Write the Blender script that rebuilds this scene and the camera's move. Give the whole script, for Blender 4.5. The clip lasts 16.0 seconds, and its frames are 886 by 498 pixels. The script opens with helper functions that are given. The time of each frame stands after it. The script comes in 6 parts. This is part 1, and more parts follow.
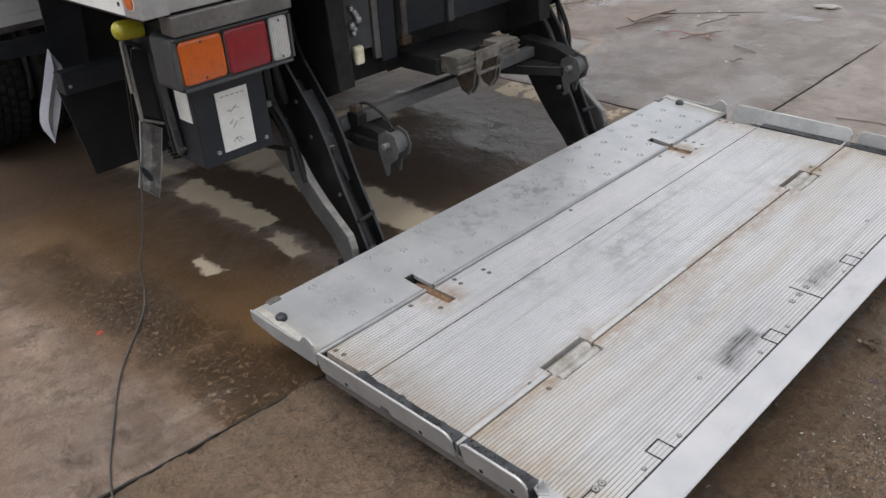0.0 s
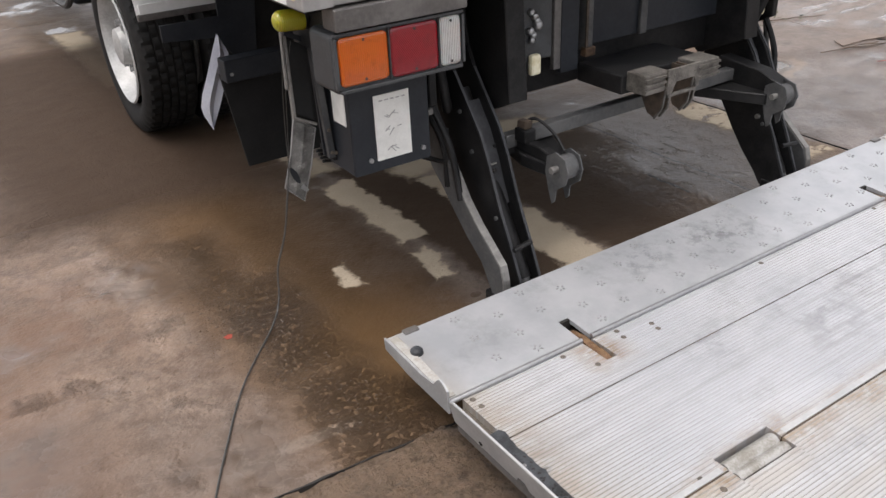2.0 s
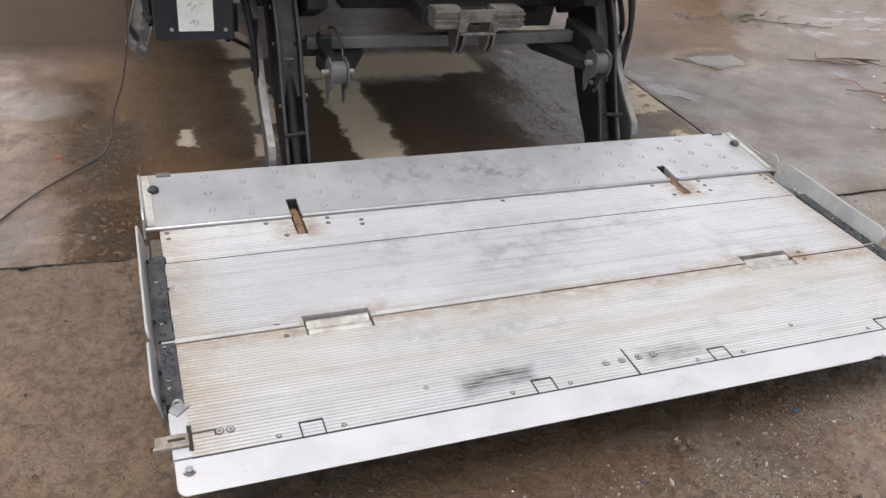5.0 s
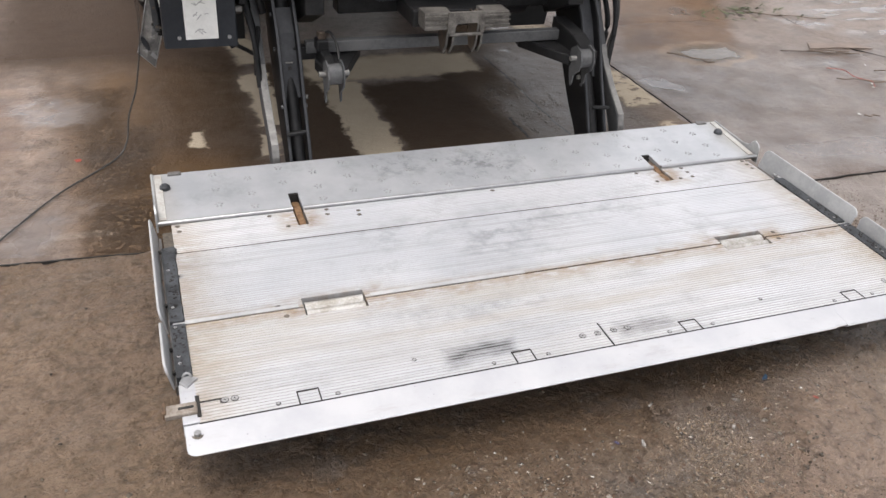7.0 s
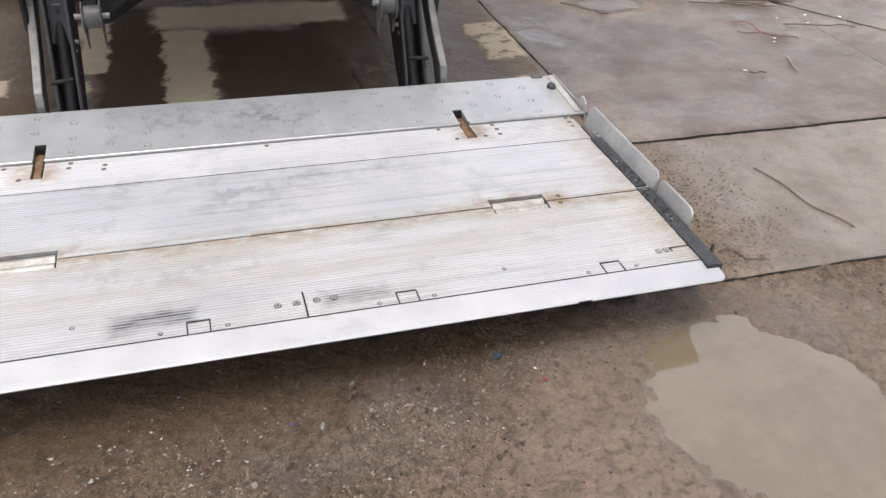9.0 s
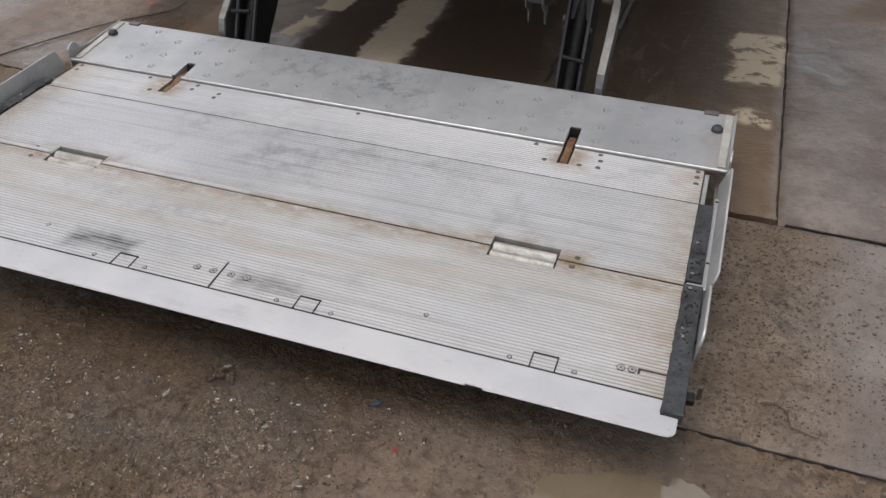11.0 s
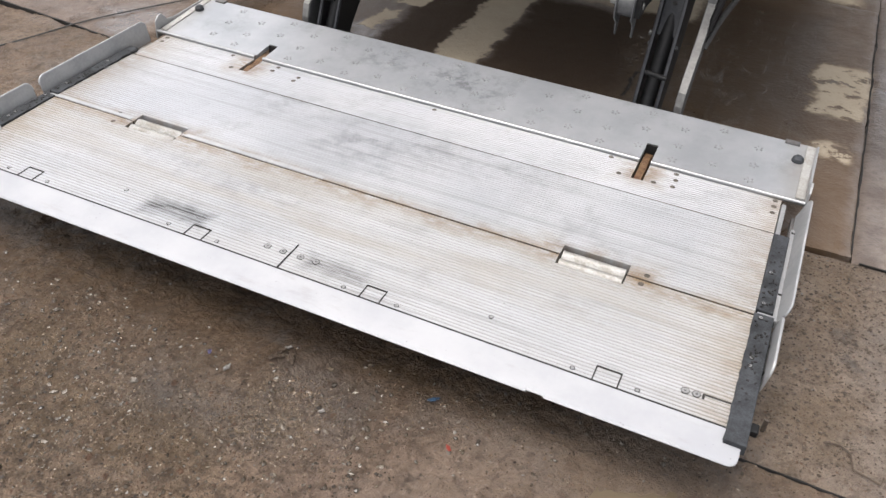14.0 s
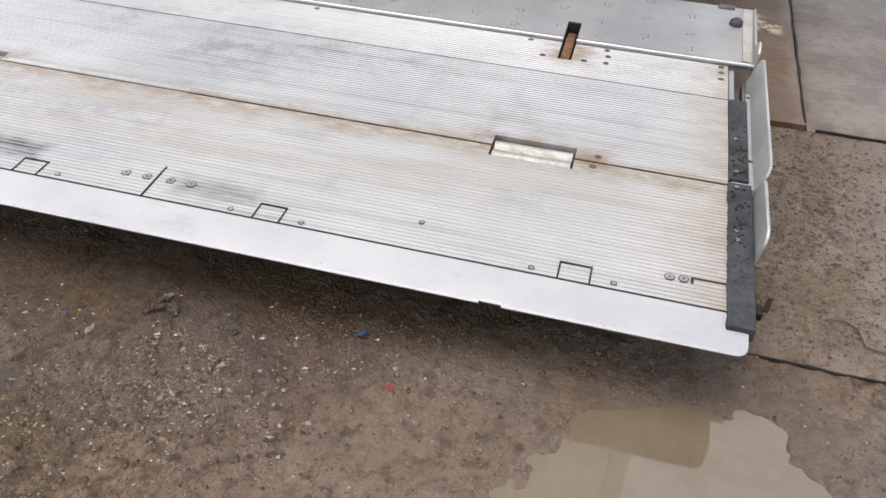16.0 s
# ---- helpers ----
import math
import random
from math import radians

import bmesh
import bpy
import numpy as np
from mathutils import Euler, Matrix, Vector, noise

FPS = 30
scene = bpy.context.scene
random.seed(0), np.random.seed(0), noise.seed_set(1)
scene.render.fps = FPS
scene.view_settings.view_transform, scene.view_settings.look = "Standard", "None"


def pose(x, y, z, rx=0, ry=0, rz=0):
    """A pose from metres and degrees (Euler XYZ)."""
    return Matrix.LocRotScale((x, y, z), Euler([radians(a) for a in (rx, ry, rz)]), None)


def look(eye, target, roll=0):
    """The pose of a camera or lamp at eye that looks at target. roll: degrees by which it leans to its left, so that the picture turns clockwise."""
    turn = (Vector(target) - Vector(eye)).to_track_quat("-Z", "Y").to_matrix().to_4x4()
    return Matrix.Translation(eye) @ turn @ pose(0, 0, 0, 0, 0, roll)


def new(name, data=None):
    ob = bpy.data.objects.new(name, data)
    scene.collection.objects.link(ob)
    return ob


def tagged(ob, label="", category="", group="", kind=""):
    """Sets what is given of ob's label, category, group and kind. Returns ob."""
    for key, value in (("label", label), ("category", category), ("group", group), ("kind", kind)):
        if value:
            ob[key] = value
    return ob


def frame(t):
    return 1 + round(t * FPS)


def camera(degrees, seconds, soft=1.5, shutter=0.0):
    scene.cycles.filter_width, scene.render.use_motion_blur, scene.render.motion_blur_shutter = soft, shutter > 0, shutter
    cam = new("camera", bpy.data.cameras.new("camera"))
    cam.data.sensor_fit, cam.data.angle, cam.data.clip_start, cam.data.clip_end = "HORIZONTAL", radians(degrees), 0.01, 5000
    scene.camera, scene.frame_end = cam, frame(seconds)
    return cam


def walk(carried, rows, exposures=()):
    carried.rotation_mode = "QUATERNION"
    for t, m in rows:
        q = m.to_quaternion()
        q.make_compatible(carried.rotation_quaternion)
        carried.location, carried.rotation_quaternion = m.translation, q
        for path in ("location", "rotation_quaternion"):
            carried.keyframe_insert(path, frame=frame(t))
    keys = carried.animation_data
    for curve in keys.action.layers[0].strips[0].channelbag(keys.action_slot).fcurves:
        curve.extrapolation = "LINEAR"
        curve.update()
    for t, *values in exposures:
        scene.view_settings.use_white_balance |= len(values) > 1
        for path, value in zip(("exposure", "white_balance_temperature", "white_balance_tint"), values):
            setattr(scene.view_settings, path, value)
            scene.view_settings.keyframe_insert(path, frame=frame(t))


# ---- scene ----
cam = camera(56.5, 16.0)
PATH = [
    (0, (-1.936, -1.607, 1.364), (-0.732, -0.353, 0.375), -3.8),
    (0.5, (-1.937, -1.605, 1.366), (-0.761, -0.357, 0.337), -3.1),
    (1, (-1.942, -1.594, 1.368), (-0.776, -0.326, 0.352), -2.1),
    (1.5, (-1.913, -1.496, 1.344), (-0.829, -0.14, 0.351), -1.8),
    (2, (-1.783, -1.376, 1.305), (-0.845, 0.103, 0.339), -2.9),
    (2.3, (-1.678, -1.34, 1.313), (-0.773, 0.173, 0.369), -3.9),
    (2.5, (-1.657, -1.298, 1.352), (-0.698, 0.164, 0.381), -3.7),
    (3, (-1.593, -1.325, 1.38), (-0.485, -0.048, 0.312), -0.5),
    (3.5, (-1.333, -1.545, 1.339), (-0.288, -0.251, 0.229), 3.9),
    (4, (-1.111, -1.7, 1.341), (-0.267, -0.303, 0.186), 6.0),
    (4.2, (-1.037, -1.815, 1.331), (-0.285, -0.344, 0.203), 6.6),
    (6.3, (-1.021, -2.315, 1.385), (-0.389, -0.736, 0.333), 5.9),
    (6.5, (-1.014, -2.318, 1.392), (-0.387, -0.742, 0.333), 5.3),
    (7, (-1.005, -2.332, 1.393), (-0.383, -0.762, 0.321), 4.2),
    (7.5, (-0.992, -2.349, 1.389), (-0.367, -0.795, 0.297), 3.2),
    (8, (-0.874, -2.387, 1.383), (-0.252, -0.836, 0.285), 2.4),
    (8.5, (-0.551, -2.448, 1.35), (0.054, -0.899, 0.239), 2.8),
    (8.7, (-0.414, -2.446, 1.331), (0.178, -0.903, 0.205), 3.2),
    (10.8, (0.914, -2.124, 1.35), (0.498, -0.648, 0.065), 0.6),
    (11, (0.936, -2.124, 1.356), (0.42, -0.662, 0.092), -0.5),
    (11.5, (0.934, -2.146, 1.376), (0.254, -0.69, 0.185), -2.8),
    (12, (0.931, -2.154, 1.381), (0.227, -0.687, 0.218), -2.8),
    (12.5, (0.928, -2.164, 1.38), (0.226, -0.69, 0.225), -1.7),
    (13, (0.924, -2.169, 1.375), (0.224, -0.689, 0.227), -0.5),
    (13.5, (0.91, -2.16, 1.368), (0.237, -0.693, 0.187), 0.9),
    (14, (0.87, -2.15, 1.35), (0.267, -0.72, 0.088), 3.1),
    (14.5, (0.843, -2.146, 1.339), (0.346, -0.736, 0.01), 4.9),
    (15, (0.837, -2.073, 1.241), (0.431, -0.641, -0.095), 5.6),
    (15.5, (0.825, -2.022, 1.147), (0.453, -0.556, -0.162), 4.4),
    (16, (0.77, -1.996, 1.017), (0.416, -0.516, -0.281), 2.3),
]
EXPOSURES = [(0, 0.7, 6500, 10), (0.5, 0.88, 6500, 10), (1, 1.08, 6500, 10), (1.5, 1.02, 6500, 10), (2, 1.04, 6650, 13), (2.5, 1.31, 6650, 13), (3, 1.16, 6650, 13), (3.5, 0.98, 6550, 11), (4, 0.93, 6550, 11), (6.3, 1.13, 6610, 12), (8.7, 1.11, 6610, 12), (10.8, 0.45, 6580, 11.5), (11.5, 0.35, 6580, 11.5), (12, 0.42, 6580, 11.5), (12.5, 0.56, 6580, 11.5), (13, 0.84, 6580, 11.5), (13.5, 0.98, 6580, 11.5), (14, 1.01, 6580, 11.5), (14.5, 0.98, 6580, 11.5), (15.5, 1.01, 6580, 11.5), (16, 0.9, 6580, 11.5)]
walk(cam, [(t, look(eye, target, roll)) for t, eye, target, roll in PATH], EXPOSURES)

# ---- light ----
world = bpy.data.worlds.new("overcast_sky")
scene.world = world
world.use_nodes = True
wn = world.node_tree.nodes
sky = wn.new("ShaderNodeTexSky")
sky.sky_type = "NISHITA"
sky.sun_disc = False
sky.sun_elevation, sky.sun_rotation = radians(77), radians(-117)
sky.dust_density, sky.air_density, sky.ozone_density = 4.0, 1.0, 1.0
pale = wn.new("ShaderNodeHueSaturation")
pale.inputs["Saturation"].default_value = 0.24
world.node_tree.links.new(sky.outputs[0], pale.inputs["Color"])
world.node_tree.links.new(pale.outputs[0], wn["Background"].inputs["Color"])
wn["Background"].inputs["Strength"].default_value = 0.15

sun = new("sun", bpy.data.lights.new("sun", "SUN"))
sun.data.energy, sun.data.angle, sun.data.color = 0.75, radians(40), (1.0, 0.97, 0.93)
sun.matrix_world = look((-1.0, -0.5, 5.0), (0, 0, 0))


# ---- materials ----
SOAKED = 0.58  # rain-wet surfaces are darker than dry ones
UNSOAKED = ("paper_label", "orange_lens", "red_lens", "clear_lens", "yellow_lens", "milky_plastic_film", "opal_lamp_plastic", "black_print", "white_body_paint", "muddy_water", "faded_ink", "silver_wheel_paint")


class Nodes:
    """Small builder for one material."""

    def __init__(self, name):
        self.m = bpy.data.materials.new(name)
        self.m.use_nodes = True
        self.t = self.m.node_tree
        self.bsdf = self.t.nodes["Principled BSDF"]
        self.pos = self.t.nodes.new("ShaderNodeNewGeometry").outputs["Position"]

    def put(self, socket, value):
        if isinstance(value, bpy.types.NodeSocket):
            self.t.links.new(value, socket)
        elif isinstance(value, (tuple, list)) and len(value) == 3 and socket.type == "RGBA":
            socket.default_value = (*value, 1)
        else:
            socket.default_value = value

    def math(self, op, a, b=0.0, c=0.0):
        n = self.t.nodes.new("ShaderNodeMath")
        n.operation = op
        for s, v in zip(n.inputs, (a, b, c)):
            self.put(s, v)
        return n.outputs[0]

    def vec(self, op, a, b=(0, 0, 0)):
        n = self.t.nodes.new("ShaderNodeVectorMath")
        n.operation = op
        self.put(n.inputs[0], a)
        if op == "SCALE":
            self.put(n.inputs["Scale"], b)
        else:
            self.put(n.inputs[1], b)
        return n.outputs[0]

    def noise(self, scale, detail=4.0, rough=0.6, at=None, colour=False):
        n = self.t.nodes.new("ShaderNodeTexNoise")
        n.inputs["Scale"].default_value, n.inputs["Detail"].default_value, n.inputs["Roughness"].default_value = scale, detail, rough
        self.put(n.inputs["Vector"], at or self.pos)
        return n.outputs["Color" if colour else "Fac"]

    def voronoi(self, scale, at=None):
        n = self.t.nodes.new("ShaderNodeTexVoronoi")
        n.inputs["Scale"].default_value = scale
        self.put(n.inputs["Vector"], at or self.pos)
        return n.outputs["Distance"]

    def step(self, value, lo, hi):
        """0 below lo, 1 above hi, smooth between (lo may exceed hi)."""
        n = self.t.nodes.new("ShaderNodeMapRange")
        n.interpolation_type = "SMOOTHSTEP"
        flip = lo > hi
        self.put(n.inputs["Value"], value)
        n.inputs["From Min"].default_value, n.inputs["From Max"].default_value = min(lo, hi), max(lo, hi)
        n.inputs["To Min"].default_value, n.inputs["To Max"].default_value = (1, 0) if flip else (0, 1)
        return n.outputs["Result"]

    def span(self, value, a, b):
        n = self.t.nodes.new("ShaderNodeMapRange")
        self.put(n.inputs["Value"], value)
        n.inputs["To Min"].default_value, n.inputs["To Max"].default_value = a, b
        return n.outputs["Result"]

    def mix(self, fac, a, b):
        n = self.t.nodes.new("ShaderNodeMix")
        n.data_type = "RGBA"
        self.put(n.inputs["Factor"], fac)
        self.put(n.inputs[6], a)
        self.put(n.inputs[7], b)
        return n.outputs[2]

    def mixf(self, fac, a, b):
        n = self.t.nodes.new("ShaderNodeMix")
        self.put(n.inputs["Factor"], fac)
        self.put(n.inputs[2], a)
        self.put(n.inputs[3], b)
        return n.outputs[0]

    def split(self, v):
        n = self.t.nodes.new("ShaderNodeSeparateXYZ")
        self.put(n.inputs[0], v)
        return n.outputs

    def scaled(self, sx, sy, sz):
        return self.vec("MULTIPLY", self.pos, (sx, sy, sz))

    def wobble(self, amount, scale):
        """The place, pushed about by noise."""
        n = self.vec("SUBTRACT", self.noise(scale, 5.0, 0.65, colour=True), (0.5, 0.5, 0.5))
        return self.vec("ADD", self.pos, self.vec("SCALE", n, amount))

    def blot(self, at, cx, cy, hx, hy, soft=0.02):
        """1 within a rectangle on the ground plan, 0 outside."""
        s = self.split(at)
        dx = self.math("SUBTRACT", self.math("ABSOLUTE", self.math("SUBTRACT", s[0], cx)), hx)
        dy = self.math("SUBTRACT", self.math("ABSOLUTE", self.math("SUBTRACT", s[1], cy)), hy)
        return self.step(self.math("MAXIMUM", dx, dy), soft, -soft)

    def any(self, masks):
        out = masks[0]
        for m in masks[1:]:
            out = self.math("MAXIMUM", out, m)
        return out

    def bump(self, height, strength, distance):
        n = self.t.nodes.new("ShaderNodeBump")
        n.inputs["Strength"].default_value, n.inputs["Distance"].default_value = strength, distance
        self.put(n.inputs["Height"], height)
        self.put(self.bsdf.inputs["Normal"], n.outputs[0])
        return n.outputs[0]

    def film(self, wet, height, strength, distance, rough=0.07):
        """A skin of water with its own, calmer relief."""
        n = self.t.nodes.new("ShaderNodeBump")
        n.inputs["Strength"].default_value, n.inputs["Distance"].default_value = strength, distance
        self.put(n.inputs["Height"], height)
        self.put(self.bsdf.inputs["Coat Normal"], n.outputs[0])
        self.put(self.bsdf.inputs["Coat Weight"], wet)
        self.put(self.bsdf.inputs["Coat Roughness"], rough)
        self.put(self.bsdf.inputs["Coat IOR"], 1.36)

    def done(self, colour, rough, metal=0.0, **more):
        if self.m.name.split(".")[0] not in UNSOAKED:
            colour = self.mix(1 - SOAKED, colour, (0.0, 0.0, 0.0))
        self.put(self.bsdf.inputs["Base Color"], colour)
        self.put(self.bsdf.inputs["Roughness"], rough)
        self.put(self.bsdf.inputs["Metallic"], metal)
        for k, v in more.items():
            self.put(self.bsdf.inputs[k.replace("_", " ")], v)
        return self.m


def plain(name, a, b, rough=(0.4, 0.6), metal=0.0, scale=14.0, bump=0.2, depth=0.002, **more):
    """Two shades mingled at two scales, with a fine relief."""
    n = Nodes(name)
    big, fine = n.noise(scale, 5.0, 0.65), n.noise(scale * 9, 3.0, 0.6)
    f = n.step(n.math("ADD", n.math("MULTIPLY", big, 0.7), n.math("MULTIPLY", fine, 0.3)), 0.36, 0.64)
    n.bump(n.math("ADD", big, n.math("MULTIPLY", fine, 0.5)), bump, depth)
    return n.done(n.mix(f, a, b), n.span(big, *rough), metal, **more)


def deck_alloy():
    n = Nodes("ribbed_aluminium")
    x, y, z = n.split(n.pos)
    lines = n.noise(1.0, 5.0, 0.7, n.scaled(3.0, 160.0, 1.0))
    cloud = n.noise(2.6, 5.0, 0.62)
    fine = n.noise(60.0, 4.0, 0.7)
    w = n.wobble(0.10, 9.0)
    ws = n.split(w)
    base = n.mix(n.step(cloud, 0.3, 0.72), (0.735, 0.757, 0.797), (0.875, 0.888, 0.918))
    base = n.mix(n.math("MULTIPLY", n.step(lines, 0.50, 0.72), n.span(n.step(y, -0.60, -0.70), 0.36, 0.62)), base, (0.34, 0.325, 0.30))
    bands = n.noise(1.0, 4.0, 0.65, n.scaled(0.8, 34.0, 1.0))
    base = n.mix(n.math("MULTIPLY", n.step(bands, 0.50, 0.70), 0.42), base, (0.42, 0.425, 0.42))
    drops = n.step(n.noise(8.0, 7.0, 0.76), 0.52, 0.68)
    base = n.mix(n.math("MULTIPLY", drops, 0.36), base, (0.40, 0.40, 0.405))
    # warm soil film on the folding half
    front = n.step(ws[1], -0.62, -0.70)
    film = n.math("MULTIPLY", front, n.span(n.step(n.noise(1.0, 6.0, 0.68, n.scaled(2.2, 16.0, 1.0)), 0.36, 0.64), 0.18, 0.95))
    film = n.math("MULTIPLY", film, n.span(n.step(ws[1], -0.850, -0.875), 1.0, 0.40))
    base = n.mix(n.math("MULTIPLY", film, 0.78), base, (0.62, 0.582, 0.525))
    tan = n.math("MULTIPLY", n.step(n.math("ABSOLUTE", ws[0]), 0.80, 1.0), n.span(n.noise(7.0, 5.0, 0.65), 0.3, 1.0))
    base = n.mix(n.math("MULTIPLY", tan, 0.38), base, (0.64, 0.565, 0.44))
    # brown tide marks along the fold, the ends and round the hinges
    fold = n.step(n.math("ABSOLUTE", n.math("ADD", ws[1], 0.680)), 0.050, 0.0)
    ends = n.step(n.math("ABSOLUTE", ws[0]), 0.87, 1.00)
    hinges = n.any([n.blot(w, -0.62, -0.665, 0.12, 0.030, 0.05), n.blot(w, 0.63, -0.665, 0.15, 0.035, 0.05), n.blot(w, 0.53, -0.655, 0.03, 0.012, 0.03), n.blot(w, 0.735, -0.665, 0.035, 0.02, 0.03), n.blot(w, 0.63, -0.23, 0.05, 0.05, 0.05), n.blot(w, -0.63, -0.23, 0.05, 0.05, 0.05)])
    rust = n.math("MULTIPLY", n.any([n.math("MULTIPLY", fold, 0.70), n.math("MULTIPLY", ends, 0.50), hinges]), n.step(n.noise(1.0, 6.0, 0.74, n.scaled(20.0, 48.0, 1.0)), 0.30, 0.62))
    base = n.mix(n.math("MULTIPLY", rust, 0.95), base, (0.36, 0.235, 0.105))
    wt = n.wobble(0.045, 26.0)
    corner = n.any([n.blot(wt, x0, y0, hx, hy, 0.022) for x0, y0, hx, hy in ((0.535, -0.640, 0.018, 0.008), (0.727, -0.662, 0.022, 0.008), (-0.722, -0.690, 0.016, 0.006), (-0.530, -0.640, 0.014, 0.006), (0.600, -0.262, 0.010, 0.012), (0.655, -0.235, 0.008, 0.03), (-0.600, -0.250, 0.008, 0.03))])
    base = n.mix(n.math("MULTIPLY", corner, n.span(fine, 0.35, 0.9)), base, (0.26, 0.150, 0.055))
    # scuffs: tyre-dark rubs that keep to the grooves
    scuff = n.any([n.blot(w, -0.335, -0.945, 0.085, 0.022, 0.03), n.math("MULTIPLY", n.blot(w, 0.10, -0.950, 0.075, 0.016, 0.03), 0.8)])
    streak = n.math("MULTIPLY", n.step(n.math("SINE", n.math("MULTIPLY", y, math.tau / 0.0094)), -0.7, 0.5), n.step(n.noise(1.0, 4.0, 0.65, n.scaled(9.0, 120.0, 1.0)), 0.36, 0.58))
    base = n.mix(n.math("MULTIPLY", n.math("MULTIPLY", scuff, n.span(streak, 0.30, 1.0)), 1.0), base, (0.045, 0.044, 0.042))
    grey = n.math("MULTIPLY", n.any([n.blot(w, 0.16, -0.40, 0.26, 0.05, 0.14), n.blot(w, -0.10, -0.46, 0.10, 0.09, 0.12), n.blot(w, -0.36, -0.36, 0.10, 0.05, 0.10), n.blot(w, -0.3, -0.78, 0.2, 0.02, 0.1), n.blot(w, 0.89, -0.262, 0.03, 0.012, 0.03)]), n.step(n.noise(14.0, 5.0, 0.7), 0.42, 0.66))
    base = n.mix(n.math("MULTIPLY", grey, 0.55), base, (0.22, 0.225, 0.23))
    specks = n.step(n.voronoi(45.0), 0.10, 0.03)
    base = n.mix(n.math("MULTIPLY", specks, n.math("MULTIPLY", n.step(n.noise(7.0), 0.5, 0.62), 0.7)), base, (0.18, 0.17, 0.15))
    n.bump(n.math("ADD", n.math("MULTIPLY", lines, 0.7), n.math("MULTIPLY", fine, 0.4)), 0.22, 0.0012)
    return n.done(base, n.math("ADD", n.span(cloud, 0.30, 0.52), n.math("MULTIPLY", film, 0.12)), n.mixf(n.math("MAXIMUM", rust, n.math("MULTIPLY", film, 0.5)), 0.40, 0.05))


def dark_grooves():
    """Recess darkening painted into the groove floors for line contrast, with dirt thickest towards both ends and on
    the folding half.
    """
    n = Nodes("darkened_groove_floor")
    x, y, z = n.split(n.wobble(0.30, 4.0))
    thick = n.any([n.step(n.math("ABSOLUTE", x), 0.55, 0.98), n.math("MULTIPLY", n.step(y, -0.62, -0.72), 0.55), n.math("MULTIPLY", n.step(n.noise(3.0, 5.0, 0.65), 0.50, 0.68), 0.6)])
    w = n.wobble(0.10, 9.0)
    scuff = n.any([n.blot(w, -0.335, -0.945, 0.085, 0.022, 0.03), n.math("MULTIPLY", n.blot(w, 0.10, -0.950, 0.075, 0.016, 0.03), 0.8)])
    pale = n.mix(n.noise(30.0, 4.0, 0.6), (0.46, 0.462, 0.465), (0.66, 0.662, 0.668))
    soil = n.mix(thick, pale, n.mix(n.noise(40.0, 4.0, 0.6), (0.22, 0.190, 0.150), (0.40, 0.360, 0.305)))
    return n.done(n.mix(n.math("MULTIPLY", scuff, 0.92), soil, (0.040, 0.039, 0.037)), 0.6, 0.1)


def edge_paint():
    n = Nodes("scuffed_loading_edge")
    cloud, fine = n.noise(5.0, 6.0, 0.68), n.noise(120.0, 3.0, 0.6)
    base = n.mix(n.step(cloud, 0.32, 0.68), (0.585, 0.595, 0.625), (0.690, 0.695, 0.715))
    smear = n.step(n.noise(1.0, 6.0, 0.72, n.scaled(7.0, 26.0, 26.0)), 0.54, 0.74)
    base = n.mix(n.math("MULTIPLY", smear, 0.35), base, (0.40, 0.375, 0.335))
    nick = n.math("MULTIPLY", n.step(n.voronoi(60.0), 0.12, 0.04), n.step(n.noise(9.0), 0.52, 0.62))
    base = n.mix(n.math("MULTIPLY", nick, 0.7), base, (0.22, 0.20, 0.17))
    n.bump(n.math("ADD", cloud, n.math("MULTIPLY", fine, 0.3)), 0.15, 0.002)
    return n.done(base, n.span(cloud, 0.36, 0.58), 0.2)


def ramp_alloy():
    n = Nodes("galvanised_plate")
    cloud, fine = n.noise(5.0, 6.0, 0.65), n.noise(110.0, 3.0, 0.6)
    w = n.wobble(0.10, 8.0)
    base = n.mix(n.step(cloud, 0.3, 0.7), (0.630, 0.652, 0.678), (0.805, 0.822, 0.845))
    grey = n.math("MULTIPLY", n.any([n.blot(w, 0.02, -0.03, 0.10, 0.05, 0.10), n.blot(w, -0.25, 0.0, 0.06, 0.03, 0.08)]), n.step(n.noise(22.0, 5.0, 0.7), 0.45, 0.65))
    moss = n.math("MULTIPLY", n.step(n.noise(6.5, 6.0, 0.72), 0.52, 0.68), 0.26)
    base = n.mix(moss, base, (0.30, 0.32, 0.30))
    base = n.mix(n.math("MULTIPLY", grey, 0.75), base, (0.16, 0.17, 0.165))
    s = n.split(w)
    soil = n.math("MULTIPLY", n.step(n.math("ABSOLUTE", s[0]), 0.93, 1.04), n.span(n.noise(18.0), 0.0, 1.0))
    base = n.mix(n.math("MULTIPLY", soil, 0.7), base, (0.45, 0.36, 0.24))
    n.bump(n.math("ADD", cloud, n.math("MULTIPLY", fine, 0.25)), 0.12, 0.002)
    return n.done(base, n.span(cloud, 0.26, 0.44), 0.42)


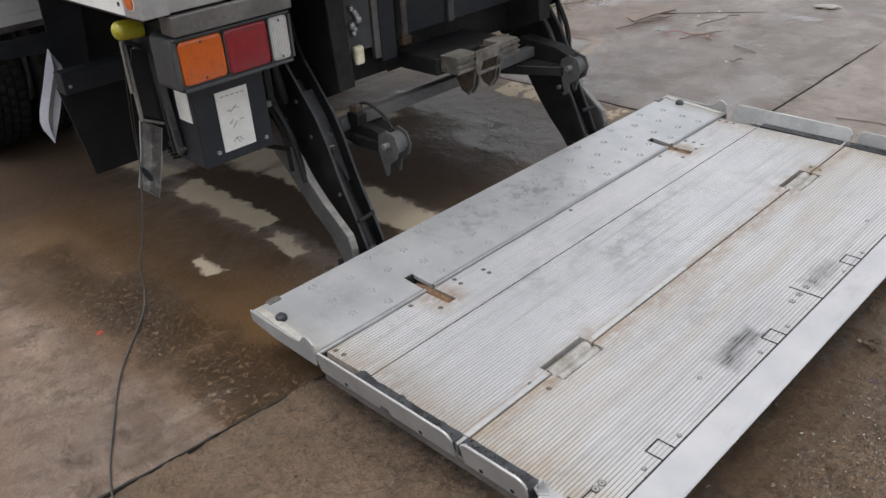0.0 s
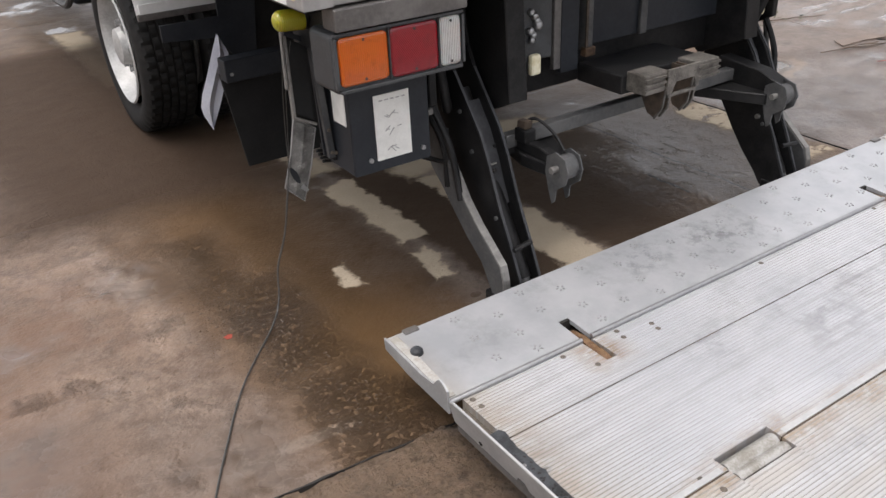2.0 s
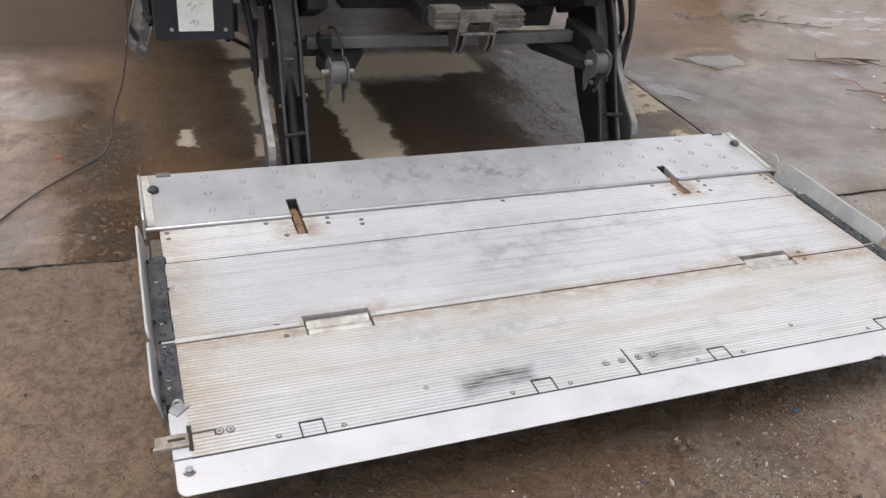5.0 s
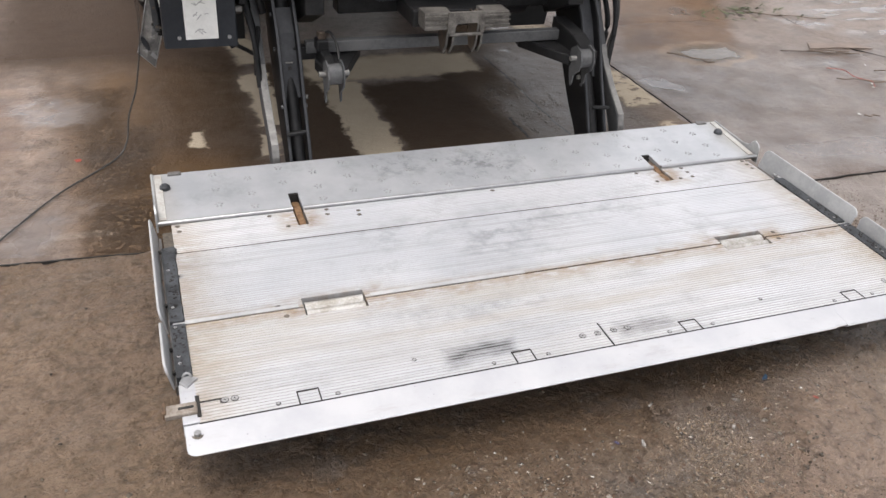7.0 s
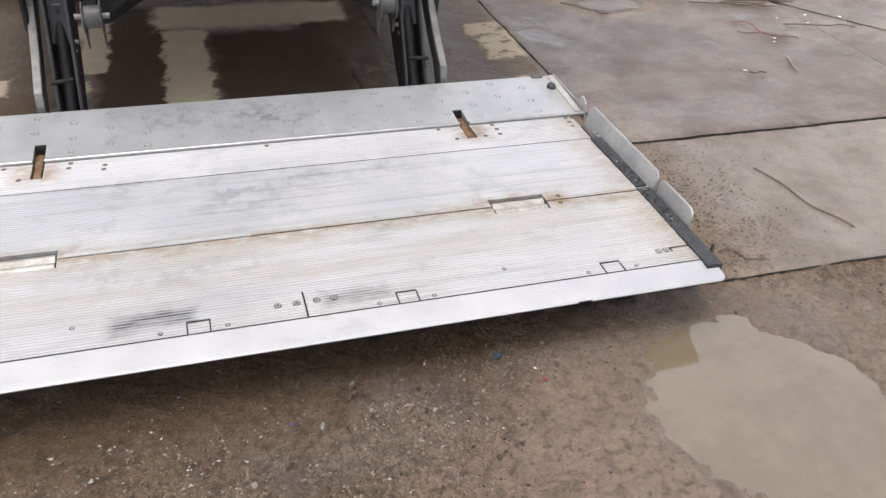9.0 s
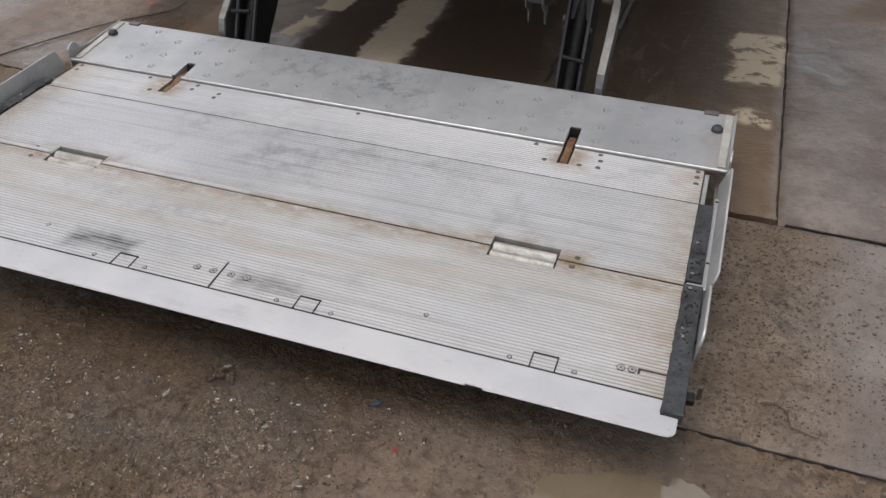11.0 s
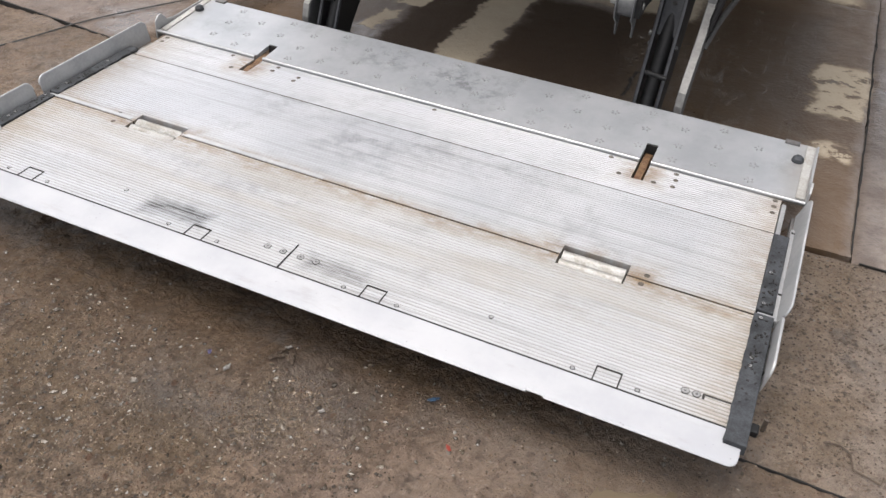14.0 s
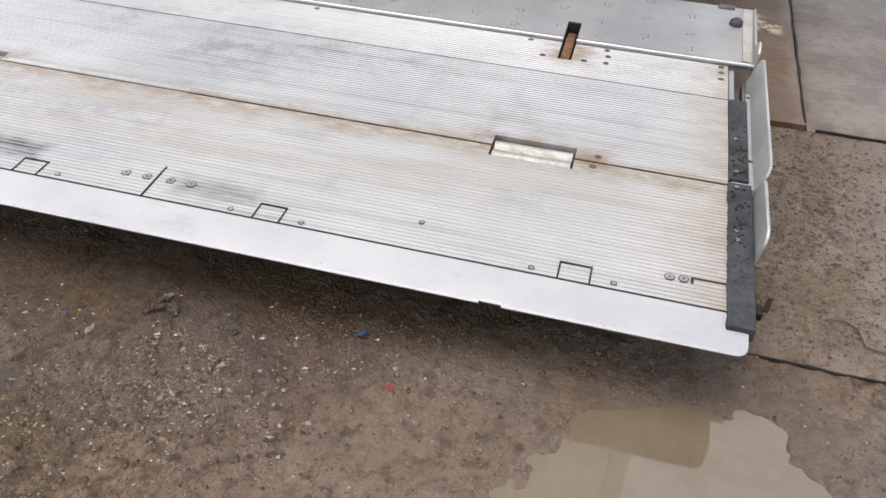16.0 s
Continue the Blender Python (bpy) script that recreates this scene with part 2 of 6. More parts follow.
def concrete():
    """Wet yard concrete: damp brown film, dry tan patches, standing water."""
    n = Nodes("wet_concrete")
    w = n.wobble(0.16, 7.0)
    big, mid, fine = n.noise(1.1, 5.0, 0.6), n.noise(9.0, 6.0, 0.68), n.noise(95.0, 3.0, 0.65)
    x, y, z = n.split(n.pos)
    ws = n.split(w)
    base = n.mix(n.step(big, 0.3, 0.7), (0.250, 0.197, 0.163), (0.390, 0.322, 0.280))
    base = n.mix(n.math("MULTIPLY", n.step(mid, 0.5, 0.68), 0.6), base, (0.165, 0.132, 0.112))
    base = n.mix(n.math("MULTIPLY", n.step(n.noise(38.0, 6.0, 0.78), 0.50, 0.64), 0.45), base, (0.115, 0.088, 0.070))
    left = n.step(ws[0], -0.70, -0.95)
    base = n.mix(n.math("MULTIPLY", left, 0.80), base, n.mix(n.step(n.noise(4.0, 6.0, 0.7), 0.35, 0.62), (0.132, 0.073, 0.034), (0.225, 0.143, 0.086)))
    far_left = n.math("MULTIPLY", n.step(n.math("ADD", ws[0], n.math("MULTIPLY", ws[1], 0.12)), -1.22, -1.32), n.step(ws[1], 3.6, 2.4))
    base = n.mix(n.math("MULTIPLY", far_left, 0.85), base, n.mix(n.step(n.noise(3.0, 6.0, 0.68), 0.38, 0.62), (0.245, 0.172, 0.127), (0.450, 0.340, 0.265)))
    beside = n.math("MULTIPLY", n.step(x, 1.16, 1.24), n.step(ws[1], 1.4, 0.9))
    base = n.mix(n.math("MULTIPLY", beside, n.span(n.step(n.noise(3.5, 6.0, 0.7), 0.40, 0.60), 0.25, 0.80)), base, (0.128, 0.094, 0.070))
    wash = n.math("MULTIPLY", n.math("MULTIPLY", n.step(n.math("ABSOLUTE", n.math("SUBTRACT", n.split(n.wobble(0.10, 5.0))[1], 0.045)), 0.030, 0.008), n.step(x, -1.08, -1.16)), n.step(n.noise(7.0, 5.0, 0.65), 0.36, 0.52))
    base = n.mix(n.math("MULTIPLY", wash, 0.75), base, (0.47, 0.39, 0.325))
    trodden = n.math("MULTIPLY", n.math("MULTIPLY", far_left, n.step(ws[1], 0.75, 0.15)), n.span(n.noise(4.0, 5.0, 0.6), 0.4, 0.9))
    base = n.mix(trodden, base, (0.185, 0.138, 0.110))
    gritty = n.math("MULTIPLY", n.any([n.blot(w, -1.13, 0.55, 0.09, 0.25, 0.08), n.blot(w, -1.12, 0.08, 0.10, 0.17, 0.08), n.blot(w, -1.18, 1.0, 0.05, 0.2, 0.10)]), n.step(n.noise(45.0, 5.0, 0.75), 0.42, 0.58))
    base = n.mix(n.math("MULTIPLY", gritty, 0.7), base, (0.085, 0.060, 0.042))
    mottle = n.step(n.noise(13.0, 7.0, 0.76), 0.42, 0.60)
    base = n.mix(n.math("MULTIPLY", n.math("MULTIPLY", mottle, left), 0.50), base, (0.085, 0.058, 0.040))
    vein = n.step(n.math("ABSOLUTE", n.math("SUBTRACT", n.noise(5.0, 7.0, 0.62), 0.5)), 0.016, 0.002)
    base = n.mix(n.math("MULTIPLY", n.math("MULTIPLY", vein, far_left), 0.18), base, (0.44, 0.37, 0.32))
    scale_marks = n.step(n.noise(1.0, 6.0, 0.72, n.scaled(26.0, 60.0, 1.0)), 0.52, 0.66)
    base = n.mix(n.math("MULTIPLY", n.math("MULTIPLY", scale_marks, far_left), 0.45), base, (0.20, 0.155, 0.128))
    # oily brown lane left by the wheels
    lane = n.math("MULTIPLY", n.step(n.math("ABSOLUTE", n.math("ADD", ws[0], 0.84)), 0.36, 0.16), n.step(ws[1], -0.25, 0.1))
    lane_r = n.math("MULTIPLY", n.step(n.math("ABSOLUTE", n.math("SUBTRACT", ws[0], 0.86)), 0.37, 0.30), n.step(ws[1], -0.6, -0.4))
    base = n.mix(n.math("MULTIPLY", n.math("MAXIMUM", lane, lane_r), n.span(mid, 0.6, 1.0)), base, n.mix(n.step(x, 0.0, 0.2), (0.095, 0.054, 0.023), (0.165, 0.101, 0.052)))
    ochre = n.math("MULTIPLY", n.any([n.blot(w, -0.98, 0.22, 0.24, 0.30, 0.16), n.blot(w, -1.16, 1.15, 0.10, 0.5, 0.14)]), n.span(n.noise(5.0), 0.5, 1.0))
    base = n.mix(n.math("MULTIPLY", ochre, 0.85), base, (0.150, 0.081, 0.028))
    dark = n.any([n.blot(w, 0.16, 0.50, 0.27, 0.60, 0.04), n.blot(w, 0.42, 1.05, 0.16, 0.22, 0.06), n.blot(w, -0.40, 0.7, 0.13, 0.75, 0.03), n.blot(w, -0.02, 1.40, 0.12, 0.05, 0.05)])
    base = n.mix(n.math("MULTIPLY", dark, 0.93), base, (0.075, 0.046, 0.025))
    rusty = n.math("MULTIPLY", n.any([n.blot(w, -2.15, 0.75, 0.45, 0.6, 0.25), n.blot(w, -1.70, 0.95, 0.20, 0.25, 0.15)]), n.step(n.noise(6.0, 5.0, 0.7), 0.34, 0.56))
    base = n.mix(n.math("MULTIPLY", rusty, 0.80), base, (0.195, 0.112, 0.070))
    # dry tan patches
    dry = n.any([
        n.blot(w, -0.20, 0.68, 0.085, 0.46, 0.012), n.blot(w, 0.10, 1.30, 0.42, 0.14, 0.03),
        n.blot(w, -0.55, 1.02, 0.055, 0.30, 0.012), n.blot(w, -0.59, 0.57, 0.03, 0.09, 0.01), n.blot(w, -0.55, 1.65, 0.06, 0.22, 0.02),
        n.blot(w, -0.85, 0.655, 0.025, 0.07, 0.01), n.blot(w, -0.84, 4.0, 0.09, 0.75, 0.03),
        n.blot(w, 1.10, 0.84, 0.09, 0.21, 0.02), n.blot(w, 1.10, 0.39, 0.05, 0.05, 0.02), n.blot(w, 1.04, 1.95, 0.085, 0.24, 0.03)])
    dry = n.math("MULTIPLY", dry, n.math("MAXIMUM", n.step(n.noise(26.0, 5.0, 0.7), 0.24, 0.36), 0.0))
    dry = n.math("MULTIPLY", dry, n.math("MAXIMUM", n.step(ws[0], 0.9, 0.8), n.step(n.noise(1.0, 6.0, 0.72, n.scaled(11.0, 14.0, 1.0)), 0.40, 0.47)))
    base = n.mix(dry, base, n.mix(mid, (0.62, 0.51, 0.375), (0.78, 0.665, 0.50)))
    # standing water
    water = n.any([n.math("MULTIPLY", n.step(n.noise(1.7, 4.0, 0.55), 0.57, 0.66), n.math("SUBTRACT", 1.0, n.math("MAXIMUM", dry, dark))),
                   n.blot(w, 1.72, 0.06, 0.32, 0.12, 0.10), n.blot(w, 1.84, 1.20, 0.16, 0.09, 0.03), n.math("MULTIPLY", n.blot(w, 3.7, 1.9, 0.75, 0.7, 0.2), n.step(n.noise(1.0, 6.0, 0.7, n.scaled(2.2, 7.0, 1.0)), 0.44, 0.60)), n.blot(w, -1.9, 0.36, 0.16, 0.14, 0.08), n.math("MULTIPLY", n.math("MULTIPLY", far_left, 0.4), n.step(n.noise(3.3, 5.0, 0.6), 0.58, 0.66)), n.math("MULTIPLY", n.math("MULTIPLY", n.blot(w, 0.62, 0.85, 0.38, 0.55, 0.12), 0.42), n.step(n.noise(1.0, 7.0, 0.72, n.scaled(22.0, 9.0, 1.0)), 0.30, 0.46))])
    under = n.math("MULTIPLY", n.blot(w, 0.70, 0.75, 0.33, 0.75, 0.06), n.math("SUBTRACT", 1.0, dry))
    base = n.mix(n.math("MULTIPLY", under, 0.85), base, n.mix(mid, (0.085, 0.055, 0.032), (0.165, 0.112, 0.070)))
    water = n.math("MULTIPLY", water, n.math("SUBTRACT", 1.0, dry))
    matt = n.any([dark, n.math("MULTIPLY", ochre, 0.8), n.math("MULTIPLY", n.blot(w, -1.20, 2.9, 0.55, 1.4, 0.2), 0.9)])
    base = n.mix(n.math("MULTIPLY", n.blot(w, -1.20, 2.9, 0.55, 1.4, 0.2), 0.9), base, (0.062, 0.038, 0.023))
    water = n.math("MULTIPLY", water, n.math("SUBTRACT", 1.0, matt))
    drag = n.math("MULTIPLY", n.math("MULTIPLY", lane_r, n.step(n.noise(1.0, 5.0, 0.7, n.scaled(38.0, 1.4, 1.0)), 0.54, 0.70)), n.math("SUBTRACT", 1.0, dry))
    base = n.mix(n.math("MULTIPLY", drag, 0.45), base, (0.20, 0.165, 0.13))
    crack = n.any([n.blot(n.wobble(0.05, 6.0), 0.60, 0.75, 0.004, 0.60, 0.004), n.blot(n.wobble(0.06, 5.0), 0.42, 0.52, 0.006, 0.10, 0.005)])
    base = n.mix(crack, base, (0.02, 0.016, 0.012))
    # brown pool between the twigs and the leaves, and the ringed one before it
    pool_x = n.math("SUBTRACT", ws[0], n.math("ADD", 1.96, n.math("MULTIPLY", n.math("SUBTRACT", ws[1], 1.75), 0.50)))
    pool = n.math("MULTIPLY", n.step(n.math("ABSOLUTE", pool_x), 0.42, 0.32), n.math("MULTIPLY", n.step(ws[1], 1.22, 1.36), n.step(ws[1], 2.45, 2.25)))
    ring = n.math("SQRT", n.math("ADD", n.math("POWER", n.math("DIVIDE", n.math("SUBTRACT", ws[0], 1.83), 0.27), 2.0), n.math("POWER", n.math("DIVIDE", n.math("SUBTRACT", ws[1], 1.21), 0.17), 2.0)))
    base = n.mix(n.math("MULTIPLY", pool, n.span(n.noise(5.0, 6.0, 0.7), 0.6, 1.0)), base, (0.205, 0.115, 0.055))
    # pale rim paints the bright ripple ridges into the colour
    base = n.mix(n.math("MULTIPLY", n.step(n.math("ABSOLUTE", n.math("SUBTRACT", ring, 0.95)), 0.22, 0.06), 0.7), base, (0.37, 0.27, 0.185))
    base = n.mix(n.math("MULTIPLY", n.step(ring, 0.8, 0.62), 0.9), base, (0.150, 0.105, 0.055))
    muddy = n.math("MAXIMUM", n.math("MULTIPLY", pool, 0.75), n.math("MULTIPLY", n.blot(w, 1.55, 1.85, 0.40, 0.75, 0.25), 0.5))
    scum = n.math("MULTIPLY", n.step(n.noise(2.2, 7.0, 0.74), 0.46, 0.62), n.step(ws[0], 1.25, 1.5))
    base = n.mix(n.math("MULTIPLY", scum, 0.70), base, (0.135, 0.090, 0.064))
    base = n.mix(n.math("MULTIPLY", water, 0.22), base, (0.10, 0.08, 0.065))
    grit = n.step(n.voronoi(120.0), 0.13, 0.05)
    base = n.mix(n.math("MULTIPLY", grit, 0.35), base, (0.07, 0.055, 0.045))
    damp = n.math("MULTIPLY", n.math("SUBTRACT", 1.0, water), 1.0)
    rough = n.mixf(n.math("MAXIMUM", dry, n.math("MULTIPLY", matt, 0.6)), n.math("ADD", n.math("MULTIPLY", damp, n.span(mid, 0.04, 0.36)), 0.05), 0.85)
    relief = n.math("ADD", n.math("MULTIPLY", mid, 0.7), n.math("MULTIPLY", fine, 0.30))
    crust = n.math("MULTIPLY", n.math("MAXIMUM", gritty, n.math("MULTIPLY", n.step(n.noise(3.0, 5.0, 0.6), 0.55, 0.66), far_left)), n.noise(60.0, 6.0, 0.75))
    relief = n.math("ADD", relief, n.math("MULTIPLY", crust, 2.4))
    n.bump(n.math("MULTIPLY", relief, n.span(damp, 0.08, 1.0)), 1.0, 0.009)
    damp_skin = n.math("MULTIPLY", beside, n.span(n.step(n.noise(6.0, 6.0, 0.7), 0.40, 0.62), 0.50, 1.0))
    sheen = n.math("MULTIPLY", n.math("SUBTRACT", 1.0, n.any([dry, matt, muddy, n.math("MULTIPLY", lane_r, 0.6)])), n.mixf(water, n.math("MAXIMUM", n.span(n.step(n.noise(4.5, 6.0, 0.68), 0.46, 0.70), 0.03, 0.40), n.math("MULTIPLY", far_left, n.span(n.step(n.noise(9.0, 6.0, 0.7), 0.42, 0.60), 0.0, 0.45))), 1.0))
    pitted = n.math("MULTIPLY", n.blot(w, 0.58, 0.55, 0.26, 0.42, 0.14), n.step(n.noise(1.0, 6.0, 0.75, n.scaled(48.0, 30.0, 1.0)), 0.42, 0.56))
    sheen = n.any([sheen, damp_skin, n.math("MULTIPLY", n.math("MULTIPLY", pitted, n.math("SUBTRACT", 1.0, dry)), 0.75)])
    n.film(sheen, n.math("MULTIPLY", n.math("ADD", n.math("MULTIPLY", under, n.math("ADD", n.noise(26.0, 5.0, 0.7), n.math("MULTIPLY", n.noise(70.0, 5.0, 0.7), 0.8))), n.math("ADD", mid, n.math("MULTIPLY", n.noise(40.0, 3.0, 0.6), 0.45))), n.span(damp, 0.05, 1.0)), 0.8, 0.009, 0.05)
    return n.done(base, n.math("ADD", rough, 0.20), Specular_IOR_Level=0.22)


def mud(name, light, dark, gravel):
    """Trodden wet mud; gravel: how much grit lies bare in it."""
    n = Nodes(name)
    big, mid, fine = n.noise(1.3, 5.0, 0.62), n.noise(18.0, 7.0, 0.72), n.noise(150.0, 4.0, 0.7)
    x, y, z = n.split(n.pos)
    w = n.wobble(0.22, 5.0)
    base = n.mix(n.step(big, 0.34, 0.66), tuple(0.66 * c for c in light), light)
    base = n.mix(n.math("MULTIPLY", n.step(n.math("ADD", n.math("MULTIPLY", mid, 0.55), n.math("MULTIPLY", n.noise(75.0, 4.0, 0.7), 0.45)), 0.47, 0.60), n.span(n.step(x, -1.25, -0.80), 0.42, 0.80)), base, dark)
    clean = n.math("MULTIPLY", n.step(x, 1.18, 1.42), 0.0 if gravel == 1.0 else 0.9)
    base = n.mix(clean, base, n.mix(n.step(n.noise(3.0, 6.0, 0.66), 0.36, 0.62), (0.280, 0.235, 0.210), (0.440, 0.385, 0.355)))
    warm = n.math("MULTIPLY", n.step(n.noise(2.4, 4.0, 0.6), 0.46, 0.64), n.math("SUBTRACT", 1.0, clean))
    base = n.mix(n.math("MULTIPLY", warm, n.span(n.step(x, -0.9, -0.4), 0.30, 0.55)), base, (0.290, 0.190, 0.095))
    # damp brown mud along the lip, deepened to paint in the lip's shadow
    damp_lip_shade = n.math("MULTIPLY", n.any([n.blot(w, -0.32, -1.06, 0.68, 0.13, 0.12), n.blot(w, 0.62, -1.05, 0.55, 0.075, 0.08)]), gravel)
    base = n.mix(n.math("MULTIPLY", damp_lip_shade, 0.80), base, (0.165, 0.097, 0.046))
    clay = n.math("MULTIPLY", n.any([n.blot(w, 0.62, -1.52, 0.42, 0.28, 0.16), n.blot(w, 0.50, -1.24, 0.16, 0.10, 0.12)]), gravel)
    calm = n.any([n.math("MULTIPLY", damp_lip_shade, 0.9), n.math("MULTIPLY", n.step(x, -0.50, -0.95), 0.85), n.math("MULTIPLY", clay, 0.75)])
    bed = n.math("MULTIPLY", n.step(n.noise(2.0, 5.0, 0.62), 0.38, 0.60), n.step(x, -1.15, -0.75))
    # grey grit washed bare in two drifts
    drift = n.math("MULTIPLY", n.any([n.blot(w, 0.19, -1.21, 0.10, 0.07, 0.10), n.blot(w, 0.72, -1.42, 0.10, 0.05, 0.08), n.blot(w, 0.02, -1.32, 0.16, 0.04, 0.10), n.blot(w, 0.55, -1.13, 0.16, 0.03, 0.08)]), gravel)
    bed = n.math("MAXIMUM", bed, drift)
    ash = n.math("MAXIMUM", n.math("MULTIPLY", n.step(n.noise(3.1, 6.0, 0.7), 0.53, 0.64), bed), drift)
    base = n.mix(n.math("MULTIPLY", ash, n.span(mid, 0.45, 0.9)), base, (0.270, 0.255, 0.245))
    base = n.mix(n.math("MULTIPLY", clay, n.span(mid, 0.35, 0.85)), base, (0.560, 0.395, 0.300))
    dx, dy = n.math("MULTIPLY", n.math("SUBTRACT", n.split(w)[0], 1.05), 1.45), n.math("MULTIPLY", n.math("ADD", n.split(w)[1], 1.46), 1.9)
    shore = n.math("MULTIPLY", n.step(n.math("ADD", n.math("MULTIPLY", dx, dx), n.math("MULTIPLY", dy, dy)), 1.5, 0.7), gravel)
    base = n.mix(n.math("MULTIPLY", shore, n.span(big, 0.4, 0.8)), base, (0.245, 0.178, 0.128))
    clod = n.voronoi(38.0, n.wobble(0.05, 16.0))
    relief = n.math("ADD", n.math("ADD", n.math("MULTIPLY", mid, 1.6), n.math("MULTIPLY", clod, -0.9)), n.math("MULTIPLY", fine, 1.5))
    # hollows between clods coloured dark, painting in shade the bump lacks
    base = n.mix(n.math("MULTIPLY", n.step(clod, 0.52, 0.82), n.math("MULTIPLY", n.span(n.step(x, -1.25, -0.80), 0.18, 0.42), n.math("SUBTRACT", 1.0, clean))), base, dark)
    for scale, few, lift in ((52.0, 0.74, 1.3), (105.0, 0.50, 0.85), (210.0, 0.34, 0.6)):
        v = n.t.nodes.new("ShaderNodeTexVoronoi")
        v.inputs["Scale"].default_value = scale
        n.put(v.inputs["Vector"], n.wobble(0.016, 45.0))
        pick = n.split(v.outputs["Color"])
        size = n.math("MULTIPLY", pick[1], 0.30)
        body = n.step(n.math("SUBTRACT", v.outputs["Distance"], size), 0.16, 0.02)
        stone = n.math("MULTIPLY", body, n.step(n.math("ADD", pick[0], n.math("MULTIPLY", n.math("SUBTRACT", bed, 1.0), 0.14)), few + 0.5 - 0.5 * gravel, few + 0.54 - 0.5 * gravel))
        stone = n.math("MULTIPLY", stone, n.math("MULTIPLY", n.math("SUBTRACT", 1.0, clean), n.math("MULTIPLY", n.math("SUBTRACT", 1.0, calm), n.math("SUBTRACT", 1.0, n.math("MULTIPLY", shore, 0.6)))))
        tone = n.mix(n.step(pick[2], 0.10, 0.95), (0.075, 0.056, 0.043), (0.46, 0.40, 0.34))
        tone = n.mix(n.step(pick[1], 0.78, 0.86), tone, (0.30, 0.165, 0.10))
        tone = n.mix(n.step(pick[1], 0.20, 0.12), tone, (0.19, 0.195, 0.20))
        tone = n.mix(n.step(pick[2], 0.93, 0.96), tone, (0.60, 0.58, 0.54))
        base = n.mix(n.math("MULTIPLY", stone, 0.95), base, tone)
        relief = n.math("ADD", relief, n.math("MULTIPLY", stone, lift))
    # pits sink in the relief and carry their shade as dark colour
    pits = n.math("MULTIPLY", n.step(n.noise(58.0, 5.0, 0.72), 0.56, 0.66), n.math("SUBTRACT", 1.0, n.math("MAXIMUM", clean, n.math("MULTIPLY", damp_lip_shade, 0.7))))
    base = n.mix(n.math("MULTIPLY", pits, n.span(n.step(x, -1.0, -0.6), 0.22, 0.50)), base, (0.105, 0.070, 0.044))
    relief = n.math("SUBTRACT", relief, n.math("MULTIPLY", pits, 0.8))
    wet = n.math("MAXIMUM", n.step(n.noise(2.7, 5.0, 0.62), 0.30, 0.52), shore)
    rough = n.math("ADD", n.math("MULTIPLY", n.math("SUBTRACT", 1.0, wet), 0.20), n.span(mid, 0.05, 0.40))
    n.bump(n.math("MULTIPLY", relief, n.math("MULTIPLY", n.math("SUBTRACT", 1.0, n.math("MULTIPLY", clean, 0.7)), n.math("SUBTRACT", 1.0, n.math("MULTIPLY", shore, 0.55)))), 1.0, 0.016)
    n.film(n.any([shore, n.math("MULTIPLY", calm, n.span(n.noise(11.0, 5.0, 0.65), 0.1, 1.0)), n.math("MULTIPLY", n.step(n.noise(16.0, 5.0, 0.6), 0.42, 0.58), 0.0 if gravel == 1.0 else 0.9), n.math("MULTIPLY", wet, n.span(n.step(n.noise(7.0, 5.0, 0.65), 0.40, 0.62), 0.28, 0.95))]), n.math("MULTIPLY", n.math("ADD", n.math("MULTIPLY", mid, 0.8), n.math("MULTIPLY", n.noise(85.0, 5.0, 0.65), 1.5)), n.math("MULTIPLY", n.math("SUBTRACT", 1.0, n.math("MULTIPLY", shore, 0.7)), n.math("SUBTRACT", 1.0, n.math("MULTIPLY", calm, 0.15)))), 1.0, 0.024, 0.09)
    return n.done(base, n.math("ADD", rough, 0.22), Specular_IOR_Level=0.28)


def lens(name, colour, ribs):
    """Moulded lens plastic: ribs or small pyramids, light scattered inside."""
    n = Nodes(name)
    x, y, z = n.split(n.pos)
    wave = n.math("SINE", n.math("MULTIPLY", x, 1300.0))
    if not ribs:
        wave = n.math("MULTIPLY", wave, n.math("SINE", n.math("MULTIPLY", z, 900.0)))
    n.bump(wave, 0.22, 0.002)
    dirt = n.step(n.noise(40.0, 4.0, 0.7), 0.48, 0.75)
    # troughs between ribs coloured darker, putting the moulding's shading into the colour
    groove = n.math("MULTIPLY", n.step(wave, 0.1, -0.9), 0.22)
    if name == "clear_lens":
        groove = n.math("MULTIPLY", groove, 3.2)
    base = n.mix(groove, colour, tuple(0.40 * c for c in colour))
    base = n.mix(n.math("MULTIPLY", dirt, 0.45), base, tuple(0.40 * c for c in colour))
    return n.done(base, 0.16, 0.0, Coat_Weight=0.25, Coat_Roughness=0.06, Subsurface_Weight=0.35, Subsurface_Radius=Vector((0.02, 0.006, 0.004)))


def tyre_rubber():
    n = Nodes("tyre_rubber")
    mid = n.noise(25.0, 5.0, 0.7)
    n.bump(mid, 0.4, 0.003)
    return n.done(n.mix(n.step(mid, 0.4, 0.7), (0.010, 0.010, 0.010), (0.030, 0.028, 0.026)), n.span(mid, 0.55, 0.85), Specular_IOR_Level=0.3)


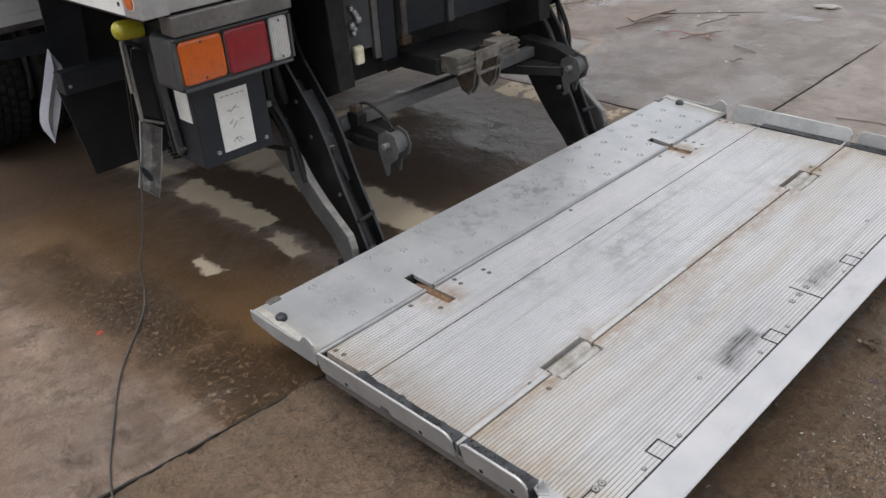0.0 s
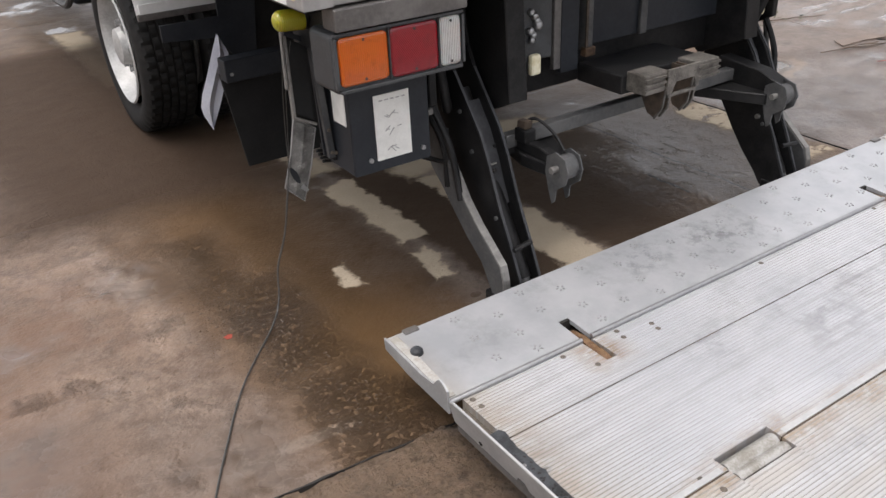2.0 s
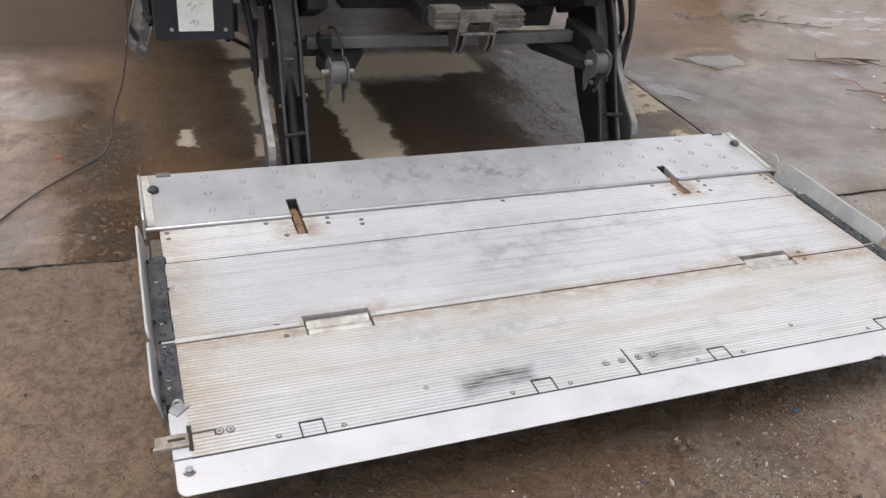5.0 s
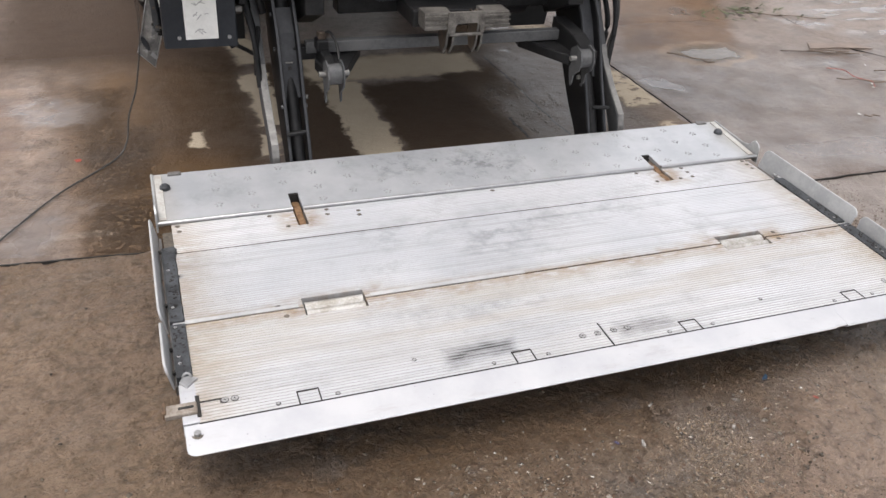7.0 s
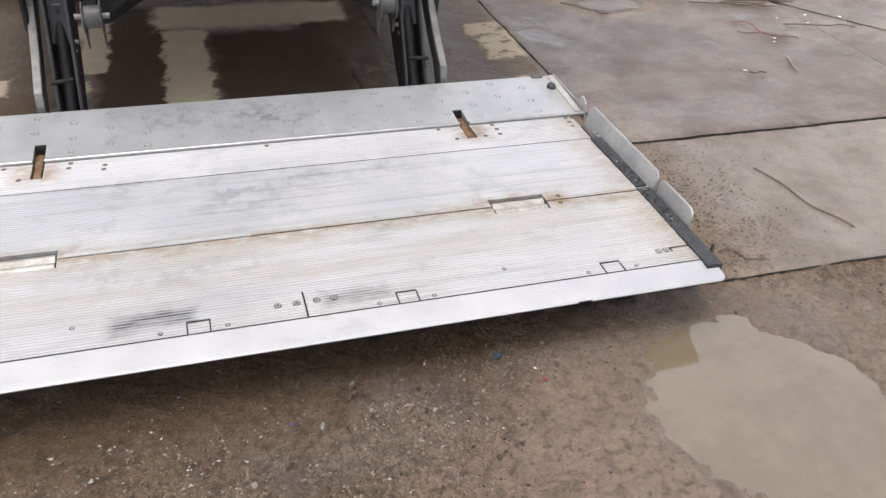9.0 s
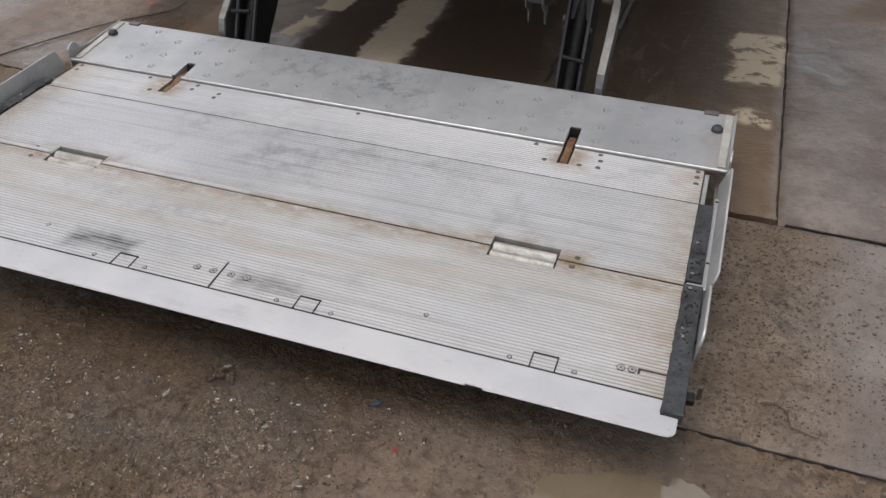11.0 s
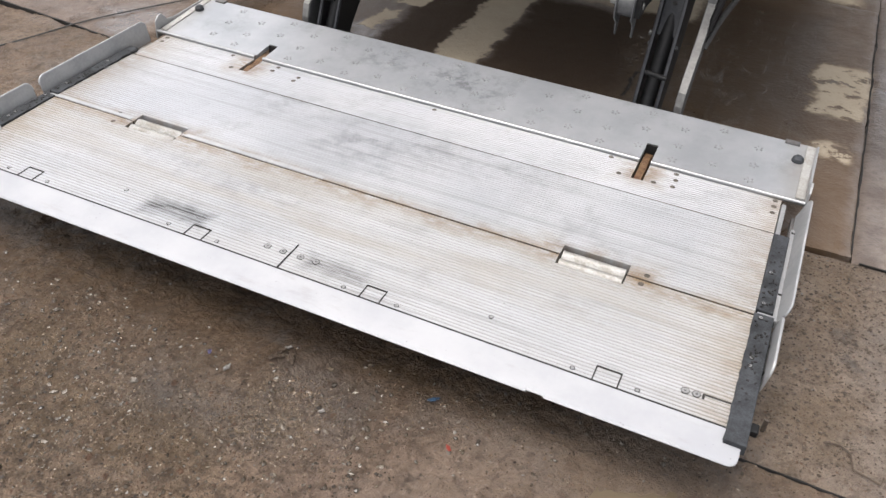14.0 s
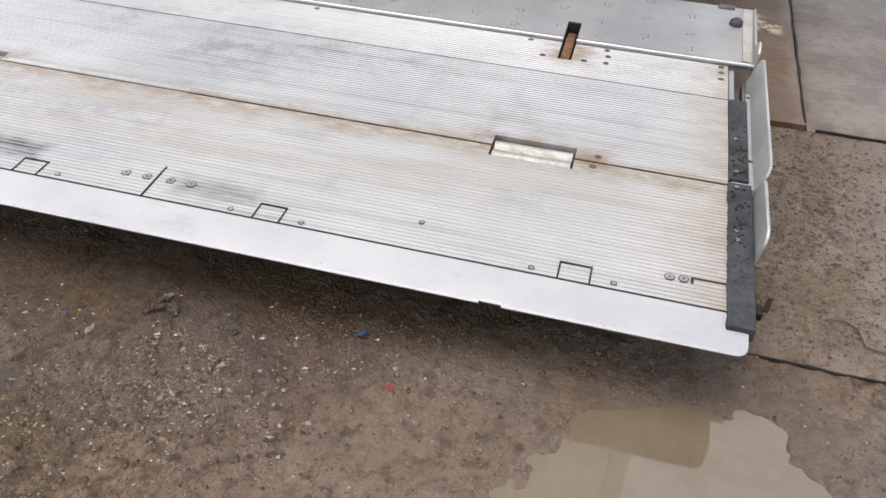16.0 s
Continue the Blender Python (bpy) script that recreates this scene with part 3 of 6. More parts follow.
def stones_mat(name, low, middle, high, at):
    n = Nodes(name)
    g = n.t.nodes.new("ShaderNodeNewGeometry")
    r = g.outputs["Random Per Island"]
    ramp = n.t.nodes.new("ShaderNodeValToRGB")
    ramp.color_ramp.elements[0].color, ramp.color_ramp.elements[1].color = (*low, 1), (*high, 1)
    e = ramp.color_ramp.elements.new(at)
    e.color = (*middle, 1)
    n.put(ramp.inputs[0], r)
    n.bump(n.noise(300.0, 3.0), 0.3, 0.001)
    return n.done(ramp.outputs[0], 0.24)


M = dict(
    deck=deck_alloy(), groove=dark_grooves(), ramp=ramp_alloy(), concrete=concrete(), mud=mud("gravelly_mud", (0.620, 0.440, 0.305), (0.118, 0.076, 0.045), 1.0), silt=mud("silted_concrete", (0.860, 0.675, 0.525), (0.400, 0.300, 0.225), 0.60),
    edge=edge_paint(),
    rubbed=plain("rubbed_plank_edge", (0.62, 0.63, 0.64), (0.78, 0.78, 0.78), (0.3, 0.45), 0.3, 9.0, 0.1),
    bright=plain("polished_alloy", (0.55, 0.555, 0.56), (0.70, 0.70, 0.70), (0.32, 0.48), 0.85, 20.0, 0.1),
    plate=plain("side_plate_alloy", (0.56, 0.57, 0.575), (0.72, 0.725, 0.725), (0.35, 0.5), 0.45, 12.0, 0.12),
    cover=plain("grimy_rolled_alloy", (0.38, 0.355, 0.305), (0.68, 0.67, 0.645), (0.42, 0.62), 0.35, 22.0, 0.25),
    cream=plain("soiled_pale_alloy", (0.52, 0.49, 0.43), (0.74, 0.73, 0.70), (0.4, 0.6), 0.2, 18.0, 0.2),
    black=plain("black_rubber_strip", (0.010, 0.012, 0.015), (0.075, 0.082, 0.092), (0.45, 0.75), 0.0, 30.0, 0.4),
    steel=plain("black_painted_steel", (0.006, 0.0065, 0.0075), (0.026, 0.0255, 0.026), (0.40, 0.65), 0.0, 16.0, 0.3, Specular_IOR_Level=0.26),
    webgrey=plain("dull_grey_plate", (0.035, 0.037, 0.042), (0.070, 0.072, 0.078), (0.4, 0.6), 0.0, 14.0, 0.2, Specular_IOR_Level=0.35),
    greysteel=plain("grey_painted_steel", (0.075, 0.078, 0.082), (0.15, 0.15, 0.15), (0.4, 0.65), 0.1, 12.0, 0.25),
    wornlatch=plain("rubbed_grey_latch", (0.085, 0.078, 0.068), (0.27, 0.25, 0.225), (0.4, 0.6), 0.2, 22.0, 0.35),
    palesteel=plain("worn_pale_steel", (0.20, 0.195, 0.185), (0.36, 0.35, 0.33), (0.4, 0.65), 0.3, 14.0, 0.25),
    latchtan=plain("dirt_stained_steel", (0.22, 0.175, 0.135), (0.44, 0.39, 0.335), (0.45, 0.65), 0.2, 26.0, 0.3),
    strap=plain("rust_worn_strap", (0.13, 0.058, 0.024), (0.34, 0.205, 0.105), (0.5, 0.75), 0.2, 45.0, 0.5),
    rust=plain("rusty_steel", (0.060, 0.032, 0.018), (0.19, 0.115, 0.062), (0.6, 0.85), 0.1, 40.0, 0.5),
    darkrust=plain("dull_rusty_steel", (0.055, 0.040, 0.030), (0.135, 0.098, 0.070), (0.55, 0.8), 0.1, 40.0, 0.4),
    # near-black for joints, holes and recess floors
    gap=plain("dark_gap", (0.012, 0.011, 0.010), (0.030, 0.026, 0.022), (0.7, 0.9), 0.0, 30.0, 0.2),
    seam=plain("rust_filled_seam", (0.035, 0.026, 0.018), (0.13, 0.085, 0.048), (0.7, 0.9), 0.0, 12.0, 0.2),
    screw=plain("zinc_screw", (0.44, 0.44, 0.44), (0.62, 0.62, 0.61), (0.35, 0.5), 0.7, 90.0, 0.2),
    stain=plain("corroded_rivet", (0.10, 0.09, 0.075), (0.24, 0.20, 0.16), (0.55, 0.8), 0.3, 80.0, 0.3),
    boxgrey=plain("blue_grey_box_paint", (0.020, 0.024, 0.032), (0.036, 0.041, 0.050), (0.4, 0.6), 0.0, 10.0, 0.15, Specular_IOR_Level=0.35),
    housing=plain("grey_lamp_plastic", (0.05, 0.053, 0.058), (0.095, 0.10, 0.105), (0.4, 0.6), 0.0, 20.0, 0.15),
    white=plain("white_body_paint", (0.62, 0.62, 0.61), (0.72, 0.72, 0.71), (0.25, 0.4), 0.0, 5.0, 0.05),
    silver=plain("brushed_body_rail", (0.52, 0.52, 0.52), (0.66, 0.66, 0.655), (0.3, 0.5), 0.5, 9.0, 0.12),
    sheet=plain("weathered_sheet_steel", (0.160, 0.150, 0.145), (0.270, 0.255, 0.245), (0.4, 0.6), 0.4, 11.0, 0.2),
    paper=plain("paper_label", (0.66, 0.655, 0.62), (0.76, 0.755, 0.72), (0.5, 0.7), 0.0, 25.0, 0.1),
    print=plain("black_print", (0.02, 0.02, 0.02), (0.05, 0.05, 0.05), (0.5, 0.7), 0.0, 90.0, 0.1),
    opal=plain("opal_lamp_plastic", (0.70, 0.63, 0.40), (0.80, 0.76, 0.60), (0.2, 0.35), 0.0, 40.0, 0.1),
    ink=plain("faded_ink", (0.22, 0.22, 0.22), (0.42, 0.41, 0.39), (0.6, 0.8), 0.0, 120.0, 0.1),
    orange=lens("orange_lens", (0.50, 0.100, 0.008), True), red=lens("red_lens", (0.21, 0.002, 0.008), False),
    clear=lens("clear_lens", (0.46, 0.455, 0.44), True), yellow=lens("yellow_lens", (0.34, 0.31, 0.020), True),
    tyre=tyre_rubber(), rim=plain("silver_wheel_paint", (0.33, 0.33, 0.32), (0.50, 0.50, 0.49), (0.35, 0.55), 0.25, 9.0, 0.15),
    flap=plain("black_flap_rubber", (0.010, 0.011, 0.012), (0.022, 0.023, 0.024), (0.5, 0.7), 0.0, 10.0, 0.2, Specular_IOR_Level=0.3),
    tag=plain("scuffed_clear_plastic", (0.24, 0.24, 0.235), (0.46, 0.455, 0.44), (0.15, 0.35), 0.2, 30.0, 0.3),
    film=plain("milky_plastic_film", (0.42, 0.43, 0.50), (0.52, 0.53, 0.58), (0.3, 0.5), 0.0, 12.0, 0.3),
    cable=plain("grey_cable_sheath", (0.05, 0.05, 0.048), (0.10, 0.098, 0.092), (0.5, 0.7), 0.0, 60.0, 0.2),
    crumbs=plain("soil_crumbs", (0.07, 0.046, 0.028), (0.20, 0.140, 0.095), (0.4, 0.7), 0.0, 90.0, 0.4),
    soilgrit=stones_mat("soil_grit", (0.055, 0.036, 0.022), (0.150, 0.100, 0.066), (0.280, 0.215, 0.165), 0.80),
    stones=stones_mat("mixed_gravel", (0.045, 0.034, 0.025), (0.21, 0.162, 0.115), (0.40, 0.365, 0.32), 0.84), grit=stones_mat("wet_grit", (0.06, 0.040, 0.024), (0.32, 0.228, 0.145), (0.58, 0.48, 0.38), 0.84), wood=plain("soaked_wood", (0.10, 0.065, 0.042), (0.20, 0.14, 0.095), (0.45, 0.7), 0.0, 18.0, 0.5),
    soil_patch=plain("brown_soil_patch", (0.20, 0.145, 0.115), (0.32, 0.25, 0.205), (0.5, 0.7), 0.0, 16.0, 0.4),
    chalk=plain("pale_stone", (0.34, 0.31, 0.28), (0.52, 0.49, 0.45), (0.4, 0.6), 0.0, 60.0, 0.4), redbit=plain("red_plastic", (0.38, 0.045, 0.03), (0.50, 0.09, 0.05), (0.4, 0.6)), bluebit=plain("blue_plastic", (0.03, 0.07, 0.14), (0.05, 0.11, 0.19), (0.4, 0.6)),
    purplebit=plain("violet_plastic", (0.05, 0.040, 0.11), (0.08, 0.065, 0.15), (0.4, 0.6)), leaf=plain("fallen_leaves", (0.035, 0.060, 0.014), (0.14, 0.165, 0.05), (0.4, 0.6)),
    puddle=plain("muddy_water", (0.116, 0.089, 0.058), (0.146, 0.115, 0.079), (0.02, 0.04), 0.0, 3.0, 0.02, 0.001, Coat_Weight=1.0, Coat_Roughness=0.02, Coat_IOR=1.7),
)


# ---- mesh helpers ----
def mesh_of(bm, name, mat, smooth=False, second=None):
    bmesh.ops.recalc_face_normals(bm, faces=bm.faces[:])
    me = bpy.data.meshes.new(name)
    bm.to_mesh(me)
    bm.free()
    me.materials.append(mat)
    if second:
        me.materials.append(second)
    if smooth:
        me.shade_smooth()
        me.set_sharp_from_angle(angle=radians(38))
    return me


def under(ob, parent):
    ob.parent = parent
    ob.matrix_parent_inverse = Matrix.Translation(-parent.location) if parent.type == "EMPTY" else Matrix()
    return ob


def thing(name, at, label, category, group="", kind=""):
    ob = new(name)
    ob.location = at
    ob.empty_display_size = 0.1
    return tagged(ob, label, category, group, kind)


def part(name, bm, mat, parent, label="", smooth=False, second=None):
    ob = under(new(name, mesh_of(bm, name, mat, smooth, second)), parent)
    return tagged(ob, label) if label else ob


def placed(name, me, at, parent, turn=0.0, label=""):
    """A part on a mesh that it shares with its like."""
    ob = under(new(name, me), parent)
    ob.location = at
    ob.rotation_euler = (0, 0, turn)
    return tagged(ob, label) if label else ob


def lone(name, bm, mat, label, category, group="", kind="", smooth=False):
    return tagged(new(name, mesh_of(bm, name, mat, smooth)), label, category, group, kind)


def box(bm, x0, x1, y0, y1, z0, z1, bevel=0.0):
    r = bmesh.ops.create_cube(bm, size=1.0, matrix=Matrix.LocRotScale(((x0 + x1) / 2, (y0 + y1) / 2, (z0 + z1) / 2), None, (abs(x1 - x0), abs(y1 - y0), abs(z1 - z0))))
    if bevel:
        es = {e for v in r["verts"] for e in v.link_edges}
        bmesh.ops.bevel(bm, geom=list(es), offset=bevel, segments=2, affect="EDGES", profile=0.5)
    return bm


def B(*a, **k):
    return box(bmesh.new(), *a, **k)


def prism(bm, outline, axis, a, b, bevel=0.0):
    """A flat outline (pairs in the two other axes, in order) drawn out along an axis from a to b."""
    def at(p, v):
        return {"x": (v, p[0], p[1]), "y": (p[0], v, p[1]), "z": (p[0], p[1], v)}[axis]
    lo, hi = [bm.verts.new(at(p, a)) for p in outline], [bm.verts.new(at(p, b)) for p in outline]
    n = len(outline)
    caps = [bm.faces.new(lo), bm.faces.new(hi[::-1])]
    for i in range(n):
        bm.faces.new((lo[i], hi[i], hi[(i + 1) % n], lo[(i + 1) % n]))
    if bevel:
        es = [e for f in caps for e in f.edges]
        bmesh.ops.bevel(bm, geom=es, offset=bevel, segments=1, affect="EDGES")
    return bm


def P(*a, **k):
    return prism(bmesh.new(), *a, **k)


def rounded(x0, x1, y0, y1, r, steps=4, corners=(1, 1, 1, 1)):
    """A rectangle with round corners: lower left, lower right, upper right, upper left."""
    out = []
    for i, (cx, cy) in enumerate(((x0, y0), (x1, y0), (x1, y1), (x0, y1))):
        if not corners[i]:
            out.append((cx, cy))
            continue
        ox, oy = cx + (r if cx == x0 else -r), cy + (r if cy == y0 else -r)
        for k in range(steps + 1):
            a = math.pi * (1 + i / 2) + math.pi / 2 * k / steps
            out.append((ox + r * math.cos(a), oy + r * math.sin(a)))
    return out


def rod(bm, a, b, r, n=12, r2=None):
    a, b = Vector(a), Vector(b)
    m = Matrix.Translation((a + b) / 2) @ (b - a).to_track_quat("Z", "Y").to_matrix().to_4x4()
    bmesh.ops.create_cone(bm, cap_ends=True, segments=n, radius1=r, radius2=r if r2 is None else r2, depth=(b - a).length, matrix=m)
    return bm


def R(*a, **k):
    return rod(bmesh.new(), *a, **k)


def sweep(bm, pts, r, n=8):
    """A round cord along points."""
    pts = [Vector(p) for p in pts]
    rings = []
    for i, p in enumerate(pts):
        d = (pts[min(i + 1, len(pts) - 1)] - pts[max(i - 1, 0)]).normalized()
        u = d.cross(Vector((0.13, 0.21, 0.97))).normalized()
        v = d.cross(u)
        rings.append([bm.verts.new(p + r * (math.cos(k * math.tau / n) * u + math.sin(k * math.tau / n) * v)) for k in range(n)])
    for a, b in zip(rings, rings[1:]):
        for k in range(n):
            bm.faces.new((a[k], a[(k + 1) % n], b[(k + 1) % n], b[k]))
    bm.faces.new(rings[0][::-1])
    bm.faces.new(rings[-1])
    return bm


def curve_points(pts, per=8):
    """Catmull-Rom through points."""
    pts = [Vector(p) for p in pts]
    ext = [2 * pts[0] - pts[1], *pts, 2 * pts[-1] - pts[-2]]
    out = []
    for i in range(1, len(ext) - 2):
        a, b, c, d = ext[i - 1 : i + 3]
        for k in range(per):
            t = k / per
            out.append(0.5 * (2 * b + (c - a) * t + (2 * a - 5 * b + 4 * c - d) * t * t + (3 * b - a - 3 * c + d) * t**3))
    return out + [pts[-1]]


rng = np.random.default_rng(7)
TABLE = rng.random((256, 256))


def lattice(x, y, scale, octaves=4, gain=0.55):
    """Soft random height on the plan, about -1 to 1."""
    out, amp, total = 0.0, 1.0, 0.0
    for o in range(octaves):
        u, v = x * scale * 2**o + 17.3 * o, y * scale * 2**o + 41.7 * o
        i, j = np.floor(u).astype(int), np.floor(v).astype(int)
        fu, fv = u - i, v - j
        fu, fv = fu * fu * (3 - 2 * fu), fv * fv * (3 - 2 * fv)
        g = lambda a, b: TABLE[a % 256, b % 256]
        h = (g(i, j) * (1 - fu) + g(i + 1, j) * fu) * (1 - fv) + (g(i, j + 1) * (1 - fu) + g(i + 1, j + 1) * fu) * fv
        out, total, amp = out + amp * (2 * h - 1), total + amp, amp * gain
    return out / total


def sheet(xs, ys, height, name, mat):
    """A surface over a grid of plan lines."""
    X, Y = np.meshgrid(xs, ys)
    Z = height(X, Y)
    nx, ny = len(xs), len(ys)
    verts = np.stack([X, Y, Z], -1).reshape(-1, 3)
    i = (np.arange(ny - 1)[:, None] * nx + np.arange(nx - 1)).ravel()
    faces = np.stack([i, i + 1, i + nx + 1, i + nx], -1)
    me = bpy.data.meshes.new(name)
    me.from_pydata(verts.tolist(), [], faces.tolist())
    me.materials.append(mat)
    me.shade_smooth()
    return me


# ---- ground ----
def pit(X, Y):
    """The hollow that holds the puddle beside the platform."""
    rag = lattice(X, Y, 3.1, 4)
    d = ((X - 1.02 + 0.25 * (Y + 1.40)) / 0.30) ** 2 + ((Y + 1.40) / 0.33) ** 2 + 0.6 * rag + 0.22 * lattice(X, Y, 13, 3)
    return np.clip(1.25 - d, 0, 1)


def slab_front(X):
    """How far the left slab's front edge swings back from the platform's line."""
    return 0.048 * np.clip((-X - 0.6) / 0.4, 0, 1) + 0.068 * np.clip(-X - 1.0, 0, 1.7)


def bare(X, Y):
    """Share of the grit that shows: little in the damp, darkened strip under the lip and in the smooth mud beside the
    platform.
    """
    smooth = np.maximum(np.clip((-X - 0.45) / 0.45, 0, 1), np.clip((Y + 1.19) / 0.06, 0, 1) * np.clip((0.32 - X) / 0.15, 0, 1))
    clay = np.clip((X - 0.30) / 0.15, 0, 1) * np.clip((-1.10 - Y) / 0.08, 0, 1)
    drift = np.exp(-((X - 0.17) / 0.17) ** 2 - ((Y + 1.22) / 0.10) ** 2) + 0.8 * np.exp(-((X + 0.05) / 0.30) ** 2 - ((Y + 1.40) / 0.14) ** 2)
    return np.clip(0.50 - 0.42 * np.maximum(smooth, 0.75 * clay) + 0.6 * drift * (1 - smooth), 0.05, 1)


def ground_height(X, Y):
    rough = 0.010 * lattice(X, Y, 1.1, 3) + 0.0095 * lattice(X, Y, 9, 4, 0.62) + 0.0090 * np.abs(lattice(X, Y, 34, 3, 0.6)) + 0.0085 * np.clip(0.6 + np.abs(X) / 2, 0, 1) * np.abs(lattice(X, Y, 17, 3, 0.5))
    paved = ((Y > -0.147 + slab_front(X)) & (np.abs(X) < 40)) | ((X > 0.05) & (Y > -0.947) & (X < 40))
    z = -0.0075 + rough * (1 - 0.55 * np.clip(2 * pit(X, Y), 0, 1)) - 0.030 * pit(X, Y)
    return np.where(paved, -0.022, z)


def spread(lo, hi, step, far):
    """Plan lines, close together from lo to hi and ever wider out to far."""
    mid = np.arange(lo, hi + step / 2, step)
    out, s, p = [], step, hi
    while p < far:
        s *= 1.35
        p += s
        out.append(p)
    out = np.array(out)
    return np.concatenate([lo - (out[::-1] - hi), mid, out])


ground = tagged(new("ground", sheet(spread(-2.3, 2.0, 0.008, 400), spread(-2.3, -0.1, 0.008, 400), ground_height, "ground", M["mud"])),
                "brown wet mud with gravel pressed into it", "ground", kind="structure")

pavement = thing("pavement", (0, 0, -0.04), "large wet concrete yard slabs with dark open joints", "pavement", kind="structure")


def slab(x0, x1, y0, y1, step, tilt=0.0, label="", mat="concrete"):
    """One cast slab: uneven top, broken arrises, skirts down into the joint."""
    xs, ys = np.linspace(x0, x1, max(3, int((x1 - x0) / step))), np.linspace(y0, y1, max(3, int((y1 - y0) / step)))
    X, Y = np.meshgrid(xs, ys)
    Z = 0.0035 * lattice(X, Y, 1.3, 3) + 0.0022 * lattice(X, Y, 8, 4, 0.6) + 0.0012 * lattice(X, Y, 40, 2) + tilt * (X - x0) / (x1 - x0)
    edge = np.minimum(np.minimum(X - x0, x1 - X), np.minimum(Y - y0, y1 - Y))
    Z -= 0.006 * np.clip(1 - edge / (0.012 + 0.010 * np.abs(lattice(X, Y, 14, 2))), 0, 1) ** 2
    if x0 < 0 and y0 < 0:
        Y = Y + slab_front(X) * (y1 - Y) / (y1 - y0)
    rag = 0.005 * lattice(X * 3, Y * 3, 6, 3)
    X = np.where((X == x0) | (X == x1), X + rag, X)
    Y[0], Y[-1] = Y[0] + rag[0], Y[-1] + rag[-1]
    ny, nx = X.shape
    idx = np.arange(ny * nx).reshape(ny, nx)
    verts = np.stack([X, Y, Z], -1).reshape(-1, 3)
    loop = np.concatenate([idx[0, :], idx[1:, -1], idx[-1, -2::-1], idx[-2:0:-1, 0]])
    low = verts[loop].copy()
    low[:, 2] = -0.05
    base = len(verts) + np.arange(len(loop))
    faces = np.stack([idx[:-1, :-1], idx[:-1, 1:], idx[1:, 1:], idx[1:, :-1]], -1).reshape(-1, 4)
    skirt = np.stack([loop, base, np.roll(base, -1), np.roll(loop, -1)], -1)
    me = bpy.data.meshes.new("slab")
    me.from_pydata(np.concatenate([verts, low]).tolist(), [], np.concatenate([faces, skirt]).tolist())
    me.materials.append(M[mat])
    me.shade_smooth()
    me.set_sharp_from_angle(angle=radians(50))
    ob = under(new("slab", me), pavement)
    return tagged(ob, label) if label else ob


J = 0.0016
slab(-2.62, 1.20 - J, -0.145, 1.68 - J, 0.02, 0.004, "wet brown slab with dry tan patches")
slab(1.20 + J, 2.75, -0.165, 1.75 - J, 0.02, 0.0)
slab(0.05, 4.4, -0.945, -0.165 - 0.6 * J, 0.016, 0.0, "rough slab coated with grey-brown silt", "silt")
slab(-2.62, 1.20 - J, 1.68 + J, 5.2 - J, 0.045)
slab(-7.0, -2.62 - 2 * J, -0.145, 1.68 - J, 0.05)
slab(-7.0, -2.62 - 2 * J, 1.68 + J, 5.2 - J, 0.08)
slab(1.20 + J, 5.0, 1.75 + J, 5.2 - J, 0.05)
slab(2.75 + J, 7.0, -0.165, 1.75 - J, 0.05)
slab(-7.0, 1.20 - J, 5.2 + J, 12, 0.15)
slab(1.20 + J, 9.0, 5.2 + J, 12, 0.15)


def joint(ax, ay, bx, by, wide, seed, top_z=0.0016):
    """A dark ragged ribbon between slabs that paints in the shadowed crack."""
    n = 90
    t = np.linspace(0, 1, n)
    x, y = ax + (bx - ax) * t, ay + (by - ay) * t
    l = math.hypot(bx - ax, by - ay)
    ux, uy = -(by - ay) / l, (bx - ax) / l
    mid = 0.006 * lattice(t * l * 3 + seed, t * 0 + seed, 3, 3)
    half = wide / 2 * (1 + 0.9 * lattice(t * l * 8 + seed, t * 0 + 5, 4, 2)).clip(0.12, 2)
    pts = [(x[k] + ux * (mid[k] + half[k]), y[k] + uy * (mid[k] + half[k])) for k in range(n)] + [(x[k] + ux * (mid[k] - half[k]), y[k] + uy * (mid[k] - half[k])) for k in range(n - 1, -1, -1)]
    bm = bmesh.new()
    top = [bm.verts.new((*p, top_z)) for p in pts]
    low = [bm.verts.new((*p, -0.03)) for p in pts]
    for k in range(n - 1):
        bm.faces.new((top[k], top[k + 1], top[2 * n - 2 - k], top[2 * n - 1 - k]))
    for k in range(2 * n):
        j = (k + 1) % (2 * n)
        bm.faces.new((top[k], low[k], low[j], top[j]))
    part("joint", bm, M["gap"], pavement)


joint(-1.55, float(slab_front(-1.55)) - 0.149, -0.98, float(slab_front(-0.98)) - 0.149, 0.0050, 3, 0.0022)
joint(-2.60, float(slab_front(-2.60)) - 0.147, -1.50, float(slab_front(-1.50)) - 0.148, 0.0060, 6, 0.0040)
joint(-1.0, float(slab_front(-1.0)) - 0.149, -0.6, -0.149, 0.0060, 4, 0.0022)
joint(1.20, -0.13, 1.20, 1.66, 0.0045, 8)
joint(1.22, -0.166, 2.75, -0.166, 0.0035, 13)
joint(2.72, 1.16, 3.10, 0.60, 0.0060, 17)
joint(0.10, -0.950, 4.0, -0.952, 0.0030, 21)

xs, ys = np.linspace(0.45, 2.1, 40), np.linspace(-2.3, -0.99, 34)
puddle = tagged(new("puddle", sheet(xs, ys, lambda X, Y: -0.0145 + 0 * X, "puddle", M["puddle"])), "still muddy brown puddle lying in a hollow", "puddle", kind="structure")


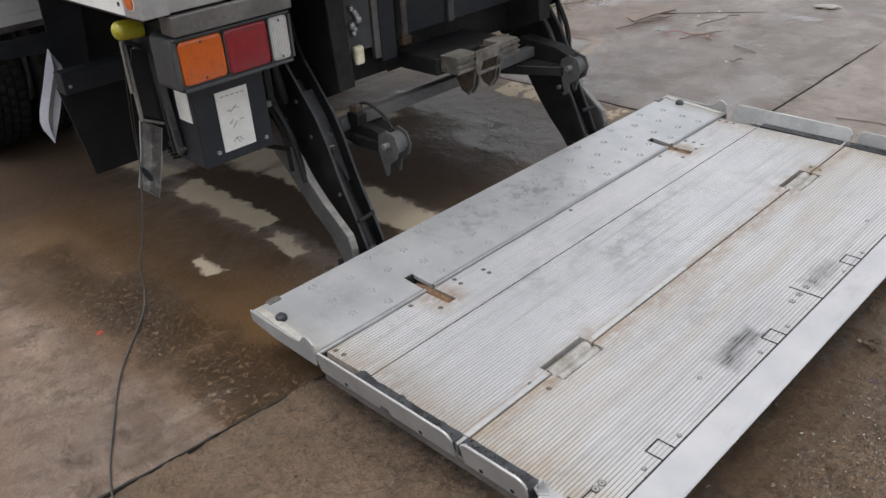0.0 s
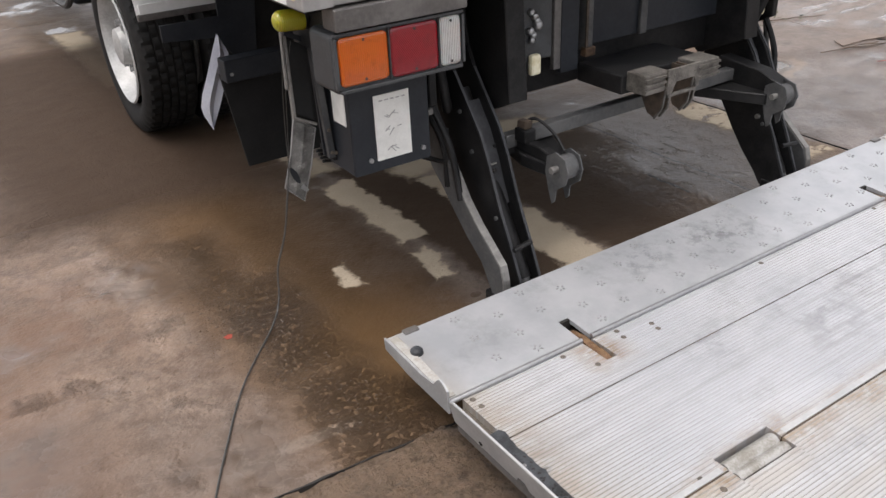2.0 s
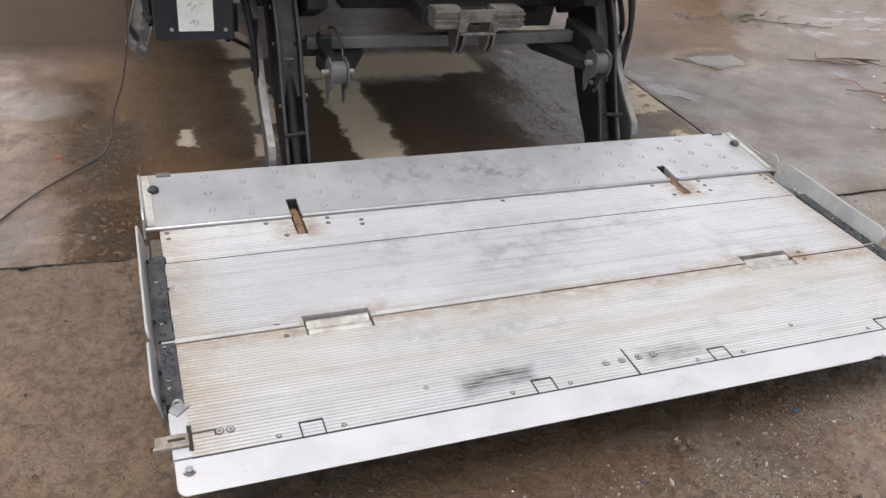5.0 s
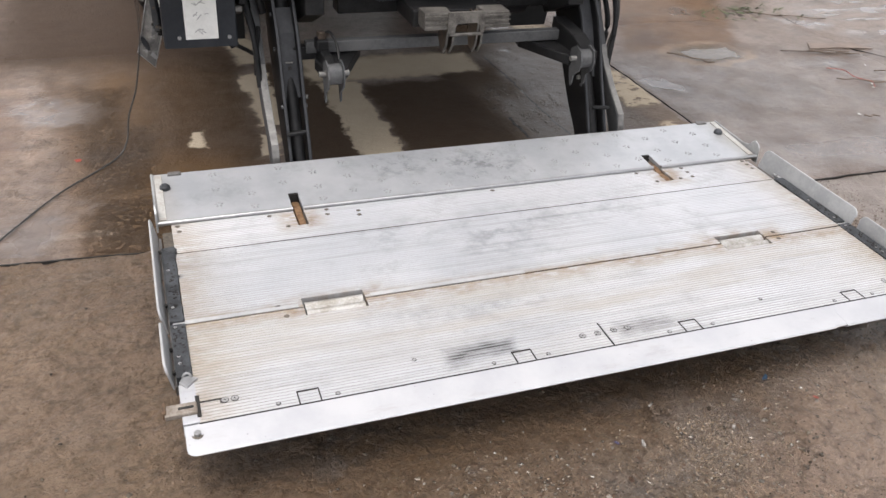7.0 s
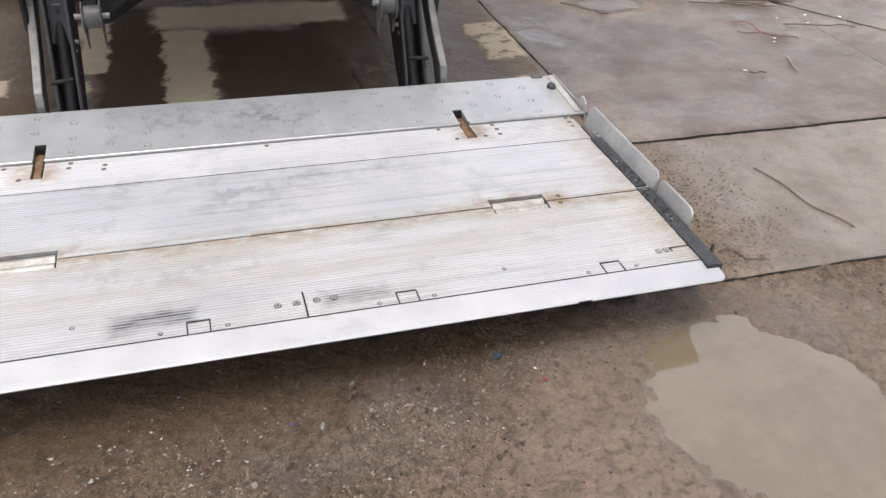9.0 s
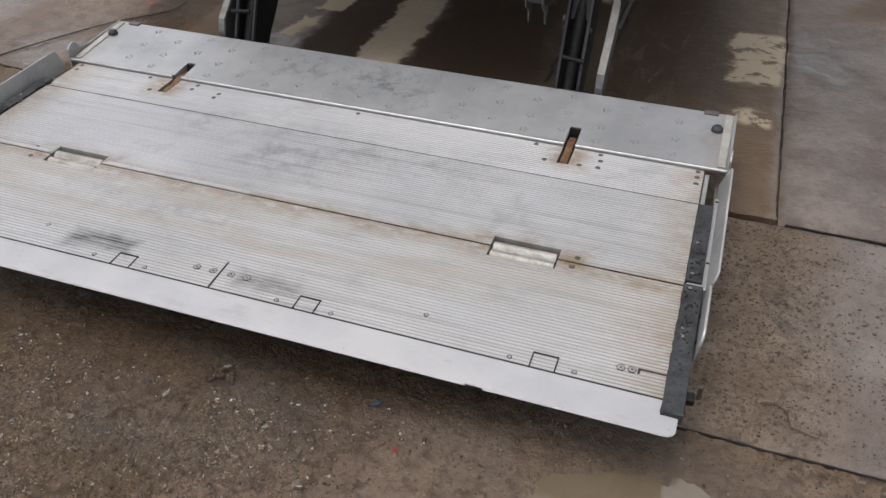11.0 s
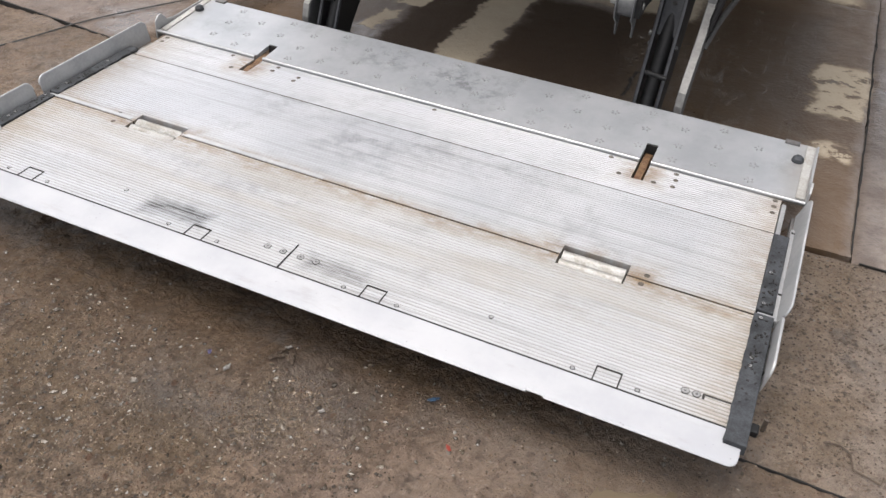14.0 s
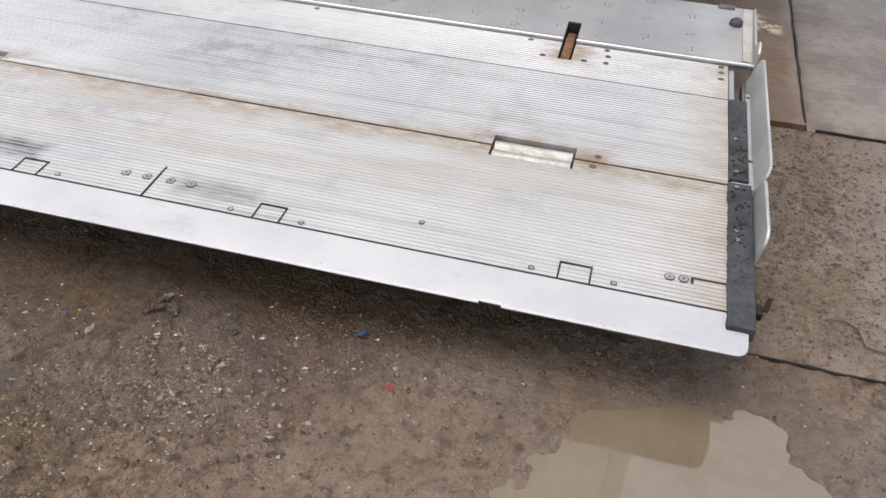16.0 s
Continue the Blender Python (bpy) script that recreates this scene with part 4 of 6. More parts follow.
def pebble_field(name, count, area, size, seed, label, lift=0.0):
    """Loose stones strewn over the mud, joined."""
    g = np.random.default_rng(seed)
    bm = bmesh.new()
    bmesh.ops.create_icosphere(bm, subdivisions=1, radius=1.0)
    ico, tri = np.array([v.co[:] for v in bm.verts]), np.array([[v.index for v in f.verts] for f in bm.faces])
    bm.free()
    x0, x1, y0, y1 = area
    px, py = g.uniform(x0, x1, count), g.uniform(y0, y1, count)
    keep = lattice(px, py, 2.2, 3) + g.uniform(-0.5, 0.5, count) > -0.12
    keep &= g.random(count) < bare(px, py)
    keep &= ((px - 1.05) / 0.50) ** 2 + ((py + 1.42) / 0.42) ** 2 + 0.5 * g.uniform(-1, 1, count) > 1.0
    px, py = px[keep], py[keep]
    pz = ground_height(px, py) + lift
    verts, faces = [], []
    for k in range(len(px)):
        s = size * (0.30 + 0.9 * g.random() ** 3) * (1.7 if g.random() < 0.02 else 1.0)
        v = ico * (1 + 0.25 * g.standard_normal((12, 1))) * s * (g.uniform(0.7, 1.4), g.uniform(0.7, 1.2), g.uniform(0.6, 1.0))
        a = g.uniform(0, math.tau)
        v = np.stack([v[:, 0] * math.cos(a) - v[:, 1] * math.sin(a), v[:, 0] * math.sin(a) + v[:, 1] * math.cos(a), v[:, 2]], -1)
        verts.append(v + (px[k], py[k], pz[k] - 0.05 * s))
        faces.append(tri + 12 * k)
    me = bpy.data.meshes.new(name)
    me.from_pydata(np.concatenate(verts).tolist(), [], np.concatenate(faces).tolist())
    me.materials.append(M["stones"])
    return tagged(new(name, me), label, "gravel", kind="stuff")


pebble_field("gravel", 60000, (-1.6, 1.8, -2.1, -0.97), 0.0038, 3, "small wet stones and grit strewn over mud")
pebble_field("stones", 420, (0.02, 0.36, -1.34, -1.11), 0.0062, 41, "larger grey stones gathered in the mud")
pebble_field("stones", 420, (-0.40, 0.12, -1.62, -1.32), 0.0062, 43, "larger grey stones strewn over mud")
pebble_field("stones", 2600, (-0.75, 0.75, -1.75, -1.10), 0.0056, 45, "small pale and reddish stones pressed into mud")
pebble_field("grit", 2600, (-2.2, 0.05, -1.0, -0.17), 0.0042, 5, "fine wet grit along the slab edge")

def fine_grit(name, spots, size, seed, on_slab, label):
    """Grains of wet grit too fine to count, joined; spots: share, x, y, spread in x, in y (even where the share is below zero)."""
    g = np.random.default_rng(seed)
    px = np.concatenate([g.uniform(x - dx, x + dx, -n) if n < 0 else g.normal(x, dx, n) for n, x, y, dx, dy in spots])
    py = np.concatenate([g.uniform(y - dy, y + dy, -n) if n < 0 else g.normal(y, dy, n) for n, x, y, dx, dy in spots])
    ok = (lattice(px, py, 3.0, 4) + g.uniform(-0.45, 0.45, len(px)) > -0.10) & (pit(px, py) < 0.25)
    ok &= (py > -0.12) | (px > 1.04) if on_slab else ((py < -0.90) | (px < -1.0)) & (g.random(len(px)) < bare(px, py))
    px, py = px[ok], py[ok]
    n = len(px)
    octa = np.array([(1, 0, 0), (0, 1, 0), (-1, 0, 0), (0, -1, 0), (0, 0, 1), (0, 0, -1)], float)
    tri = np.array([(0, 1, 4), (1, 2, 4), (2, 3, 4), (3, 0, 4), (1, 0, 5), (2, 1, 5), (3, 2, 5), (0, 3, 5)])
    r = size * (0.35 + 0.65 * g.random(n) ** 2)
    v = octa[None] * (1 + 0.30 * g.standard_normal((n, 6, 1))) * r[:, None, None] * np.stack([g.uniform(0.8, 1.5, n), g.uniform(0.7, 1.1, n), g.uniform(0.5, 0.9, n)], -1)[:, None, :]
    a = g.uniform(0, math.tau, n)[:, None]
    x, y = v[..., 0] * np.cos(a) - v[..., 1] * np.sin(a), v[..., 0] * np.sin(a) + v[..., 1] * np.cos(a)
    pz = np.full(n, 0.0012) if on_slab else ground_height(px, py) + 0.1 * r
    verts = np.stack([x + px[:, None], y + py[:, None], v[..., 2] + pz[:, None]], -1).reshape(-1, 3)
    faces = (tri[None] + 6 * np.arange(n)[:, None, None]).reshape(-1, 3)
    me = bpy.data.meshes.new(name)
    me.from_pydata(verts.tolist(), [], faces.tolist())
    me.materials.append(M["soilgrit" if on_slab else "grit"])
    return tagged(new(name, me), label, "grit", kind="stuff")


fine_grit("grit", ((-90000, 0.15, -1.45, 1.45, 0.50), (9000, 0.19, -1.22, 0.10, 0.08), (9000, 0.02, -1.36, 0.18, 0.06), (5000, 0.72, -1.42, 0.10, 0.06), (-9000, -1.5, -0.7, 0.45, 0.5)), 0.0028, 51, False, "fine wet grit pressed into brown mud")
fine_grit("grit", ((-2200, 1.25, -0.55, 0.22, 0.37), (7000, -1.14, 0.55, 0.08, 0.24), (6500, -1.13, 0.08, 0.07, 0.13)), 0.0026, 53, True, "fine wet grit lying on concrete")


def slab_grit(count, seed, spots, size=0.0026):
    """Dark crumbs of soil lying on the concrete beside the platform, joined; spots: x, y, spread in x, in y, share."""
    g = np.random.default_rng(seed)
    bm = bmesh.new()
    bmesh.ops.create_icosphere(bm, subdivisions=1, radius=1.0)
    ico, tri = np.array([v.co[:] for v in bm.verts]), np.array([[v.index for v in f.verts] for f in bm.faces])
    bm.free()
    px = np.concatenate([g.normal(x, dx, int(count * f)) for x, y, dx, dy, f in spots])
    py = np.concatenate([g.normal(y, dy, int(count * f)) for x, y, dx, dy, f in spots])
    ok = ((py > -0.04) & (px < -1.02)) | ((px > 1.05) & (py < -0.18) & (py > -0.93))
    px, py = px[ok], py[ok]
    verts, faces = [], []
    for k in range(len(px)):
        r = size * g.uniform(0.3, 1.0) ** 2 + 0.0006
        v = ico * (1 + 0.25 * g.standard_normal((12, 1))) * r * (1.2, 0.9, 0.55)
        verts.append(v + (px[k], py[k], 0.0022))
        faces.append(tri + 12 * k)
    me = bpy.data.meshes.new("soil_crumbs")
    me.from_pydata(np.concatenate(verts).tolist(), [], np.concatenate(faces).tolist())
    me.materials.append(M["crumbs"])
    return tagged(new("soil_crumbs", me), "dark crumbs of soil scattered on wet concrete", "soil", kind="stuff")


slab_grit(800, 31, ((-1.14, 0.58, 0.09, 0.22, 1.0), (-1.14, 0.08, 0.07, 0.12, 0.7)))
slab_grit(900, 37, ((1.20, -0.45, 0.11, 0.20, 1.0), (1.30, -0.60, 0.16, 0.20, 0.35)), 0.0036)

# ---- lift platform ----
lift = thing("lift_platform", (0, -0.5, 0.14), "lowered aluminium tail lift platform held just above the ground", "tail lift")
LX0, LX1 = -0.995, 0.985
HINGE, FRONT = -0.670, -1.010


def zd(y):
    """Height of the deck."""
    return 0.137 + 0.005 * max(0.0, 1 - abs(y + 0.65) / 0.45)


SLOTS = ((-0.645, -0.614), (0.606, 0.638))
GRIPS = ((-0.710, -0.550), (0.541, 0.702))


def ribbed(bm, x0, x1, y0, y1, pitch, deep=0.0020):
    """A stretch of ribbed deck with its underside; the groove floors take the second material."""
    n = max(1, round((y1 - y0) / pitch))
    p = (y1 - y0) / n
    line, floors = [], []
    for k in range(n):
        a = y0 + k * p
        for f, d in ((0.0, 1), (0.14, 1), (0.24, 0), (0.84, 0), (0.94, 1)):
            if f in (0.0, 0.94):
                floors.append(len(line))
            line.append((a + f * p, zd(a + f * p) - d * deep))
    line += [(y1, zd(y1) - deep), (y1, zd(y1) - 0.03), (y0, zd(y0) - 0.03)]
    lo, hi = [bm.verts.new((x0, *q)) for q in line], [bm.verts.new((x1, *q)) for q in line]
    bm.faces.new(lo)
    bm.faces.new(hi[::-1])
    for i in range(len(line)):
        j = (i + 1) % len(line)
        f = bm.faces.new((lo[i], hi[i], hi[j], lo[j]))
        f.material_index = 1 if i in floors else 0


def board(y0, y1, holes=(), label="", pitch=0.0094, deep=0.0013):
    """One extruded plank, cut away where holes (x0, x1, y0, y1) cross it."""
    bm = bmesh.new()
    cuts = sorted({LX0, LX1, *(v for h in holes for v in h[:2])})
    for a, b in zip(cuts, cuts[1:]):
        inside = [h for h in holes if h[0] <= a and b <= h[1]]
        lo, hi = y0, y1
        for h in inside:
            if h[3] >= y1 - 1e-4:
                hi = max(lo, h[2])
            elif h[2] <= y0 + 1e-4:
                lo = min(hi, h[3])
        if hi - lo > 0.004:
            ribbed(bm, a, b, lo, hi, pitch, deep)
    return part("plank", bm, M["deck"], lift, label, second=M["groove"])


g = 0.0012
slot_cut = [(a, b, -0.269, 0) for a, b in SLOTS]
grip_cut = [(a, b, -0.704, -0.632) for a, b in GRIPS]
board(-0.344 + g, -0.182, slot_cut, deep=0.0008)
board(-0.383 + 0.0001, -0.344 - g)
board(-0.570 + 0.0001, -0.383 - 0.0001)
board(HINGE + 0.002, -0.570 - 0.0001, grip_cut)
board(-0.765 + 0.0001, HINGE - 0.002, grip_cut, "aluminium plank with a warm film of dried soil")
board(-0.868 + 0.0001, -0.765 - 0.0001)
board(FRONT + g, -0.868 - 0.0001)
for y, w, up in ((-0.344, 0.0018, 0.0002), (HINGE, 0.0030, 0.0005)):
    for x0, x1 in ((LX0, GRIPS[0][0]), (GRIPS[0][1], -0.10), (-0.10, GRIPS[1][0]), (GRIPS[1][1], LX1)) if y == HINGE else ((LX0, LX1),):
        part("plank_seam", B(x0, x1, y - w / 2, y + w / 2, 0.110, zd(y) + (up if x0 > -0.2 or y != HINGE else -0.0012)), M["seam"], lift)
for x0, x1 in ((LX0, -0.722), (-0.535, -0.10)):
    part("seam_lip", B(x0, x1, HINGE + 0.0022, HINGE + 0.0155, 0.12, zd(HINGE) + 0.0009, bevel=0.0004), M["rubbed"], lift, "bright rubbed plank edge")

# frame below the planks
bm = bmesh.new()
for y0, y1 in ((-0.32, -0.18), (-0.64, -0.56), (-0.72, -0.665), (-1.0, -0.90)):
    box(bm, -0.985, 0.975, y0, y1, 0.080, 0.1065)
for x in (-0.60, 0.0, 0.60):
    box(bm, x - 0.03, x + 0.03, -0.98, -0.20, 0.076, 0.104)
box(bm, -0.99, 0.98, -1.0, -0.175, 0.1035, 0.1068)
part("under_frame", bm, M["steel"], lift)

# ramp plate with its rolled front bead
def zr(y):
    return 0.1445 + 0.0185 * (y + 0.165) / 0.25


def ramp_piece(bm, x0, x1, y0, y1):
    prism(bm, [(y0, zr(y0)), (y1, zr(y1)), (y1 + 0.004, zr(y1) - 0.004), (y1, zr(y1) - 0.010), (y0, zr(y0) - 0.012)], "x", x0, x1)


bm = bmesh.new()
RY0, RY1 = -0.177, 0.085
for a, b, lo in ((-1.030, SLOTS[0][0], RY0), (*SLOTS[0], -0.095), (SLOTS[0][1], SLOTS[1][0], RY0), (*SLOTS[1], -0.095), (SLOTS[1][1], 1.040, RY0)):
    ramp_piece(bm, a, b, lo, RY1)
ramp = part("ramp_plate", bm, M["ramp"], lift, "smooth galvanised plate with raised star studs")
for a, b in ((-1.030, SLOTS[0][0]), (SLOTS[0][1], SLOTS[1][0]), (SLOTS[1][1], 1.040)):
    part("bead", R((a, -0.181, 0.1425), (b, -0.181, 0.1425), 0.0065, 12), M["bright"], ramp, "polished rolled edge", True)
bm = bmesh.new()
for k in range(5):
    a = math.tau * k / 5 + 0.35
    c = Vector((0.0095 * math.cos(a), 0.0095 * math.sin(a), 0))
    bmesh.ops.create_uvsphere(bm, u_segments=8, v_segments=4, radius=0.0034, matrix=Matrix.Translation(c) @ Matrix.Rotation(a, 4, "Z") @ Matrix.Diagonal((1.3, 0.75, 0.85, 1)))
stud = mesh_of(bm, "stud", M["bright"], True)
for k in range(-9, 10):
    for y in ((0.055, -0.031, -0.117) if k % 2 == 0 else (0.012, -0.074, -0.145)):
        x = 0.174 + 0.1027 * (k - 2)
        if abs(x) < 0.93 and not any(a - 0.014 < x < b + 0.014 and y < -0.08 for a, b in SLOTS):
            placed("stud", stud, (x, y, zr(y)), ramp, 0.4 * math.sin(7 * k + 31 * y))
for s in (-1, 1):
    x = 0.998 * s
    bm = R((x, 0, 0.156), (x, 0, 0.166), 0.0165, 20, 0.0150)
    rod(bm, (x, 0, 0.166), (x, 0, 0.172), 0.0150, 20, 0.0085)
    part("rubber_stop", bm, M["black"], ramp, "black rubber button", True)
    xe = -1.030 if s < 0 else 1.040
    # raised side curb of the ramp plate, ending in a rounded ear
    out = [(0.085, 0.135), (0.088, 0.166), (-0.09, 0.158), (-0.13, 0.164), (-0.142, 0.182), (-0.155, 0.192), (-0.170, 0.188), (-0.184, 0.176), (-0.188, 0.118), (-0.02, 0.122)]
    part("side_curb", P(out, "x", xe, xe + s * 0.006, 0.0012), M["plate"], ramp)
    a, b = sorted((xe - s * 0.004, xe - s * 0.026))
    part("curb_ledge", P([(-0.170, zr(-0.170) + 0.0035), (0.078, zr(0.078) + 0.0035), (0.078, zr(0.078) - 0.002), (-0.170, zr(-0.170) - 0.002)], "x", a, b, 0.001), M["cream"], ramp, "soiled pale ledge along the curb")
    part("corner_tab", B(xe - s * 0.085, xe - s * 0.045, 0.070, 0.090, zr(0.08) - 0.004, zr(0.08) + 0.005, bevel=0.002), M["sheet"], ramp)
part("ramp_brace", B(-1.0, 1.0, 0.0, 0.05, 0.105, 0.146), M["greysteel"], lift)

# hinge slots with their rusty straps
for a, b in SLOTS:
    bm = bmesh.new()
    box(bm, a - 0.004, b + 0.004, -0.275, -0.088, 0.098, 0.104)
    # black block over the galvanised end wall, painting in the slot's darkness
    box(bm, a - 0.002, b + 0.002, -0.103, -0.0955, 0.098, zr(-0.1) - 0.001)
    part("slot_bed", bm, M["gap"], lift)
    st = bmesh.new()
    m = (a + b) / 2
    prism(st, [(-0.262, 0.108), (-0.262, 0.130), (-0.235, 0.135), (-0.205, 0.131), (-0.17, 0.139), (-0.125, 0.133), (-0.118, 0.108)], "x", m - 0.0105, m + 0.0105, 0.002)
    part("hinge_strap", st, M["strap"], lift, "rusty brown steel hinge strap")

# fold hinges: rolled covers in their recesses
for a, b in GRIPS:
    part("hinge_bed", B(a - 0.003, b + 0.003, -0.708, -0.628, 0.100, 0.112), M["gap"], lift)
    line = []
    for k in range(33):
        y = -0.698 + 0.056 * k / 32
        t = (y + 0.698) / 0.056
        line.append((y, 0.131 + 0.0085 * abs(math.sin(math.pi * (0.12 + 1.88 * t))) + 0.002 * t))
    line += [(-0.642, 0.112), (-0.698, 0.112)]
    part("hinge_cover", P(line, "x", a + 0.005, b - 0.005), M["cover"], lift, "rolled aluminium hinge cover with brown grime", True)

# edge: pale bevelled lip with rounded corners and a small nick
zf = zd(FRONT)
lip = bmesh.new()
def lip_run(x0, x1, y_end):
    prism(lip, [(FRONT - g, zf), (y_end + 0.004, 0.129), (y_end, 0.126), (y_end + 0.006, 0.118), (FRONT - g, 0.095)], "x", x0, x1)
EX0, EX1, YE = -1.026, 1.018, -1.088
for k in range(6):
    a0, a1 = math.pi / 2 * k / 6, math.pi / 2 * (k + 1) / 6
    for s, xe in ((1, EX0), (-1, EX1)):
        xa, xb = xe + s * 0.02 * (1 - math.cos(a0)), xe + s * 0.02 * (1 - math.cos(a1))
        lip_run(min(xa, xb), max(xa, xb), YE + 0.02 * (1 - math.sin((a0 + a1) / 2)))
lip_run(EX0 + 0.02, 0.612, YE)
lip_run(0.612, 0.648, YE + 0.0045)
lip_run(0.648, EX1 - 0.02, YE)
part("edge_lip", lip, M["edge"], lift, "worn pale bevelled loading edge")
part("edge_joint", B(LX0, LX1, FRONT - 0.0020, FRONT + 0.0016, 0.120, zf + 0.0006), M["gap"], lift)

# hatches, slits and the middle joint
def groove(x0, x1, y0, y1):
    y = (y0 + y1) / 2
    return B(x0, x1, y0, y1, zd(y) - 0.010, zd(y) + 0.0007)


for x0, x1 in ((-0.786, -0.736), (-0.271, -0.220), (0.196, 0.247), (0.720, 0.774)):
    bm = bmesh.new()
    for a in ((x0, x1, -0.970, -0.967), (x0, x0 + 0.003, -1.010, -0.967), (x1 - 0.003, x1, -1.010, -0.967)):
        box(bm, *a, zf - 0.010, zf + 0.0012)
    part("hatch_gap", bm, M["gap"], lift)
part("middle_joint", groove(-0.0135, -0.0095, -1.010, -0.919), M["gap"], lift)
for s, x0, x1 in ((1, 0.930, 0.984), (-1, -0.994, -0.945)):
    bm = groove(x0, x1, -0.9495, -0.9455)
    e = x0 if s > 0 else x1
    box(bm, e - 0.002, e + 0.003, -0.960, -0.9455, zf - 0.01, zf + 0.0009)
    part("latch_slit", bm, M["gap"], lift)

# screws and rivets
def screw_head(r, z):
    """A flush head with a cross recess."""
    bm = R((0, 0, 0), (0, 0, z), r, 14)
    return mesh_of(bm, "screw", M["screw"], True)


ring = mesh_of(R((0, 0, -0.001), (0, 0, 0.0004), 0.0056, 14), "screw_seat", M["gap"], True)
head = screw_head(0.0041, 0.0007)
cross = bmesh.new()
box(cross, -0.0026, 0.0026, -0.0007, 0.0007, 0.0, 0.0009)
box(cross, -0.0007, 0.0007, -0.0026, 0.0026, 0.0, 0.0009)
cross = mesh_of(cross, "cross_recess", M["gap"])
rivet = mesh_of(R((0, 0, 0), (0, 0, 0.0007), 0.0072, 14, 0.0062), "rivet", M["stain"], True)


def screw(x, y, z, parent, big=False):
    seat = placed("screw_seat", big_ring if big else ring, (x, y, z), parent)
    placed("screw", big_head if big else head, (x, y, z + 0.0002), parent)
    if big:
        placed("cross_recess", cross, (x, y, z + 0.0003), parent, 3 * x + 5 * y)


big_ring = mesh_of(R((0, 0, -0.001), (0, 0, 0.0004), 0.0088, 16), "screw_seat", M["gap"], True)
big_head = screw_head(0.0074, 0.0008)
for x, y in ((-0.829, -0.994), (-0.699, -0.997), (-0.325, -0.993), (-0.185, -0.996), (0.153, -0.998), (0.283, -0.998), (0.678, -0.997), (0.810, -0.996), (0.478, -0.937), (-0.503, -0.934)):
    screw(x, y, zd(y), lift)
for x, y in ((-0.072, -0.956), (-0.030, -0.956), (0.016, -0.955), (0.056, -0.954), (0.895, -0.954), (0.917, -0.953), (-0.937, -0.953), (-0.916, -0.953)):
    screw(x, y, zd(y), lift, True)
for x, y in ((0.532, -0.196), (0.572, -0.266), (0.666, -0.264), (0.712, -0.196), (0.717, -0.227), (0.716, -0.261), (-0.718, -0.199), (-0.674, -0.269), (-0.546, -0.198), (-0.550, -0.226), (-0.455, -0.226), (-0.458, -0.250),
             (-0.004, -0.199), (0.744, -0.652), (0.738, -0.686), (-0.757, -0.697), (-0.771, -0.655), (0.970, -0.195), (0.970, -0.223), (0.970, -0.254), (-0.978, -0.198), (-0.976, -0.228)):
    placed("rivet", rivet, (x, y, zd(y)), lift)

# black strips, side plates and latches
def strip(x0, x1, y0, y1, screws, label, torn=0.002):
    zt = zd((y0 + y1) / 2) + 0.005
    tear = random.Random(int(999 * abs(x0 + y1)))
    inner, outer = (x0, x1) if x0 > 0 else (x1, x0)
    dirn = -1 if x0 > 0 else 1
    steps = int((y1 - y0) / 0.008)
    jag = [(inner + dirn * (torn * max(0.0, tear.uniform(-1.0, 1.0)) - 0.3 * torn), y0 + (y1 - y0) * k / steps) for k in range(steps + 1)]
    ob = part("side_strip", P([(outer, y0), *jag, (outer, y1)], "z", 0.118, zt, 0.0012), M["black"], lift, label)
    for y in screws:
        placed("screw_seat", ring, ((x0 + x1) / 2 - 0.006, y, zd(y) + 0.0050), ob)
        placed("strip_screw", head, ((x0 + x1) / 2 - 0.006, y, zd(y) + 0.0052), ob)
        placed("cross_recess", pip, ((x0 + x1) / 2 - 0.006, y, zd(y) + 0.0054), ob)
    rub = random.Random(int(1000 * abs(x0 + y0)))
    for k in range(int((y1 - y0) / 0.009)):
        w, h = rub.uniform(0.002, 0.005), rub.uniform(0.002, 0.006)
        x, y = rub.uniform(x0 + 0.006, x1 - 0.006), rub.uniform(y0 + 0.01, y1 - 0.01)
        placed("chip", chip, (x, y, zd(y) + 0.0052), ob, rub.uniform(0, 3))


pip = mesh_of(R((0, 0, 0), (0, 0, 0.0007), 0.0015, 8), "cross_recess", M["gap"])
chip = mesh_of(B(-0.003, 0.003, -0.002, 0.002, -0.001, 0.0008, bevel=0.0005), "chip", M["gap"])
strip(0.986, 1.022, -0.652, -0.352, (-0.412, -0.512, -0.629), "scuffed black rubber strip")
strip(0.984, 1.026, -1.045, -0.664, (-0.680, -0.809, -0.834, -1.032), "scuffed black rubber strip")
strip(-1.030, -0.996, -0.655, -0.318, (-0.43, -0.60), "torn black rubber strip with dirt", 0.009)
strip(-1.030, -0.996, -0.862, -0.668, (-0.682, -0.79, -0.815), "scuffed black rubber strip")
part("wire_loop", sweep(bmesh.new(), [(-1.004, -0.458, 0.1415), (-0.988, -0.456, 0.1445), (-0.982, -0.462, 0.1450), (-0.986, -0.469, 0.1445), (-1.003, -0.468, 0.1415)], 0.0014, 6), M["screw"], lift, "bent wire loop at the strip", True)
part("torn_flap", P([(-1.026, -0.330), (-1.020, -0.318), (-1.008, -0.322), (-0.998, -0.316), (-0.990, -0.330), (-0.994, -0.352), (-1.012, -0.346)], "z", 0.134, 0.1475, 0.002), M["black"], lift, "ragged torn rubber flap")
